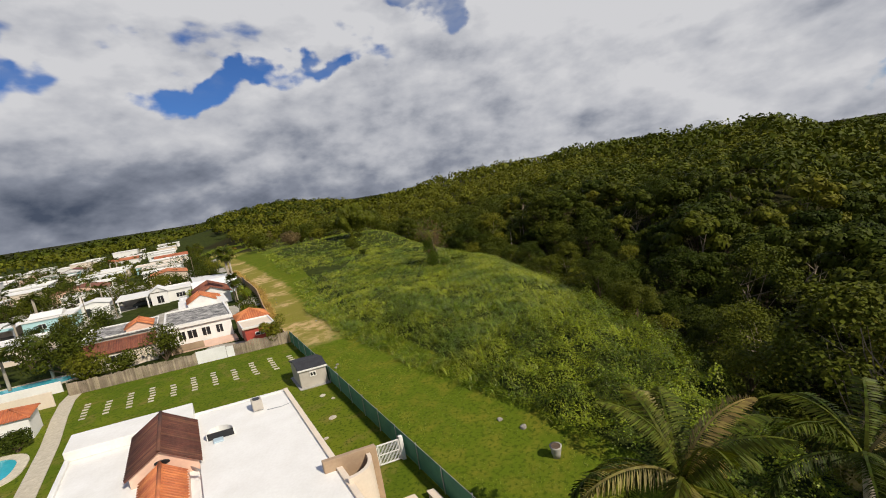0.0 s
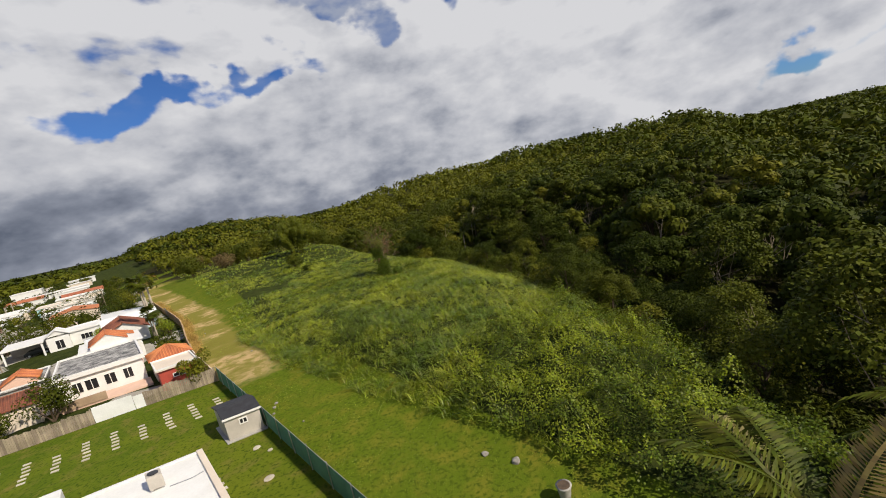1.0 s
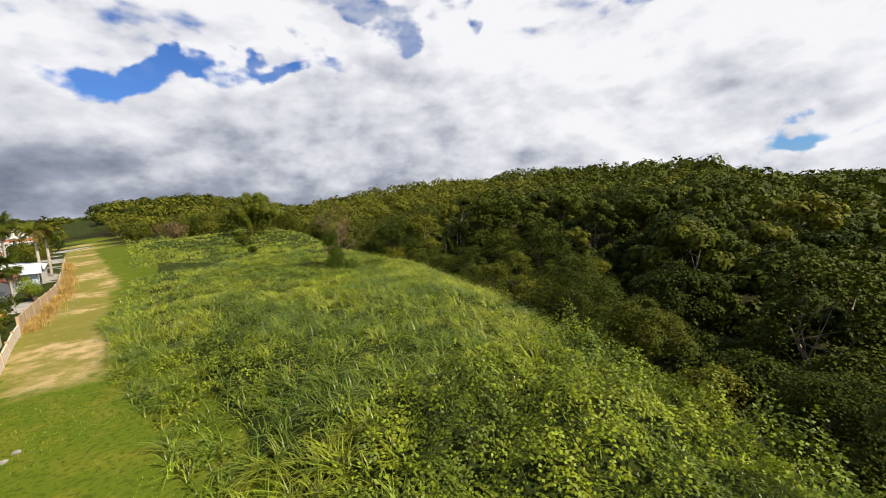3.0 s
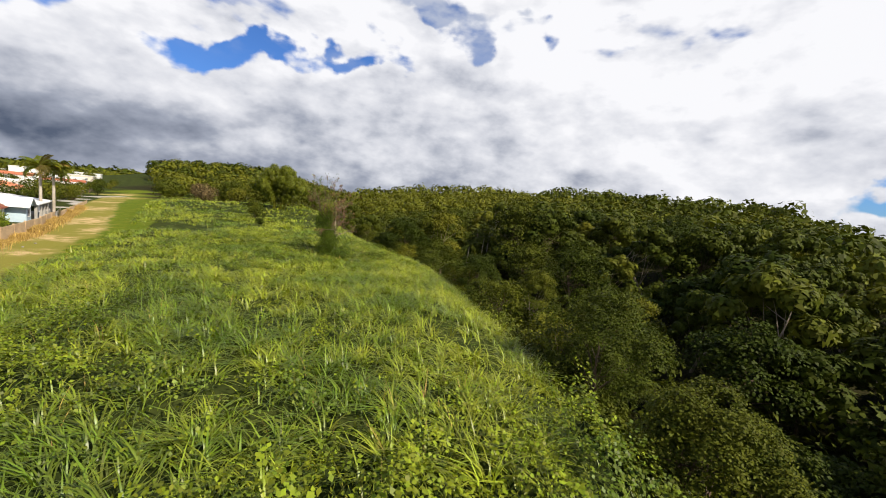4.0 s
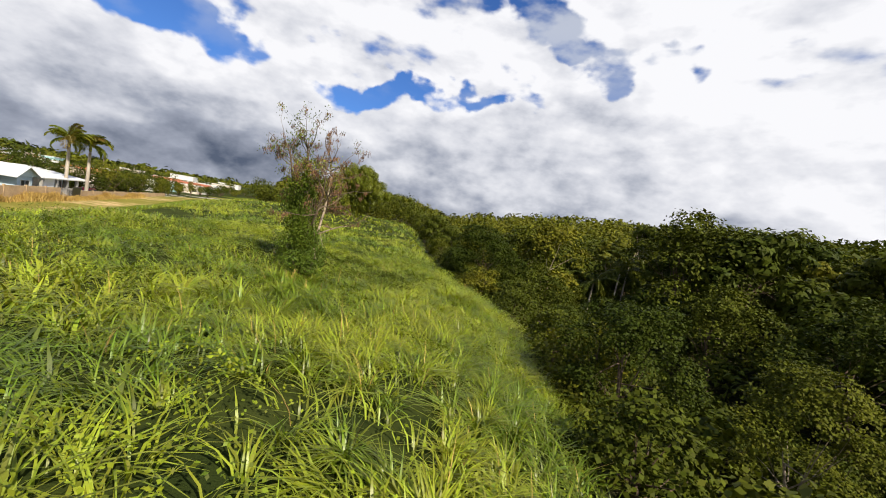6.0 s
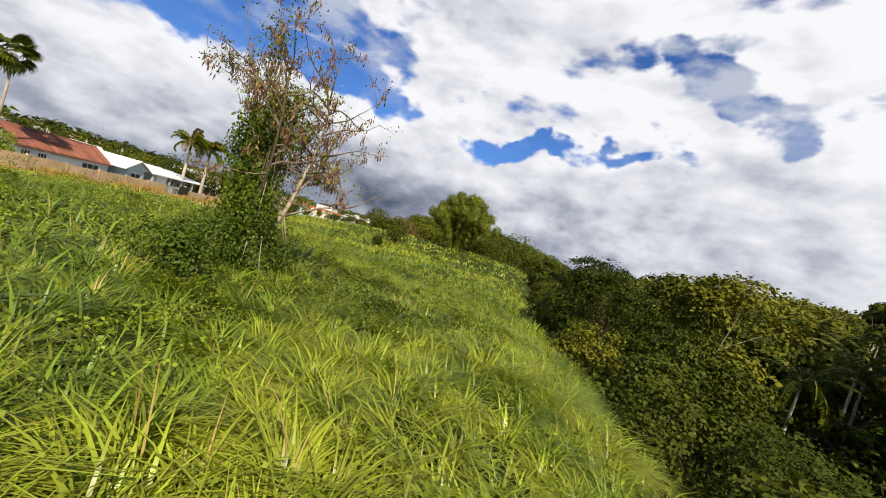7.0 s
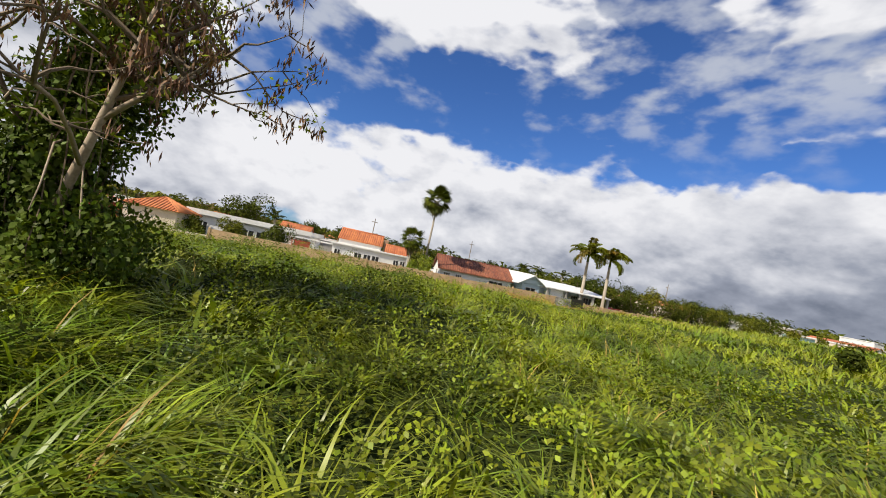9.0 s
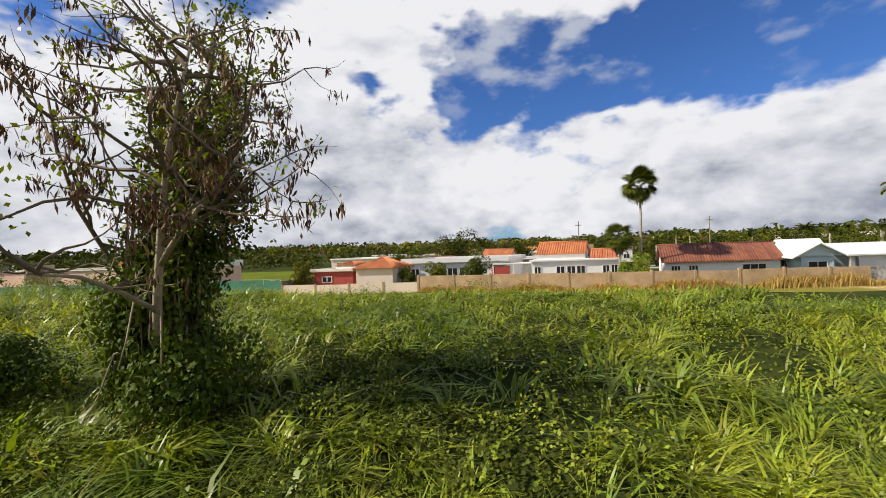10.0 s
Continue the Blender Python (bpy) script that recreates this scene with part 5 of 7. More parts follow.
def gable(root, s0, s1, w0, w1, z0, z1, axis="s", over=0.35, th=0.12, mat="terracotta", rows=True, gable_mat="white"):
    """A pitched roof with the ridge along s or w, its end walls, and rows of barrel tiles."""
    def place(bm, a, b, z):
        return bm.verts.new((a, b, z) if axis == "s" else (b, a, z))

    a0, a1, b0, b1 = (s0, s1, w0, w1) if axis == "s" else (w0, w1, s0, s1)
    m = (b0 + b1) / 2
    pitch = (z1 - z0) / (m - b0)
    bm = bmesh.new()
    for lo in (b0 - over, b1 + over):
        zl = z1 - pitch * abs(lo - m)
        pts = [(a0 - over, lo, zl), (a1 + over, lo, zl), (a1 + over, m, z1), (a0 - over, m, z1)]
        top = [place(bm, a, b, z + th) for a, b, z in pts]
        bot = [place(bm, a, b, z) for a, b, z in pts]
        faces = [bm.faces.new(top), bm.faces.new(bot[::-1])]
        for i in range(4):
            faces.append(bm.faces.new((bot[i], bot[(i + 1) % 4], top[(i + 1) % 4], top[i])))
    bmesh.ops.recalc_face_normals(bm, faces=bm.faces[:])
    roof = lot_part("roof", bm, mat, root)
    for a in (a0, a1):
        ends = bmesh.new()
        d = 0.12 if a == a0 else -0.12
        f = [place(ends, aa, b, z) for aa in (a, a + d) for b, z in ((b0, z0), (b1, z0), (m, z1))]
        ends.faces.new(f[:3]), ends.faces.new(f[:2:-1])
        for i, j in ((0, 1), (1, 2), (2, 0)):
            ends.faces.new((f[i], f[j], f[j + 3], f[i + 3]))
        bmesh.ops.recalc_face_normals(ends, faces=ends.faces[:])
        lot_part("gable_wall", ends, gable_mat, root)
    if rows:
        n = max(3, int((a1 - a0 + 2 * over) / 0.28))
        for k in range(n):
            a = a0 - over + (k + 0.5) * (a1 - a0 + 2 * over) / n
            for lo in (b0 - over, b1 + over):
                zl = z1 - pitch * abs(lo - m)
                p, q = (a, lo, zl + th), (a, m, z1 + th)
                if axis == "w":
                    p, q = (lo, a, zl + th), (m, a, z1 + th)
                bm = bmesh.new()
                tube(bm, [p, q], [0.075, 0.075], 6)
                lot_part("roof_tile", bm, mat, roof, flat=False)
        cap = [(a0 - over, m, z1 + th), (a1 + over, m, z1 + th)]
        if axis == "w":
            cap = [(m, a0 - over, z1 + th), (m, a1 + over, z1 + th)]
        bm = bmesh.new()
        tube(bm, cap, [0.11, 0.11], 8)
        lot_part("ridge_tile", bm, mat, roof, flat=False)
    return roof


def hip_roof(root, s0, s1, w0, w1, z0, z1, mat="orange", over=0.3):
    bm = bmesh.new()
    s0, s1, w0, w1 = s0 - over, s1 + over, w0 - over, w1 + over
    inset = min(s1 - s0, w1 - w0) / 2
    lo = [bm.verts.new(c) for c in ((s0, w0, z0), (s1, w0, z0), (s1, w1, z0), (s0, w1, z0))]
    if s1 - s0 > w1 - w0:
        r = [bm.verts.new((s0 + inset, (w0 + w1) / 2, z1)), bm.verts.new((s1 - inset + 0.01, (w0 + w1) / 2, z1))]
        fs = [(lo[0], lo[1], r[1], r[0]), (lo[2], lo[3], r[0], r[1]), (lo[1], lo[2], r[1]), (lo[3], lo[0], r[0])]
    else:
        r = [bm.verts.new(((s0 + s1) / 2, w0 + inset, z1)), bm.verts.new(((s0 + s1) / 2, w1 - inset + 0.01, z1))]
        fs = [(lo[1], lo[2], r[1], r[0]), (lo[3], lo[0], r[0], r[1]), (lo[0], lo[1], r[0]), (lo[2], lo[3], r[1])]
    for f in fs:
        bm.faces.new(f)
    bm.faces.new(lo[::-1])
    bmesh.ops.recalc_face_normals(bm, faces=bm.faces[:])
    roof = lot_part("roof", bm, mat, root)
    bm = bmesh.new()
    a = [v for v in ((s0, w0, z0), (s1, w0, z0), (s1, w1, z0), (s0, w1, z0))]
    top0, top1 = ((s0 + inset, (w0 + w1) / 2, z1), (s1 - inset, (w0 + w1) / 2, z1)) if s1 - s0 > w1 - w0 else (((s0 + s1) / 2, w0 + inset, z1), ((s0 + s1) / 2, w1 - inset, z1))
    ends = (top0, top1, top1, top0) if s1 - s0 > w1 - w0 else (top0, top0, top1, top1)
    for c, t in zip(a, ends):
        tube(bm, [c, t], [0.09, 0.09], 6)
    tube(bm, [top0, (top1[0] + 0.01, top1[1] + 0.01, top1[2])], [0.09, 0.09], 6)
    # barrel tiles on the four slopes
    for k in range(int((w1 - w0) / 0.3)):
        w = w0 + 0.15 + 0.3 * k
        d = min(w - w0, w1 - w, inset)
        for e, g in ((s0, 1), (s1, -1)):
            tube(bm, [(e, w, z0 + 0.02), (e + g * d, w, z0 + 0.02 + (z1 - z0) * d / inset)], [0.06, 0.06], 5)
    for k in range(int((s1 - s0) / 0.3)):
        s = s0 + 0.15 + 0.3 * k
        d = min(s - s0, s1 - s, inset)
        for e, g in ((w0, 1), (w1, -1)):
            tube(bm, [(s, e, z0 + 0.02), (s, e + g * d, z0 + 0.02 + (z1 - z0) * d / inset)], [0.06, 0.06], 5)
    lot_part("tiling", bm, mat, roof, flat=False)
    return roof


def near_house():
    root = lot_thing("house", 0, 5.0, "large white flat-roofed house with salmon walls and brown tiled tower roof", "house")
    W = 6.6                                   # width of the main block
    lot_part("wall", box(-14, 9.3, 0.15, W, 0, 3.3), "pink", root, "salmon-painted walls")
    lot_part("roof", box(-14.2, 9.5, 0, W, 3.302, 3.5, 0.02), "white", root, "bright white flat roof")
    lot_part("kerb", box(-7.0, 9.5, -0.02, 0.30, 3.503, 3.66, 0.02), "cream", root, "cream roof kerb")
    lot_part("kerb", box(9.25, 9.52, 0.302, W, 3.503, 3.60, 0.02), "white", root)
    lot_part("wall", box(-14, 10.8, W + 0.004, W + 7.7, 0, 3.0), "pink", root, "salmon-painted walls")
    lot_part("roof", box(-14.2, 11.0, W + 0.004, W + 7.9, 3.003, 3.2, 0.02), "white", root, "bright white flat roof")
    lot_part("parapet", box(7.9, 11.0, W + 0.004, W + 7.9, 3.203, 3.95, 0.06), "white", root, "raised white parapet at the end")
    lot_part("parapet", box(-14, 7.88, W + 7.6, W + 7.9, 3.203, 3.42, 0.03), "white", root)
    lot_part("tower", box(1.6, 7.2, W + 0.01, W + 3.6, 3.204, 3.95), "pink", root, "salmon tower walls")
    gable(root, 1.6, 7.2, W + 0.02, W + 3.58, 3.95, 5.15, "s", 0.22, 0.10, "brown_tile", True, "pink")
    bm = bmesh.new()
    bmesh.ops.create_uvsphere(bm, u_segments=16, v_segments=8, radius=1.0, matrix=Matrix.Translation((1.57, W + 1.8, 4.35)) @ Matrix.Diagonal((0.05, 0.42, 0.17, 1)))
    lot_part("vent", bm, "dark", root, "oval vent opening")
    lot_part("porch", box(-3.2, 1.4, W + 0.6, W + 3.2, 3.206, 3.55), "pink", root)
    gable(root, -3.0, 1.3, W + 0.8, W + 3.0, 3.55, 4.35, "s", 0.15, 0.08, "orange", True, "pink")
    window(root, "w", -0.0 + 0.15, -6.0, -4.4, 1.0, 2.2, bars=2)
    window(root, "s", -14.0, 1.0, 2.6, 1.0, 2.2)
    window(root, "w", 0.15, 2.0, 3.8, 1.0, 2.2, bars=2)
    window(root, "w", 0.15, 6.0, 7.4, 1.0, 2.2, bars=1)
    # curved corner wall with its tan back and the planter
    lot_part("corner_wall", box(-3.6, -3.3, -1.9, 0.9, 0, 4.2, 0.03), "tan", root, "tan plastered wing wall")
    bm = bmesh.new()
    angles = [k * math.pi / 18 for k in range(10)]
    arc = [(-3.65 - 1.7 * math.sin(a), -1.5 + 1.7 * (1 - math.cos(a))) for a in angles]
    arc += [(-3.65 - 1.5 * math.sin(a), -1.3 + 1.5 * (1 - math.cos(a))) for a in angles[::-1]]
    prism(bm, arc, 0, 3.95)
    lot_part("curved_wall", bm, "cream", root, "curved cream porch wall")
    planter = bmesh.new()
    box(-6.4, -4.0, -3.3, -3.1, 0, 0.75, bm=planter), box(-6.4, -4.0, -1.75, -1.6, 0, 0.75, bm=planter)
    box(-6.4, -6.2, -3.1, -1.75, 0, 0.75, bm=planter), box(-4.2, -4.0, -3.1, -1.75, 0, 0.75, bm=planter)
    box(-6.2, -4.2, -3.1, -1.75, 0, 0.6, bm=planter)
    lot_part("planter", planter, "cream", root, "cream planter box")
    # things on the roof
    def on_roof(name, s, w, label, category):
        return lot_thing(name, s, 5.0 + w, label, category, z=3.504)

    tank = on_roof("roof_shade", 4.6, 5.2, "curved white skylight hood on the flat roof", "skylight")
    bm = bmesh.new()
    for k in range(10):
        a0, a1 = math.pi * k / 10, math.pi * (k + 1) / 10
        prism(bm, [(0.85 * math.sin(a0) - 0.3, -0.85 * math.cos(a0)), (0.85 * math.sin(a1) - 0.3, -0.85 * math.cos(a1)), (0.78 * math.sin(a1) - 0.3, -0.78 * math.cos(a1)), (0.78 * math.sin(a0) - 0.3, -0.78 * math.cos(a0))], 0, 0.55)
    lot_part("hood", bm, "white", tank)
    lot_part("panel", box(-0.34, -0.30, -0.78, 0.78, 0.02, 0.5), "dark", tank, "dark open side")
    lot_part("base", box(-0.9, -0.36, -0.1, 0.5, 0.0, 0.12, 0.02), "blue", tank)
    ac = on_roof("air_conditioner", 7.2, 2.5, "beige rooftop air conditioning unit with round fan", "air conditioner")
    lot_part("body", box(-0.4, 0.4, -0.35, 0.35, 0.08, 0.85, 0.04), "vinyl", ac)
    bm = bmesh.new()
    bmesh.ops.create_cone(bm, cap_ends=True, segments=20, radius1=0.26, radius2=0.26, depth=0.04, matrix=Matrix.Translation((0, 0, 0.87)))
    lot_part("fan_grille", bm, "dark", ac)
    for a in (-0.3, 0.3):
        for b in (-0.25, 0.25):
            lot_part("foot", box(a - 0.04, a + 0.04, b - 0.04, b + 0.04, 0, 0.08), "metal", ac)
    pipe = on_roof("conduit", 6.2, 1.6, "thin pipe lying across the white roof", "pipe")
    bm = bmesh.new()
    tube(bm, [(0.4, 0.4, 0.04), (0.35, 0.0, 0.04), (0.3, -0.6, 0.04), (0.5, -1.2, 0.04)], [0.025] * 4, 6)
    lot_part("tube", bm, "metal", pipe)
    for s, w in ((0.4, 12.6), (0.2, 6.6)):
        fan = lot_thing("satellite_dish", s, 5.0 + w, "small grey satellite dish on a short mast", "satellite dish", "satellite dishes", z=3.504 if w < 7 else 3.204)
        bm = bmesh.new()
        bmesh.ops.create_uvsphere(bm, u_segments=18, v_segments=10, radius=0.38)
        bmesh.ops.delete(bm, geom=[v for v in bm.verts if v.co.z > -0.12], context="VERTS")
        bm.transform(Matrix.Translation((0, 0, 0.75)) @ pose(0, 0, 0, 55, 0, 40))
        lot_part("dish", bm, "metal", fan, flat=False)
        bm = bmesh.new()
        tube(bm, [(0, 0, 0), (0, 0, 0.45)], [0.03, 0.03], 8)
        tube(bm, [(0, 0, 0.42), (-0.45, 0.1, 0.55)], [0.012, 0.012], 6)
        lot_part("mast", bm, "metal", fan)


def shed():
    root = lot_thing("shed", 17.0, 0.2, "small beige garden shed with black shingle roof on concrete slab", "shed")
    lot_part("slab", box(-0.35, 3.7, -0.15, 2.75, 0, 0.10, 0.02), "concrete", root)
    lot_part("body", box(0, 3.4, 0, 2.5, 0.10, 1.95), "vinyl", root)
    bm = bmesh.new()
    pts = [(-0.15, 1.93), (1.2, 2.45), (3.55, 1.98)]
    for (a, za), (b, zb) in zip(pts, pts[1:]):
        lo = [bm.verts.new((s, w, z)) for s, w, z in ((a, -0.12, za), (b, -0.12, zb), (b, 2.62, zb), (a, 2.62, za))]
        hi = [bm.verts.new((s, w, z + 0.09)) for s, w, z in ((a, -0.12, za), (b, -0.12, zb), (b, 2.62, zb), (a, 2.62, za))]
        bm.faces.new(hi), bm.faces.new(lo[::-1])
        for i in range(4):
            bm.faces.new((lo[i], lo[(i + 1) % 4], hi[(i + 1) % 4], hi[i]))
    bmesh.ops.recalc_face_normals(bm, faces=bm.faces[:])
    lot_part("roof", bm, "black_roof", root)
    for w in (0.0, 2.4):
        ends = bmesh.new()
        f = [ends.verts.new((s, ww, z)) for ww in (w, w + 0.1) for s, z in ((0, 1.95), (3.4, 1.95), (1.2, 2.43))]
        ends.faces.new(f[:3]), ends.faces.new(f[:2:-1])
        for i, j in ((0, 1), (1, 2), (2, 0)):
            ends.faces.new((f[i], f[j], f[j + 3], f[i + 3]))
        bmesh.ops.recalc_face_normals(ends, faces=ends.faces[:])
        lot_part("gable_wall", ends, "vinyl", root)
    lot_part("fascia", box(-0.18, -0.151, -0.12, 2.62, 1.85, 2.02), "white", root)
    window(root, "s", 0.0, 0.95, 1.55, 1.1, 1.6, bars=1)


def fence_line():
    """Green shade mesh on metal posts along the boundary."""
    rng = np.random.default_rng(3)
    root = lot_thing("fence", 0, 0, "chain-link fence covered with green shade mesh on metal posts", "fence")
    s, step = -16.0, 3.0
    while s < 33.9:
        bm = bmesh.new()
        tube(bm, [(s, 0, 0), (s + rng.uniform(-0.05, 0.05), rng.uniform(-0.05, 0.05), 1.9)], [0.035, 0.03], 8)
        part("post", bm_rot(bm), M["metal"], root)
        e = min(s + step, 34.0)
        bm = bmesh.new()
        cols, rows = 8, 4
        grid = []
        sag = rng.uniform(0.02, 0.12)
        for i in range(cols + 1):
            f = i / cols
            col = []
            for j in range(rows + 1):
                g = j / rows
                bulge = 0.05 * math.sin(math.pi * f) * math.sin(math.pi * g) * rng.uniform(-1, 1.6) - 0.06
                col.append((s + (e - s) * f, bulge, 0.02 + (1.74 - sag * math.sin(math.pi * f)) * g))
            grid.append(col)
        for side in (0, 0.012):
            vs = [[bm.verts.new((a, b + side, c)) for a, b, c in col] for col in grid]
            for i in range(cols):
                for j in range(rows):
                    f = (vs[i][j], vs[i + 1][j], vs[i + 1][j + 1], vs[i][j + 1])
                    bm.faces.new(f if side else f[::-1])
        part("mesh_panel", bm_rot(bm), M["mesh"], root, flat=False)
        bm = bmesh.new()
        tube(bm, [(s, 0, 1.82), (e, 0, 1.82)], [0.018, 0.018], 6)
        part("rail", bm_rot(bm), M["metal"], root)
        s += step


STRAIGHT = Matrix(((ALONG[0], ACROSS[0], 0, 0), (ALONG[1], ACROSS[1], 0, 0), (0, 0, 1, 0), (0, 0, 0, 1)))


def bm_rot(bm):
    bm.transform(STRAIGHT)
    return bm


def gate():
    root = lot_thing("gate", 0.6, 0.25, "white metal double gate with mesh panels beside the house", "gate")
    for w in (-0.1, 3.05):
        lot_part("gate_post", box(-0.12, 0.12, w, w + 0.24, 0, 1.75, 0.02), "white" if w else "tan", root)
    for w0 in (0.16, 1.60):
        fr = bmesh.new()
        for a in ((w0, w0 + 1.4, 0.08, 0.16), (w0, w0 + 1.4, 1.5, 1.58), (w0, w0 + 1.4, 0.78, 0.84)):
            box(-0.03, 0.03, a[0], a[1], a[2], a[3], bm=fr)
        for w in (w0, w0 + 1.34):
            box(-0.03, 0.03, w, w + 0.06, 0.16, 1.5, bm=fr)
        leaf_ob = lot_part("leaf", fr, "white", root)
        for k in range(14):
            w = w0 + 0.1 + k * 0.09
            lot_part("bar", box(-0.012, 0.012, w, w + 0.03, 0.161, 1.499), "zinc", leaf_ob)


def garden():
    rng = np.random.default_rng(8)
    k = 0
    for row in range(11):
        w = 1.5 + 2.05 * row
        root = lot_thing("stepping_stones", 27.2, w, "row of pale square stepping stones set in the lawn", "paving", "rows of stepping stones")
        me = None
        for i in range(6 if row % 3 else 5):
            s = -2.3 + 0.85 * i + rng.uniform(-0.05, 0.05)
            bm = box(-0.17, 0.17, -0.28, 0.28, -0.05, 0.05, 0.02)
            ob = lot_part("stone", bm, "stone", root)
            p = SHEAR.to_3x3() @ Vector((s, rng.uniform(-0.06, 0.06), 0.0))
            ob.location = p
            ob.rotation_euler = (0, 0, rng.uniform(-0.08, 0.08))
    root = lot_thing("stepping_stones", 10.5, 4.6, "short run of stepping stones at the corner of the house", "paving", "rows of stepping stones")
    for i in range(5):
        ob = lot_part("stone", box(-0.17, 0.17, -0.28, 0.28, -0.05, 0.05, 0.02), "stone", root)
        ob.location = SHEAR.to_3x3() @ Vector((0.7 * i, 0.05 * i, 0))
    for s, w, r in ((14.2, 1.6, 0.3), (13.0, 1.0, 0.2), (9.3, 2.2, 0.35), (6.3, 3.6, 0.2)):
        bm = bmesh.new()
        bmesh.ops.create_icosphere(bm, subdivisions=2, radius=r)
        for v in bm.verts:
            v.co *= 1 + 0.25 * noise.noise(v.co * 3 + Vector((s, w, 0)))
            v.co.z *= 0.25
        x, y = plot(s, w)
        tagged(part("stone", bm, M["stone"]), "flat pale stone lying on the lawn", "stone", "loose stones").location = (x, y, 0.03)
    for s, w in ((-4.3, 0.7), (-6.0, 0.8)):
        ob = lot_thing("bench", s, w, "small tan concrete garden bench beside the green fence", "bench", "garden benches")
        lot_part("seat", box(-0.6, 0.6, -0.22, 0.22, 0.36, 0.44, 0.02), "cream", ob)
        for a in (-0.45, 0.37):
            lot_part("leg", box(a, a + 0.1, -0.18, 0.18, 0, 0.36, 0.01), "cream", ob)
    # rear boundary of the garden: boards, a white sheet and weathered panels
    root = lot_thing("fence", 34.0, 0.0, "weathered wooden board fence at the rear of the lawn", "fence")
    w = 0.1
    n = 0
    while w < 24.5:
        if 6.6 < w < 11.0:
            wide = 0.9 if w < 7.4 else 3.4
            lot_part("sheet", box(-0.02, 0.02, w, w + wide - 0.05, 0.05, 1.75 if wide > 1 else 1.5), "zinc", root, "white metal sheet")
            w += wide
            continue
        h = 1.45 + 0.25 * float(fractal(np.array(w * 1.1), np.array(2.0), 9)) + rng.uniform(-0.06, 0.06)
        lot_part("board", box(-0.02, 0.02, w, w + 0.17, 0.03, h), "wood", root)
        if n % 12 == 0:
            lot_part("post", box(0.022, 0.12, w, w + 0.1, 0, h + 0.1), "wood", root)
        w += 0.185
        n += 1


def boundary_wall():
    """The stained wall between the houses and the dirt track."""
    root = lot_thing("wall_boundary", 0, 0, "long stained concrete boundary wall along the dirt track", "wall", kind="structure")
    rng = np.random.default_rng(14)
    s = 34.1
    while s < 134:
        if 90 < s < 97:
            s = 97.5
        e = s + 3.9
        h = (1.75 if s > 49 else 1.05) + rng.uniform(-0.06, 0.06) - 0.35 * (s > 95)
        b0, b1 = -float(bend(s)), -float(bend(e))
        bm = bmesh.new()
        prism(bm, [(s + 0.12, b0 + 0.02), (e - 0.12, b1 + 0.02), (e - 0.12, b1 + 0.14), (s + 0.12, b0 + 0.14)], -0.1, h)
        part("panel", bm_rot(bm), M["cream"] if s < 49 else M["wall_tan"], root)
        part("pillar", bm_rot(box(s - 0.116, s + 0.116, b0 - 0.03, b0 + 0.19, -0.1, h + 0.12, 0.02)), M["wall_tan"], root)
        s = e


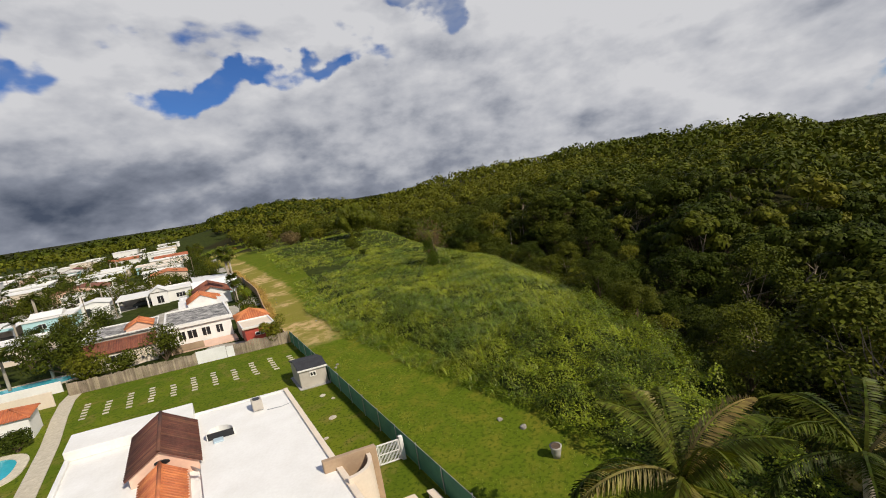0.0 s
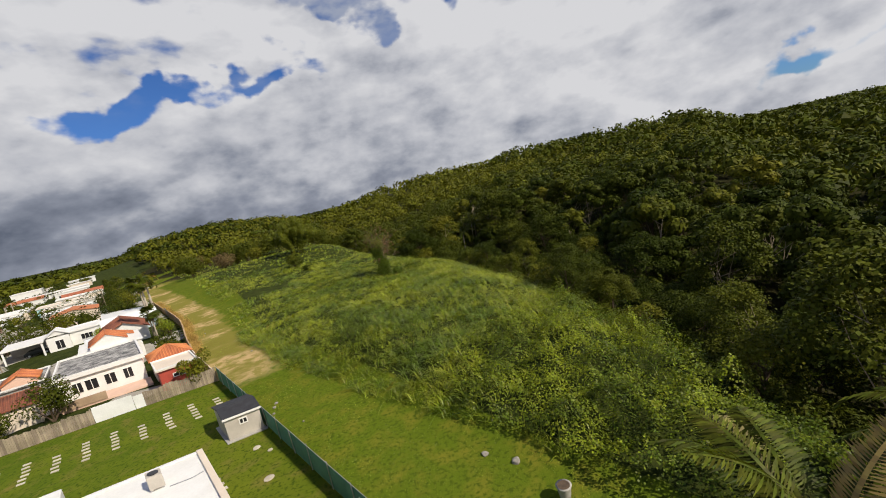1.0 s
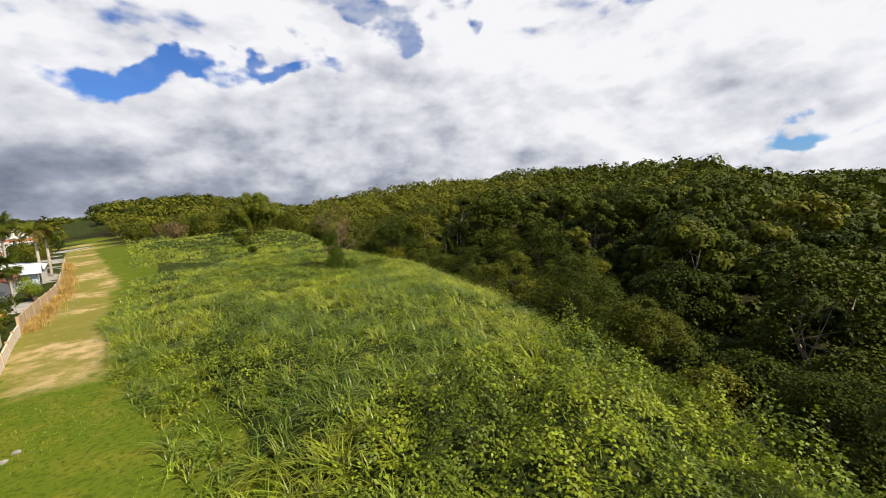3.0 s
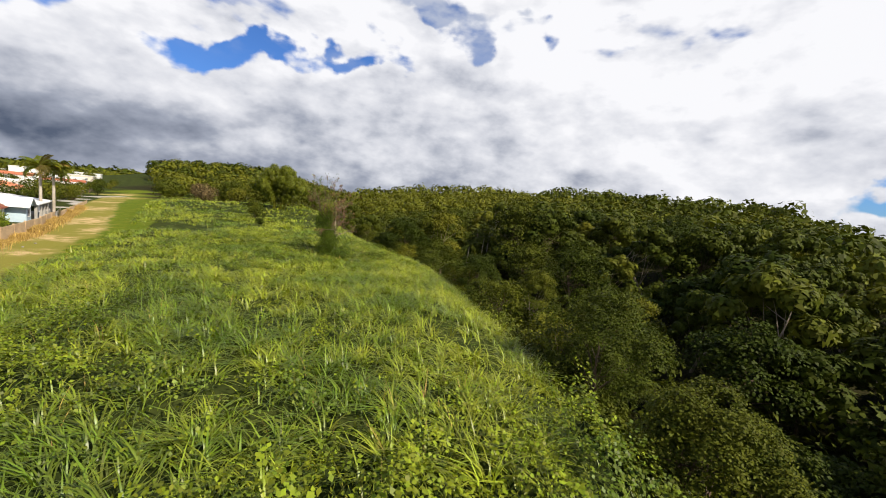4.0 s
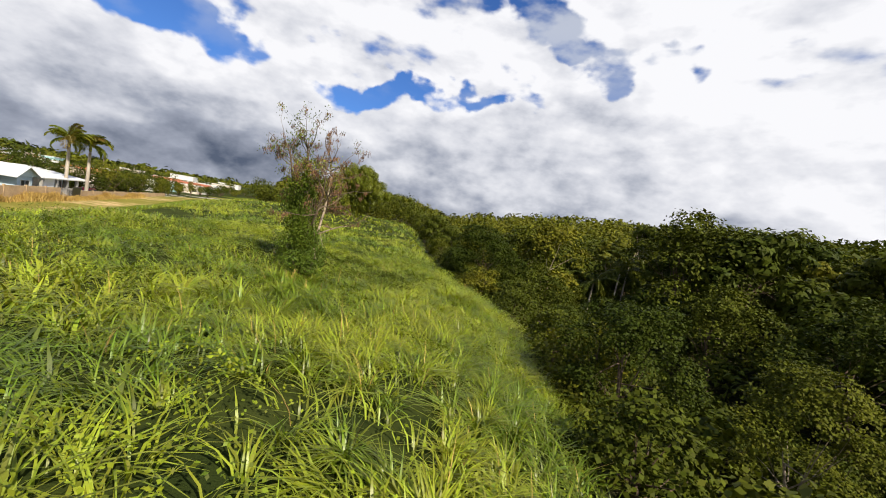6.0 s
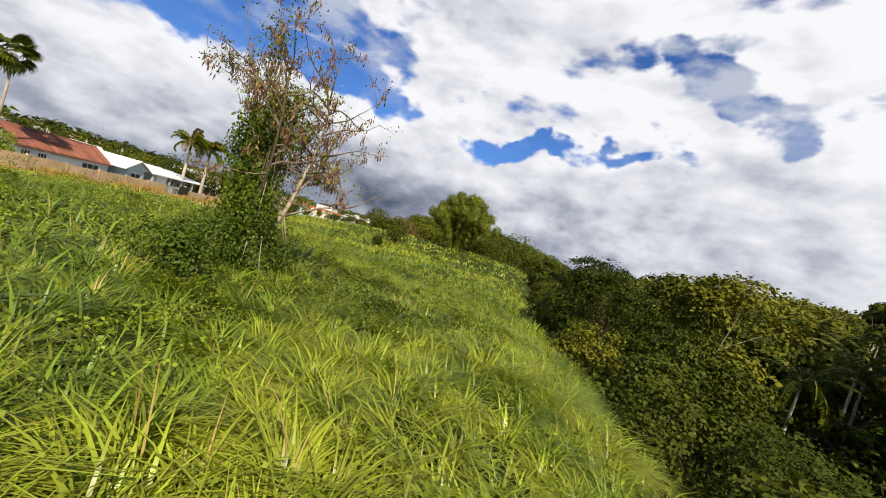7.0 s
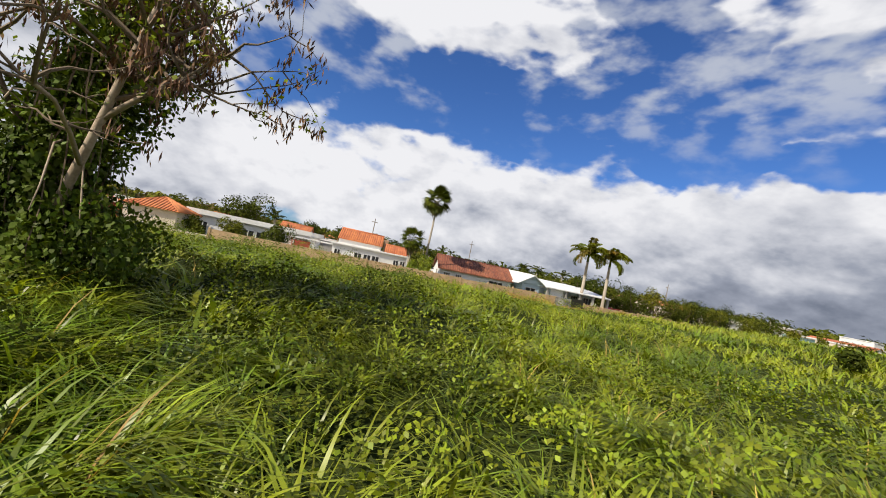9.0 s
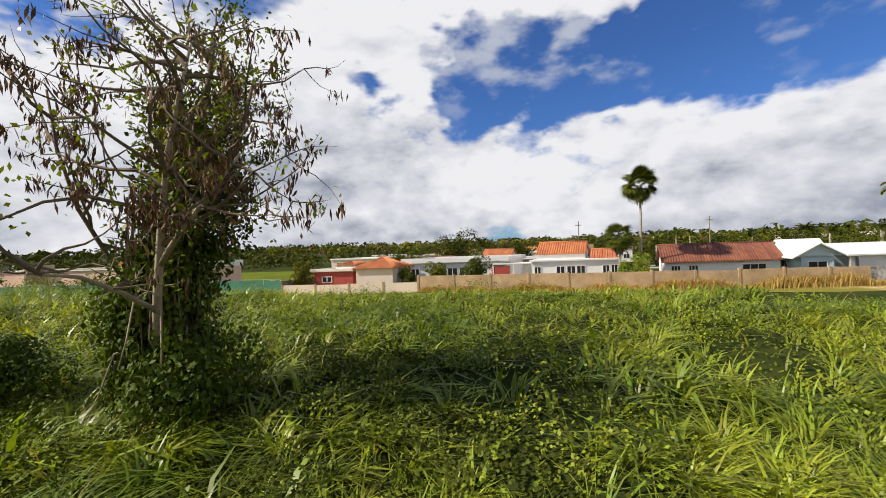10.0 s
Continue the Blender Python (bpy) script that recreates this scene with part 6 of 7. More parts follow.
def village():
    # small red house with an orange hip roof at the corner
    r = lot_thing("house", 37.0, 1.2, "small red-walled outbuilding with a white roof edge", "house", "houses of the village")
    flat_house(r, 0, 4.6, 0, 3.6, 2.6, "red", "cream")
    window(r, "s", 0.0, 1.2, 2.4, 1.3, 1.8)
    window(r, "w", 0.0, 1.0, 2.2, 1.2, 1.9)
    r = lot_thing("pavilion", 42.2, 0.9, "open pavilion with bright orange tiled hip roof", "pavilion")
    lot_part("wall", box(0, 4.2, 0, 4.0, 0, 2.7), "cream", r)
    hip_roof(r, 0, 4.2, 0, 4.0, 2.7, 3.9, "orange")
    # the flat-roofed white house with dark stains on its roof
    r = lot_thing("house", 45.4, 5.6, "white house with stained grey flat roof and terrace", "house", "houses of the village")
    lot_part("wall", box(0, 12.4, 0, 8.4, 0, 3.1), "white", r)
    roof = lot_part("roof", box(-0.1, 12.5, -0.1, 8.5, 3.102, 3.25), "roof_grey", r, "grey flat roof with black stains")
    rim = bmesh.new()
    for a in ((-0.35, 12.75, -0.35, -0.102), (-0.35, 12.75, 8.502, 8.75), (-0.35, -0.102, -0.102, 8.502), (12.502, 12.75, -0.102, 8.502)):
        box(*a, 2.95, 3.5, bm=rim)
    lot_part("parapet", rim, "white", roof)
    for a, b in ((1.2, 2.2), (2.9, 4.1), (4.7, 6.0), (6.2, 7.2)):
        window(r, "s", 0.0, a, b, 0.9, 2.3)
    for a, b in ((0.8, 1.8), (5.2, 6.5), (6.7, 8.0), (8.2, 9.4)):
        window(r, "w", 0.0, a, b, 0.7, 2.3)
    lot_part("terrace", box(-3.8, -0.36, -0.2, 8.4, 0, 0.25, 0.02), "pink", r, "pinkish tiled terrace")
    lot_part("low_wall", box(-3.9, -3.7, 4.2, 8.6, 0.25, 1.2, 0.02), "tan", r)
    r = lot_thing("house", 60.6, 5.6, "white house with orange tiled upper roof and low wing", "house", "houses of the village")
    lot_part("wall", box(0, 9.8, 0, 7.6, 0, 2.75), "white", r)
    lot_part("roof", box(-0.2, 10.0, -0.25, 7.8, 2.752, 2.95, 0.02), "white", r)
    lot_part("upper_wall", box(0.4, 6.0, 1.6, 6.2, 2.952, 3.6), "white", r)
    gable(r, 0.4, 6.0, 1.6, 6.2, 3.6, 4.9, "s", 0.15, 0.1, "orange", True, "white")
    gable(r, 6.8, 9.6, 0.6, 5.2, 2.95, 3.9, "s", 0.2, 0.1, "orange", True, "white")
    for a, b in ((0.3, 1.1), (2.8, 3.8), (4.0, 5.0), (5.1, 6.1), (8.0, 8.8), (8.95, 9.7)):
        window(r, "w", 0.0, a, b, 0.6, 2.2)
    lot_part("chimney", box(6.3, 6.9, 3.0, 3.6, 2.952, 4.6, 0.02), "tan", r)
    r = lot_thing("carport", 55.8, 6.2, "low white carport with red side wall", "carport")
    lot_part("roof", box(0, 5.6, -0.4, 1.0, 2.5, 2.68, 0.02), "white", r)
    lot_part("side_wall", box(0.1, 2.2, -0.3, -0.1, 0, 2.3), "red", r)
    for s in (0.2, 2.6, 5.2):
        lot_part("post", box(s, s + 0.15, -0.35, -0.2, 0, 2.5), "white", r)
    # brown and orange roofs further in
    r = lot_thing("house", 41.6, 15.6, "low house with rusty brown tiled roof under a tree", "house", "houses of the village")
    lot_part("wall", box(0, 5.4, 0, 8.0, 0, 2.5), "cream", r)
    gable(r, 0, 5.4, 0, 8.0, 2.5, 3.4, "w", 0.3, 0.1, "terracotta", True, "cream")
    window(r, "s", 0.0, 4.0, 6.0, 0.9, 2.0, bars=2)
    r = lot_thing("house", 51.0, 15.8, "grey flat-roofed house with a raised orange roof", "house", "houses of the village")
    flat_house(r, 0, 8.5, 0, 9.5, 2.8, "concrete", "roof_grey")
    lot_part("upper_wall", box(0.5, 4.5, 0.4, 4.0, 2.804, 3.3), "pink", r)
    gable(r, 0.5, 4.5, 0.4, 4.0, 3.3, 4.2, "s", 0.2, 0.1, "orange", True, "pink")
    # house with the long red roof
    r = lot_thing("house", 74.8, 5.0, "white house with long reddish-brown tiled roof", "house", "houses of the village")
    lot_part("wall", box(0, 11.6, 0, 6.6, 0, 2.5), "white", r)
    gable(r, 0, 11.6, 0, 6.6, 2.5, 4.1, "s", 0.4, 0.12, "terracotta", True, "white")
    for a, b in ((0.6, 1.6), (2.4, 3.4), (7.8, 10.2)):
        window(r, "w", 0.0, a, b, 0.8, 2.0, bars=2)
    window(r, "s", 0.0, 2.0, 3.4, 0.9, 2.2)
    # white metal-roofed house with the carport
    r = lot_thing("house", 86.8, 2.6, "pale blue house, bluish shade painted on its white front gable, with white metal gable roof and verandah", "house", "houses of the village")
    lot_part("wall", box(0.6, 16.5, 3.2, 8.6, 0, 2.7), "blue", r)
    lot_part("wall", box(0.6, 3.6, 0.2, 3.196, 0, 2.7), "blue", r)
    # the blue on the gable end paints bluish shade over white
    gable(r, 0, 4.4, 0, 8.8, 2.7, 3.9, "w", 0.4, 0.1, "zinc", False, "blue")
    bm = bmesh.new()
    for a, b, za, zb in ((4.5, 17.6, 2.65, 2.65),):
        lo = [bm.verts.new(c) for c in ((a, -0.6, 2.65), (b, -0.6, 2.65), (b, 8.8, 3.65), (a, 8.8, 3.65))]
        hi = [bm.verts.new((c[0], c[1], c[2] + 0.14)) for c in ((a, -0.6, 2.65), (b, -0.6, 2.65), (b, 8.8, 3.65), (a, 8.8, 3.65))]
        bm.faces.new(hi), bm.faces.new(lo[::-1])
        for i in range(4):
            bm.faces.new((lo[i], lo[(i + 1) % 4], hi[(i + 1) % 4], hi[i]))
    bmesh.ops.recalc_face_normals(bm, faces=bm.faces[:])
    lot_part("verandah_roof", bm, "zinc", r, "white metal verandah roof")
    for s in (4.8, 8.3, 11.0, 13.8, 17.0):
        lot_part("pillar", box(s, s + 0.4, -0.4, 0.0, 0, 2.65, 0.02), "concrete", r)
    lot_part("white_panel", box(5.6, 8.0, -0.2, -0.1, 1.3, 2.6), "white", r)
    lot_part("dado_wall", box(11.4, 17.4, -0.3, -0.1, 0, 1.1), "concrete", r)
    lot_part("metal_gate", box(5.3, 8.2, -2.6, -2.5, 0, 1.7), "roof_grey", r, "grey sheet-metal gate")
    lot_part("metal_gate", box(8.3, 10.9, -2.6, -2.5, 0, 1.9), "dark", r, "dark gate")
    window(r, "w", 3.2, 8.8, 10.6, 0.9, 2.2, "white", bars=1)
    window(r, "w", 3.2, 11.6, 13.4, 0.9, 2.2, bars=2)
    window(r, "w", 3.2, 14.4, 16.2, 0.9, 2.2, bars=2)
    window(r, "w", 0.2, 1.2, 3.0, 0.9, 2.2, bars=1)
    window(r, "s", 0.6, 3.6, 5.0, 0.9, 2.2, bars=1)
    # white gabled house behind
    r = lot_thing("house", 92.0, 12.0, "white house with front gable and dark carport", "house", "houses of the village")
    flat_house(r, 0, 8, 0, 6.5, 3.0, "white", "white")
    lot_part("porch_wall", box(-1.2, 0.0 - 0.26, 5.0, 8.6, 0, 2.9), "white", r)
    gable(r, -1.2, 4.0, 5.0, 8.6, 3.2, 4.3, "s", 0.25, 0.1, "white", False, "white")
    window(r, "s", 0.0, 1.4, 3.4, 0.8, 2.0, bars=2)
    window(r, "s", -1.2, 6.0, 7.4, 0.3, 2.2, bars=1)
    lot_part("carport_roof", box(-2.6, 7.6, 8.9, 15.4, 2.7, 2.95, 0.02), "white", r)
    lot_part("carport_wall", box(6.6, 7.4, 8.9, 15.2, 0, 2.7), "concrete", r)
    for w in (9.1, 14.9):
        lot_part("post", box(-2.4, -2.1, w, w + 0.3, 0, 2.7), "white", r)
    r = lot_thing("garage", 93.0, 29.0, "white garage with a shallow gable roof", "garage")
    lot_part("wall", box(0, 6, 0, 6.0, 0, 2.9), "white", r)
    gable(r, 0, 6, 0, 6.0, 2.9, 3.6, "s", 0.3, 0.12, "white", False, "white")
    window(r, "s", 0.0, 3.8, 5.0, 0.0, 2.2, bars=0)
    # long aqua house
    r = lot_thing("house", 84.0, 34.5, "long low aqua-painted house with white flat roof", "house", "houses of the village")
    flat_house(r, 0, 8, 0, 9.0, 3.0, "teal", "white")
    window(r, "s", 0.0, 1.0, 2.8, 0.9, 2.1, bars=2)
    window(r, "s", 0.0, 5.0, 6.4, 0.9, 2.1, bars=1)
    lot_part("carport_roof", box(-3.0, 6.5, 9.3, 17.5, 2.8, 3.05, 0.02), "white", r)
    lot_part("carport_fascia", box(-3.2, -3.004, 9.3, 17.5, 2.5, 3.05, 0.02), "teal", r)
    lot_part("carport_wall", box(5.4, 6.2, 9.3, 17.3, 0, 2.8), "cream", r)
    for w in (9.5, 17.0):
        lot_part("post", box(-2.9, -2.5, w, w + 0.4, 0, 2.8), "white", r)
    gable(r, 2.0, 7.0, 2.5, 8.0, 3.19, 4.0, "w", 0.2, 0.1, "white", False, "white")
    # side house by the pool
    r = lot_thing("house", 58.0, 33.0, "low cream house with white flat roof", "house", "houses of the village")
    flat_house(r, 0, 9, 0, 16.0, 2.8, "cream", "white")
    window(r, "s", 0.0, 3.0, 5.0, 0.9, 2.0, bars=2)
    r = lot_thing("pool_house", 23.0, 25.4, "small grey pool house with salmon tiled hip roof", "pool house")
    lot_part("wall", box(0, 3.2, 0, 5.0, 0, 2.3), "white", r)
    hip_roof(r, 0, 3.2, 0, 5.0, 2.3, 3.0, "orange", 0.25)
    # garden walls by the path
    r = lot_thing("garden_wall", 31.5, 25.4, "pale rendered garden wall behind the pool house", "wall")
    lot_part("wall", box(0, 0.25, 0, 22, 0, 1.8, 0.02), "cream", r)
    r = lot_thing("garden_wall", 36.6, 25.6, "white rendered terrace wall beside the pool", "wall")
    lot_part("wall", box(0, 0.25, 0, 24, 0, 1.4, 0.02), "white", r)
    # concrete path and pools
    bm = bmesh.new()
    pts = [(36, 23.8), (32, 24.4), (27, 24.2), (20, 23.6), (8, 23.2), (-6, 23.0)]
    for (a, b), (c, d) in zip(pts, pts[1:]):
        prism(bm, [(a, b - 0.75), (c, d - 0.75), (c, d + 0.75), (a, b + 0.75)], -0.05, 0.05)
    p = lot_part("path", bm, "stone", None)
    x, y = plot(0, 0)
    p.location = (x, y, 0)
    tagged(p, "pale concrete path along the garden's edge", "path", kind="structure")
    for s, w, a, b, lab in ((17.0, 28.4, 2.6, 3.0, "round-ended turquoise swimming pool with pale coping"), (42.5, 30.0, 1.6, 5.0, "long turquoise swimming pool with pale coping")):
        r = lot_thing("swimming_pool", s, w, lab, "swimming pool", "swimming pools")
        cop, wat = bmesh.new(), bmesh.new()
        n = 28
        ring = [(a * math.copysign(abs(math.cos(2 * math.pi * i / n)) ** 0.7, math.cos(2 * math.pi * i / n)), b * math.copysign(abs(math.sin(2 * math.pi * i / n)) ** 0.7, math.sin(2 * math.pi * i / n))) for i in range(n)]
        for i in range(n):
            (a0, b0), (a1, b1) = ring[i], ring[(i + 1) % n]
            prism(cop, [(a0, b0), (a1, b1), (a1 * 1.28, b1 * 1.28), (a0 * 1.28, b0 * 1.28)], -0.05, 0.10)
        prism(wat, [(c * 0.995, d * 0.995) for c, d in ring], -0.05, 0.04)
        lot_part("coping", cop, "stone", r)
        lot_part("water", wat, "water", r, "clear turquoise water")


def car(s, w, mat, turn, label):
    x, y = plot(s, w)
    root = thing("car", pose(x, y, 0, 0, 0, turn), label, "car", "parked cars")
    bm = bmesh.new()
    prof = [(-2.1, 0.35), (2.1, 0.35), (2.15, 0.75), (1.2, 0.95), (0.55, 1.42), (-1.1, 1.45), (-1.9, 1.0), (-2.15, 0.9)]
    l = [bm.verts.new((a, -0.85, b)) for a, b in prof]
    r = [bm.verts.new((a, 0.85, b)) for a, b in prof]
    bm.faces.new(l), bm.faces.new(r[::-1])
    for i in range(len(prof)):
        bm.faces.new((l[i], r[i], r[(i + 1) % len(prof)], l[(i + 1) % len(prof)]))
    bmesh.ops.recalc_face_normals(bm, faces=bm.faces[:])
    bmesh.ops.bevel(bm, geom=bm.edges[:], offset=0.06, segments=2, affect="EDGES", profile=0.5)
    part("body", bm, M[mat], root, flat=False)
    bm = bmesh.new()
    for y0 in (-0.862, 0.852):
        prof2 = [(-1.6, 1.0), (0.95, 1.0), (0.5, 1.36), (-1.05, 1.38)]
        a = [bm.verts.new((p, y0, q)) for p, q in prof2]
        b = [bm.verts.new((p, y0 + 0.01, q)) for p, q in prof2]
        bm.faces.new(a), bm.faces.new(b[::-1])
    part("side_window", bm, M["dark"], root)
    for a in (-1.35, 1.35):
        for b in (-0.78, 0.78):
            bm = bmesh.new()
            bmesh.ops.create_cone(bm, cap_ends=True, segments=18, radius1=0.33, radius2=0.33, depth=0.2, matrix=Matrix.Translation((a, b, 0.33)) @ pose(0, 0, 0, 90, 0, 0))
            wheel = part("wheel", bm, M["tyre"], root)
            bm = bmesh.new()
            bmesh.ops.create_cone(bm, cap_ends=True, segments=14, radius1=0.19, radius2=0.19, depth=0.22, matrix=Matrix.Translation((a, b, 0.33)) @ pose(0, 0, 0, 90, 0, 0))
            part("rim", bm, M["metal"], wheel)


near_house()
shed()
fence_line()
gate()
garden()
boundary_wall()
village()
for args in ((93.5, 22.5, "car_dark", 30, "dark car parked under a white carport"), (86.0, 14.0, "car_white", 120, "white car parked in front of the gabled house"),
             (87.0, 10.0, "car_blue", 120, "blue car parked beside the white house"), (107.0, 3.6, "car_red", 122, "red car parked behind the boundary wall"),
             (81.0, 52.5, "car_white", 30, "white car parked under the aqua carport")):
    car(*args)


# ---------- village trees, far houses, poles ----------
def village_trees():
    rng = np.random.default_rng(55)
    fixed = [(40.0, 14.6, 3.2, 5.4, "leaf", "dark green round tree in front of the brown roof"), (44.0, 26.0, 5.2, 8.0, "leaf", "large spreading dark green tree behind the rear fence"),
             (38.6, 23.0, 3.4, 3.8, "leaf_light", "low light green tree over the rear fence"), (37.6, 19.0, 2.6, 3.0, "leaf", "low green shrub over the rear fence"),
             (51.0, 2.0, 1.9, 3.6, "leaf_light", "yellow-green shrub behind the boundary wall"), (55.0, 2.4, 2.2, 4.0, "leaf", "dark green shrub behind the boundary wall"), (47.6, 1.8, 1.6, 3.0, "leaf", "dark green shrub behind the boundary wall"),
             (35.6, 1.6, 2.1, 4.2, "leaf_light", "small light green tree at the fence corner"), (72.5, 2.5, 1.6, 4.2, "grass", "yellow-green leafy shrub behind the boundary wall"),
             (70.6, 2.0, 1.4, 3.0, "vine", "yellowish shrub behind the boundary wall"), (85.4, 12.2, 1.2, 3.4, "grass", "slim yellow-green shrub beside the driveway"),
             (20.5, 26.0, 1.7, 2.0, "leaf", "round clipped green shrub beside the pool"), (80.5, 35.0, 2.4, 3.6, "leaf_light", "yellow-green tree beside the aqua house"),
             (77.0, 40.0, 2.2, 3.0, "leaf", "dark green tree beside the aqua house"), (60.0, 30.0, 3.4, 6.5, "leaf", "dark green tree behind the orange-roofed house"),
             (66.0, 26.0, 3.2, 6.2, "leaf", "dark green tree behind the orange-roofed house"), (53.0, 33.0, 3.4, 6.0, "leaf", "dark green tree among the houses")]
    for k, (s, w, r, h, mat, lab) in enumerate(fixed):
        x, y = plot(s, w)
        bush(x, y, r, h, int(900 + 420 * r), 0.17 + 0.05 * r, mat, 300 + k, lab, "tree" if h > 3 else "shrub", "tree" if h > 3 else "shrub", "trees of the village", 9)
    for k in range(15):
        s, w = 108 + 3.4 * k + rng.uniform(-1, 1), rng.uniform(3.5, 9.0)
        x, y = plot(s, w)
        bush(x, y, rng.uniform(2.6, 3.8), rng.uniform(5.0, 7.0), 1300, 0.40, ("leaf", "leaf_light")[k % 3 == 0], 330 + k, "tall dark green hedge tree behind the boundary wall", "tree", "tree", "hedge behind the wall", 14, 0.0, 0.12)
    for k in range(16):
        s, w = 156 + 9 * k + rng.uniform(-3, 3), rng.uniform(2.5, 9.0)
        x, y = plot(s, w)
        bush(x, y, rng.uniform(2.2, 3.6), rng.uniform(3.5, 6.0), 420, 0.55, ("leaf", "leaf_light")[k % 2], 450 + k, "green tree beside the far end of the track", "tree", "tree", "trees along the track", 7)
    for k in range(9):
        s, w = 172 + 11 * k + rng.uniform(-4, 4), rng.uniform(-40, -22)
        x, y = plot(s, w)
        bush(x, y, rng.uniform(2.6, 4.4), rng.uniform(4.5, 8.0), 520, 0.6, ("leaf", "leaf_light", "brown_leaf")[k % 3], 480 + k, "tree at the far end of the field", "tree", "tree", "trees at the end of the field", 8)
    for k in range(11):
        x, y = plot(105.5 + rng.uniform(-2, 2.5), 9.5 + 4.8 * k)
        bush(x, y, rng.uniform(2.8, 3.8), rng.uniform(5.5, 7.5), 900, 0.42, ("leaf", "leaf", "leaf_light")[k % 3], 520 + k, "dark green garden tree behind the white houses", "tree", "tree", "trees of the village", 10, 0.0, 0.2)
    shapes = []
    for k in range(6):
        r = rng.uniform(3.0, 4.8)
        shapes.append(bush(-400 - 20 * k, -400, r, r * rng.uniform(1.4, 2.0), 480, 0.6, ("leaf", "leaf_light", "leaf")[k % 3], 360 + k, "green garden tree among the village houses", "tree", "tree", "trees of the village", 8))
    made = 0
    while made < 84:
        s, w = rng.uniform(62, 330), rng.uniform(11, 190)
        if 80 < s < 108 and w < 56 or s < 100 and w < 30:
            continue
        if made % 3 == 0:
            s, w = rng.uniform(45, 130), rng.uniform(58, 110)
        x, y = plot(s, w)
        copy_thing(shapes[made % 6], pose(x, y, float(ground_z(x, y)) - 0.1, 0, 0, rng.uniform(0, 360)))
        made += 1
    for ob in shapes:
        x, y = plot(rng.uniform(110, 140), rng.uniform(40, 90))
        ob.matrix_world = pose(x, y, float(ground_z(x, y)) - 0.1)
    for k in range(26):
        s, w = rng.uniform(70, 230), rng.uniform(28, 120)
        if 80 < s < 102 and w < 58:
            continue
        x, y = plot(s, w)
        feather_palm(x, y, rng.uniform(4, 7.5), 0.16, SMALL, 400 + k, "coconut palm among the village houses", 12, False)
    for s, w, h in ((44.0, 28.0, 5.5), (43.0, 32.5, 4.5), (46.0, 34.5, 5.0)):
        x, y = plot(s, w)
        feather_palm(x, y, h, 0.15, SMALL, int(s * 10), "slender palm beside the long pool", 13, False, (0.4, -0.3))


def far_house(s, w, a, b, z, roof, wall, seed):
    rng = np.random.default_rng(seed)
    x, y = plot(s, w)
    root = thing("house", pose(x, y, float(ground_z(x, y)) - 0.1), {"white": "white flat-roofed village house among trees", "orange": "white village house with orange tiled roof", "roof_grey": "village house with grey flat roof", "cream": "cream village house with flat roof", "terracotta": "white village house with brown tiled roof"}[roof], "house", "houses of the village")
    if roof in ("orange", "terracotta"):
        lot_part("wall", box(0, a, 0, b, 0, z), wall, root)
        gable(root, 0, a, 0, b, z, z + 1.2, ("s", "w")[seed % 2], 0.3, 0.1, roof, False, wall)
    else:
        flat_house(root, 0, a, 0, b, z, wall, roof)
    for k in range(2):
        c = rng.uniform(0.6, b / 2) + k * b / 2 - 0.4
        window(root, "s", 0.0, c, c + 1.5, 0.9, 2.1)
        c = rng.uniform(0.6, a / 2) + k * a / 2 - 0.4
        window(root, "w", 0.0, c, c + 1.5, 0.9, 2.1)


def far_houses():
    rng = np.random.default_rng(66)
    k = 0
    for row, w0 in enumerate((12, 34, 60, 84, 110, 138, 166)):
        for col in range(12):
            s = 112 + 19 * col + rng.uniform(-3, 3) + 4 * row
            if rng.random() < 0.10 or (row == 0 and col == 0):
                continue
            far_house(s, w0 + rng.uniform(-3, 3), rng.uniform(9, 13), rng.uniform(10, 16), rng.uniform(2.9, 3.5) + (2.6 if rng.random() < 0.12 else 0), rng.choice(["white", "white", "white", "cream", "roof_grey", "orange", "terracotta"], p=[0.25, 0.2, 0.15, 0.15, 0.05, 0.12, 0.08]), rng.choice(["white", "cream", "teal", "pink"], p=[0.6, 0.2, 0.1, 0.1]), 500 + k)
            k += 1
    for s, w in ((62, 62), (60, 84), (44, 64), (40, 90), (20, 52), (16, 78), (0, 56), (-6, 84), (66, 108), (30, 112)):
        far_house(s, w, rng.uniform(9, 13), rng.uniform(10, 15), rng.uniform(2.9, 3.4), rng.choice(["white", "orange", "terracotta", "cream"]), rng.choice(["white", "cream"]), 700 + k)
        k += 1


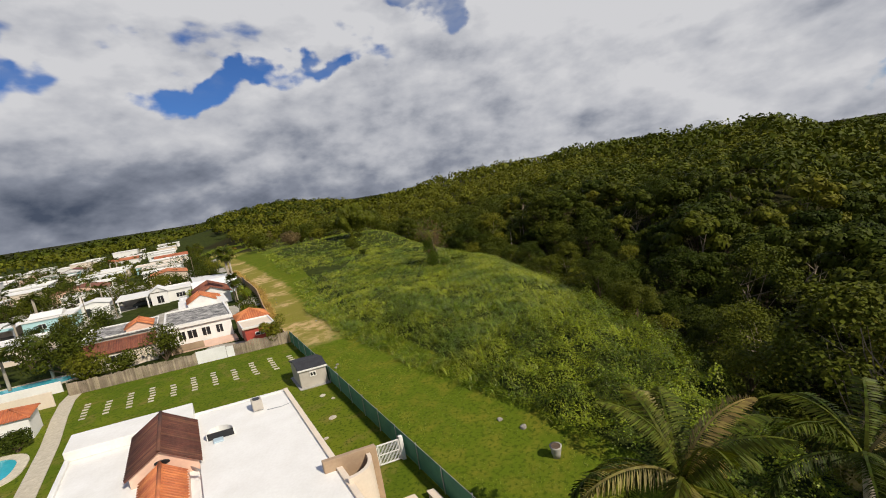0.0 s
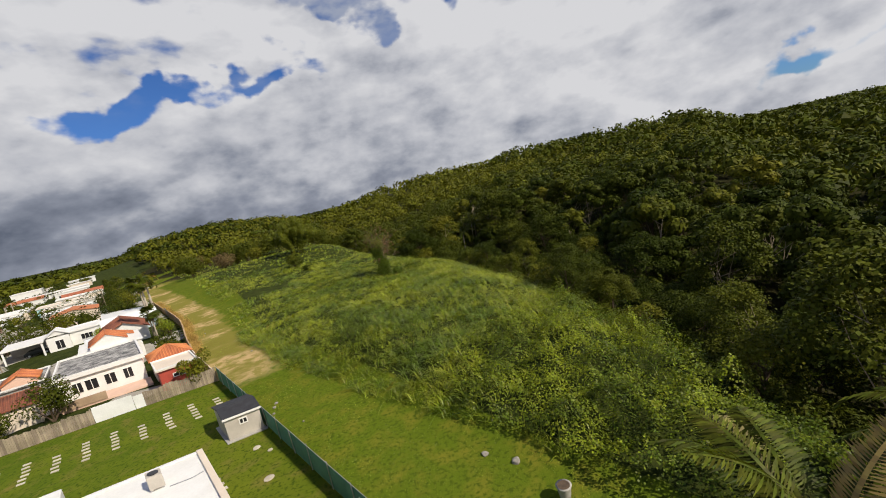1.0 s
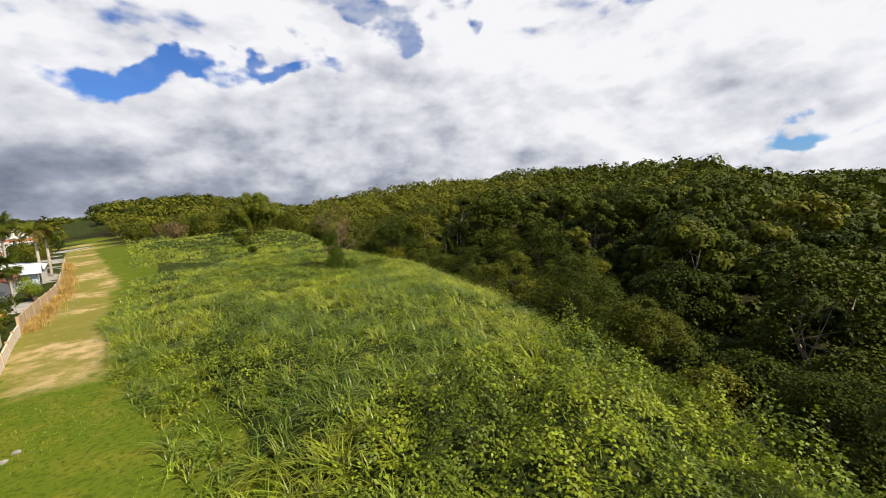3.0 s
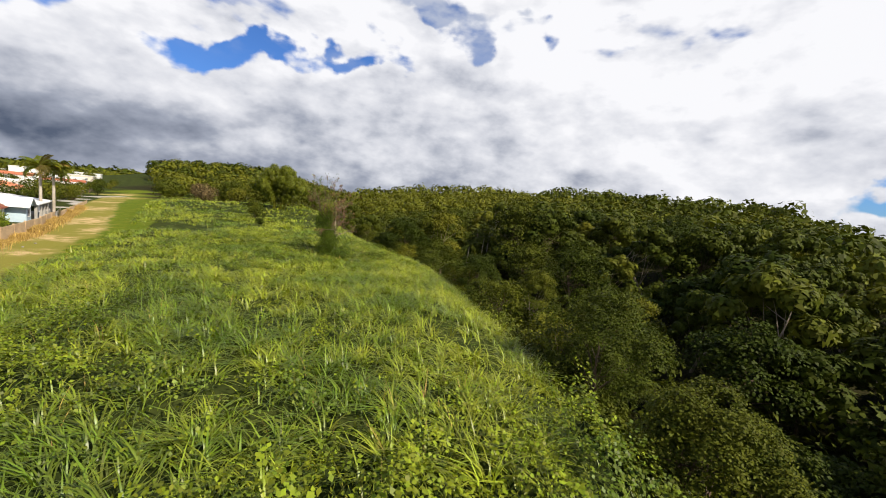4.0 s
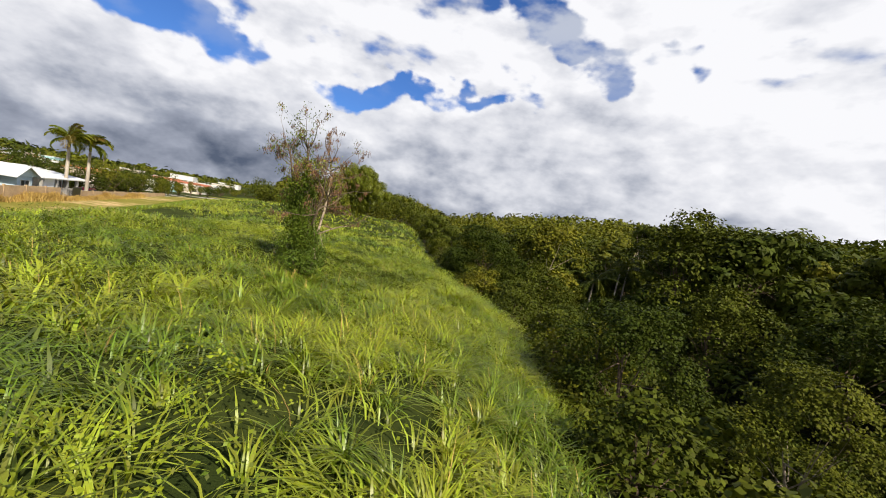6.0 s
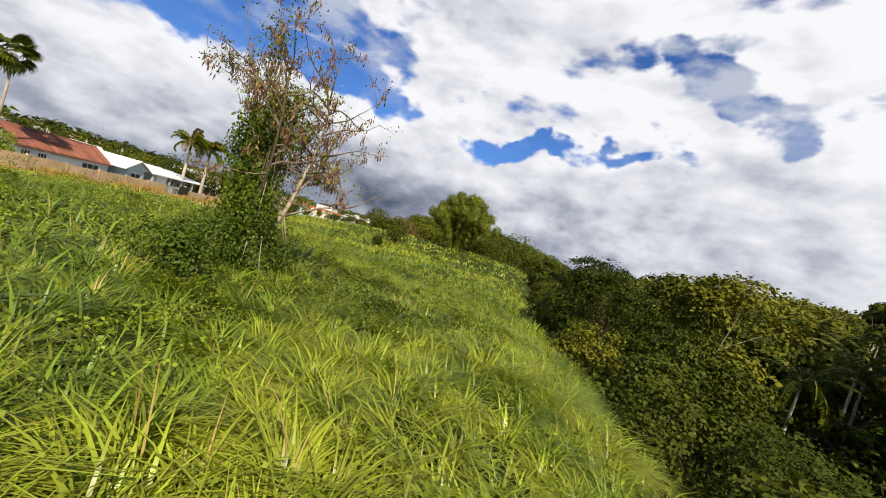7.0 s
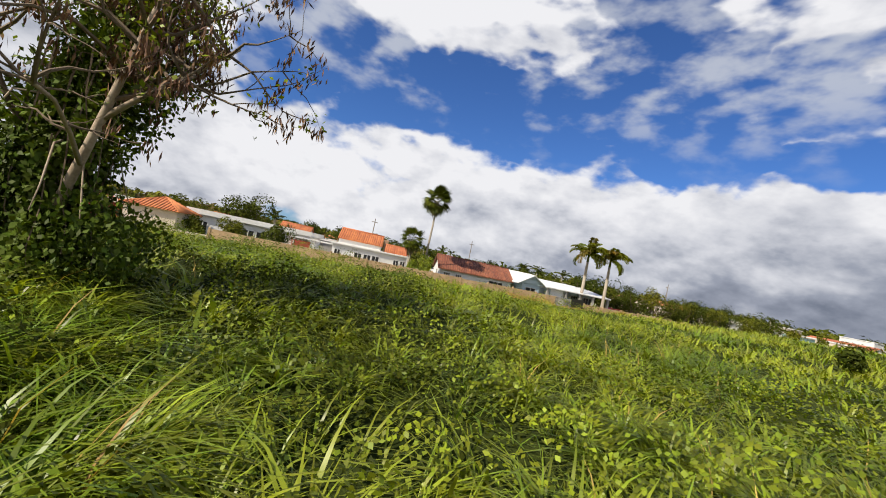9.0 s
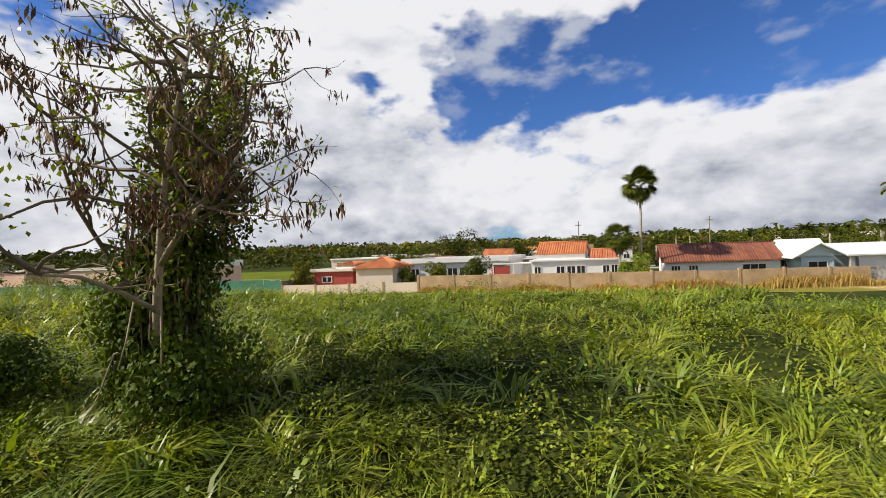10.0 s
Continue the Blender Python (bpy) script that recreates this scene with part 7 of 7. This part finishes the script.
def poles():
    for s, w, h in ((84.0, 27.0, 8.5), (64.0, 27.5, 8.5), (126.0, 10.0, 8.0)):
        root = lot_thing("utility_pole", s, w, "grey wooden utility pole with a crossarm", "utility pole", "utility poles")
        bm = bmesh.new()
        tube(bm, [(0, 0, 0), (0, 0, h)], [0.10, 0.07], 8)
        lot_part("pole", bm, "bark", root)
        lot_part("crossarm", box(-0.55, 0.55, -0.04, 0.04, h - 0.7, h - 0.6), "bark", root)


def track_bits():
    """Loose stones, a drum and debris along the strip."""
    rng = np.random.default_rng(91)
    for k in range(8):
        s, w = rng.uniform(0, 70), rng.uniform(-6.5, -1.0)
        x, y = CORNER + ALONG * s + ACROSS * w
        bm = bmesh.new()
        bmesh.ops.create_icosphere(bm, subdivisions=2, radius=rng.uniform(0.08, 0.18))
        for v in bm.verts:
            v.co *= 1 + 0.35 * noise.noise(v.co * 4 + Vector((k, 2 * k, 0)))
            v.co.z *= 0.6
        tagged(part("stone", bm, M["rock"]), "loose grey stone lying on the mown strip", "stone", "loose stones").location = (x, y, float(ground_z(x, y)) + 0.04)
    for x, y, r, lab in ((3.4, 26.2, 0.26, "pale boulder at the edge of the creepers"), (1.9, 27.6, 0.2, "small boulder at the edge of the creepers")):
        bm = bmesh.new()
        bmesh.ops.create_icosphere(bm, subdivisions=3, radius=r)
        for v in bm.verts:
            v.co *= 1 + 0.5 * noise.noise(v.co * 4 + Vector((x, y, 0)))
            v.co.z *= 0.55
        tagged(part("boulder", bm, M["rock"], flat=False), lab, "boulder", "boulders").location = (x, y, float(ground_z(x, y)) + 0.06)
    root = thing("pot", pose(4.8, 22.8, float(ground_z(4.8, 22.8))), "old pale concrete pot standing on the grass", "pot")
    bm = bmesh.new()
    tube(bm, [(0, 0, 0), (0, 0, 0.35), (0, 0, 0.7), (0, 0, 0.78)], [0.24, 0.30, 0.36, 0.40], 14)
    part("body", bm, M["concrete"], root, flat=False)
    bm = bmesh.new()
    tube(bm, [(0, 0, 0.781), (0, 0, 0.79)], [0.31, 0.31], 14)
    part("soil", bm, M["bark_dark"], root)


village_trees()
far_houses()
poles()
track_bits()
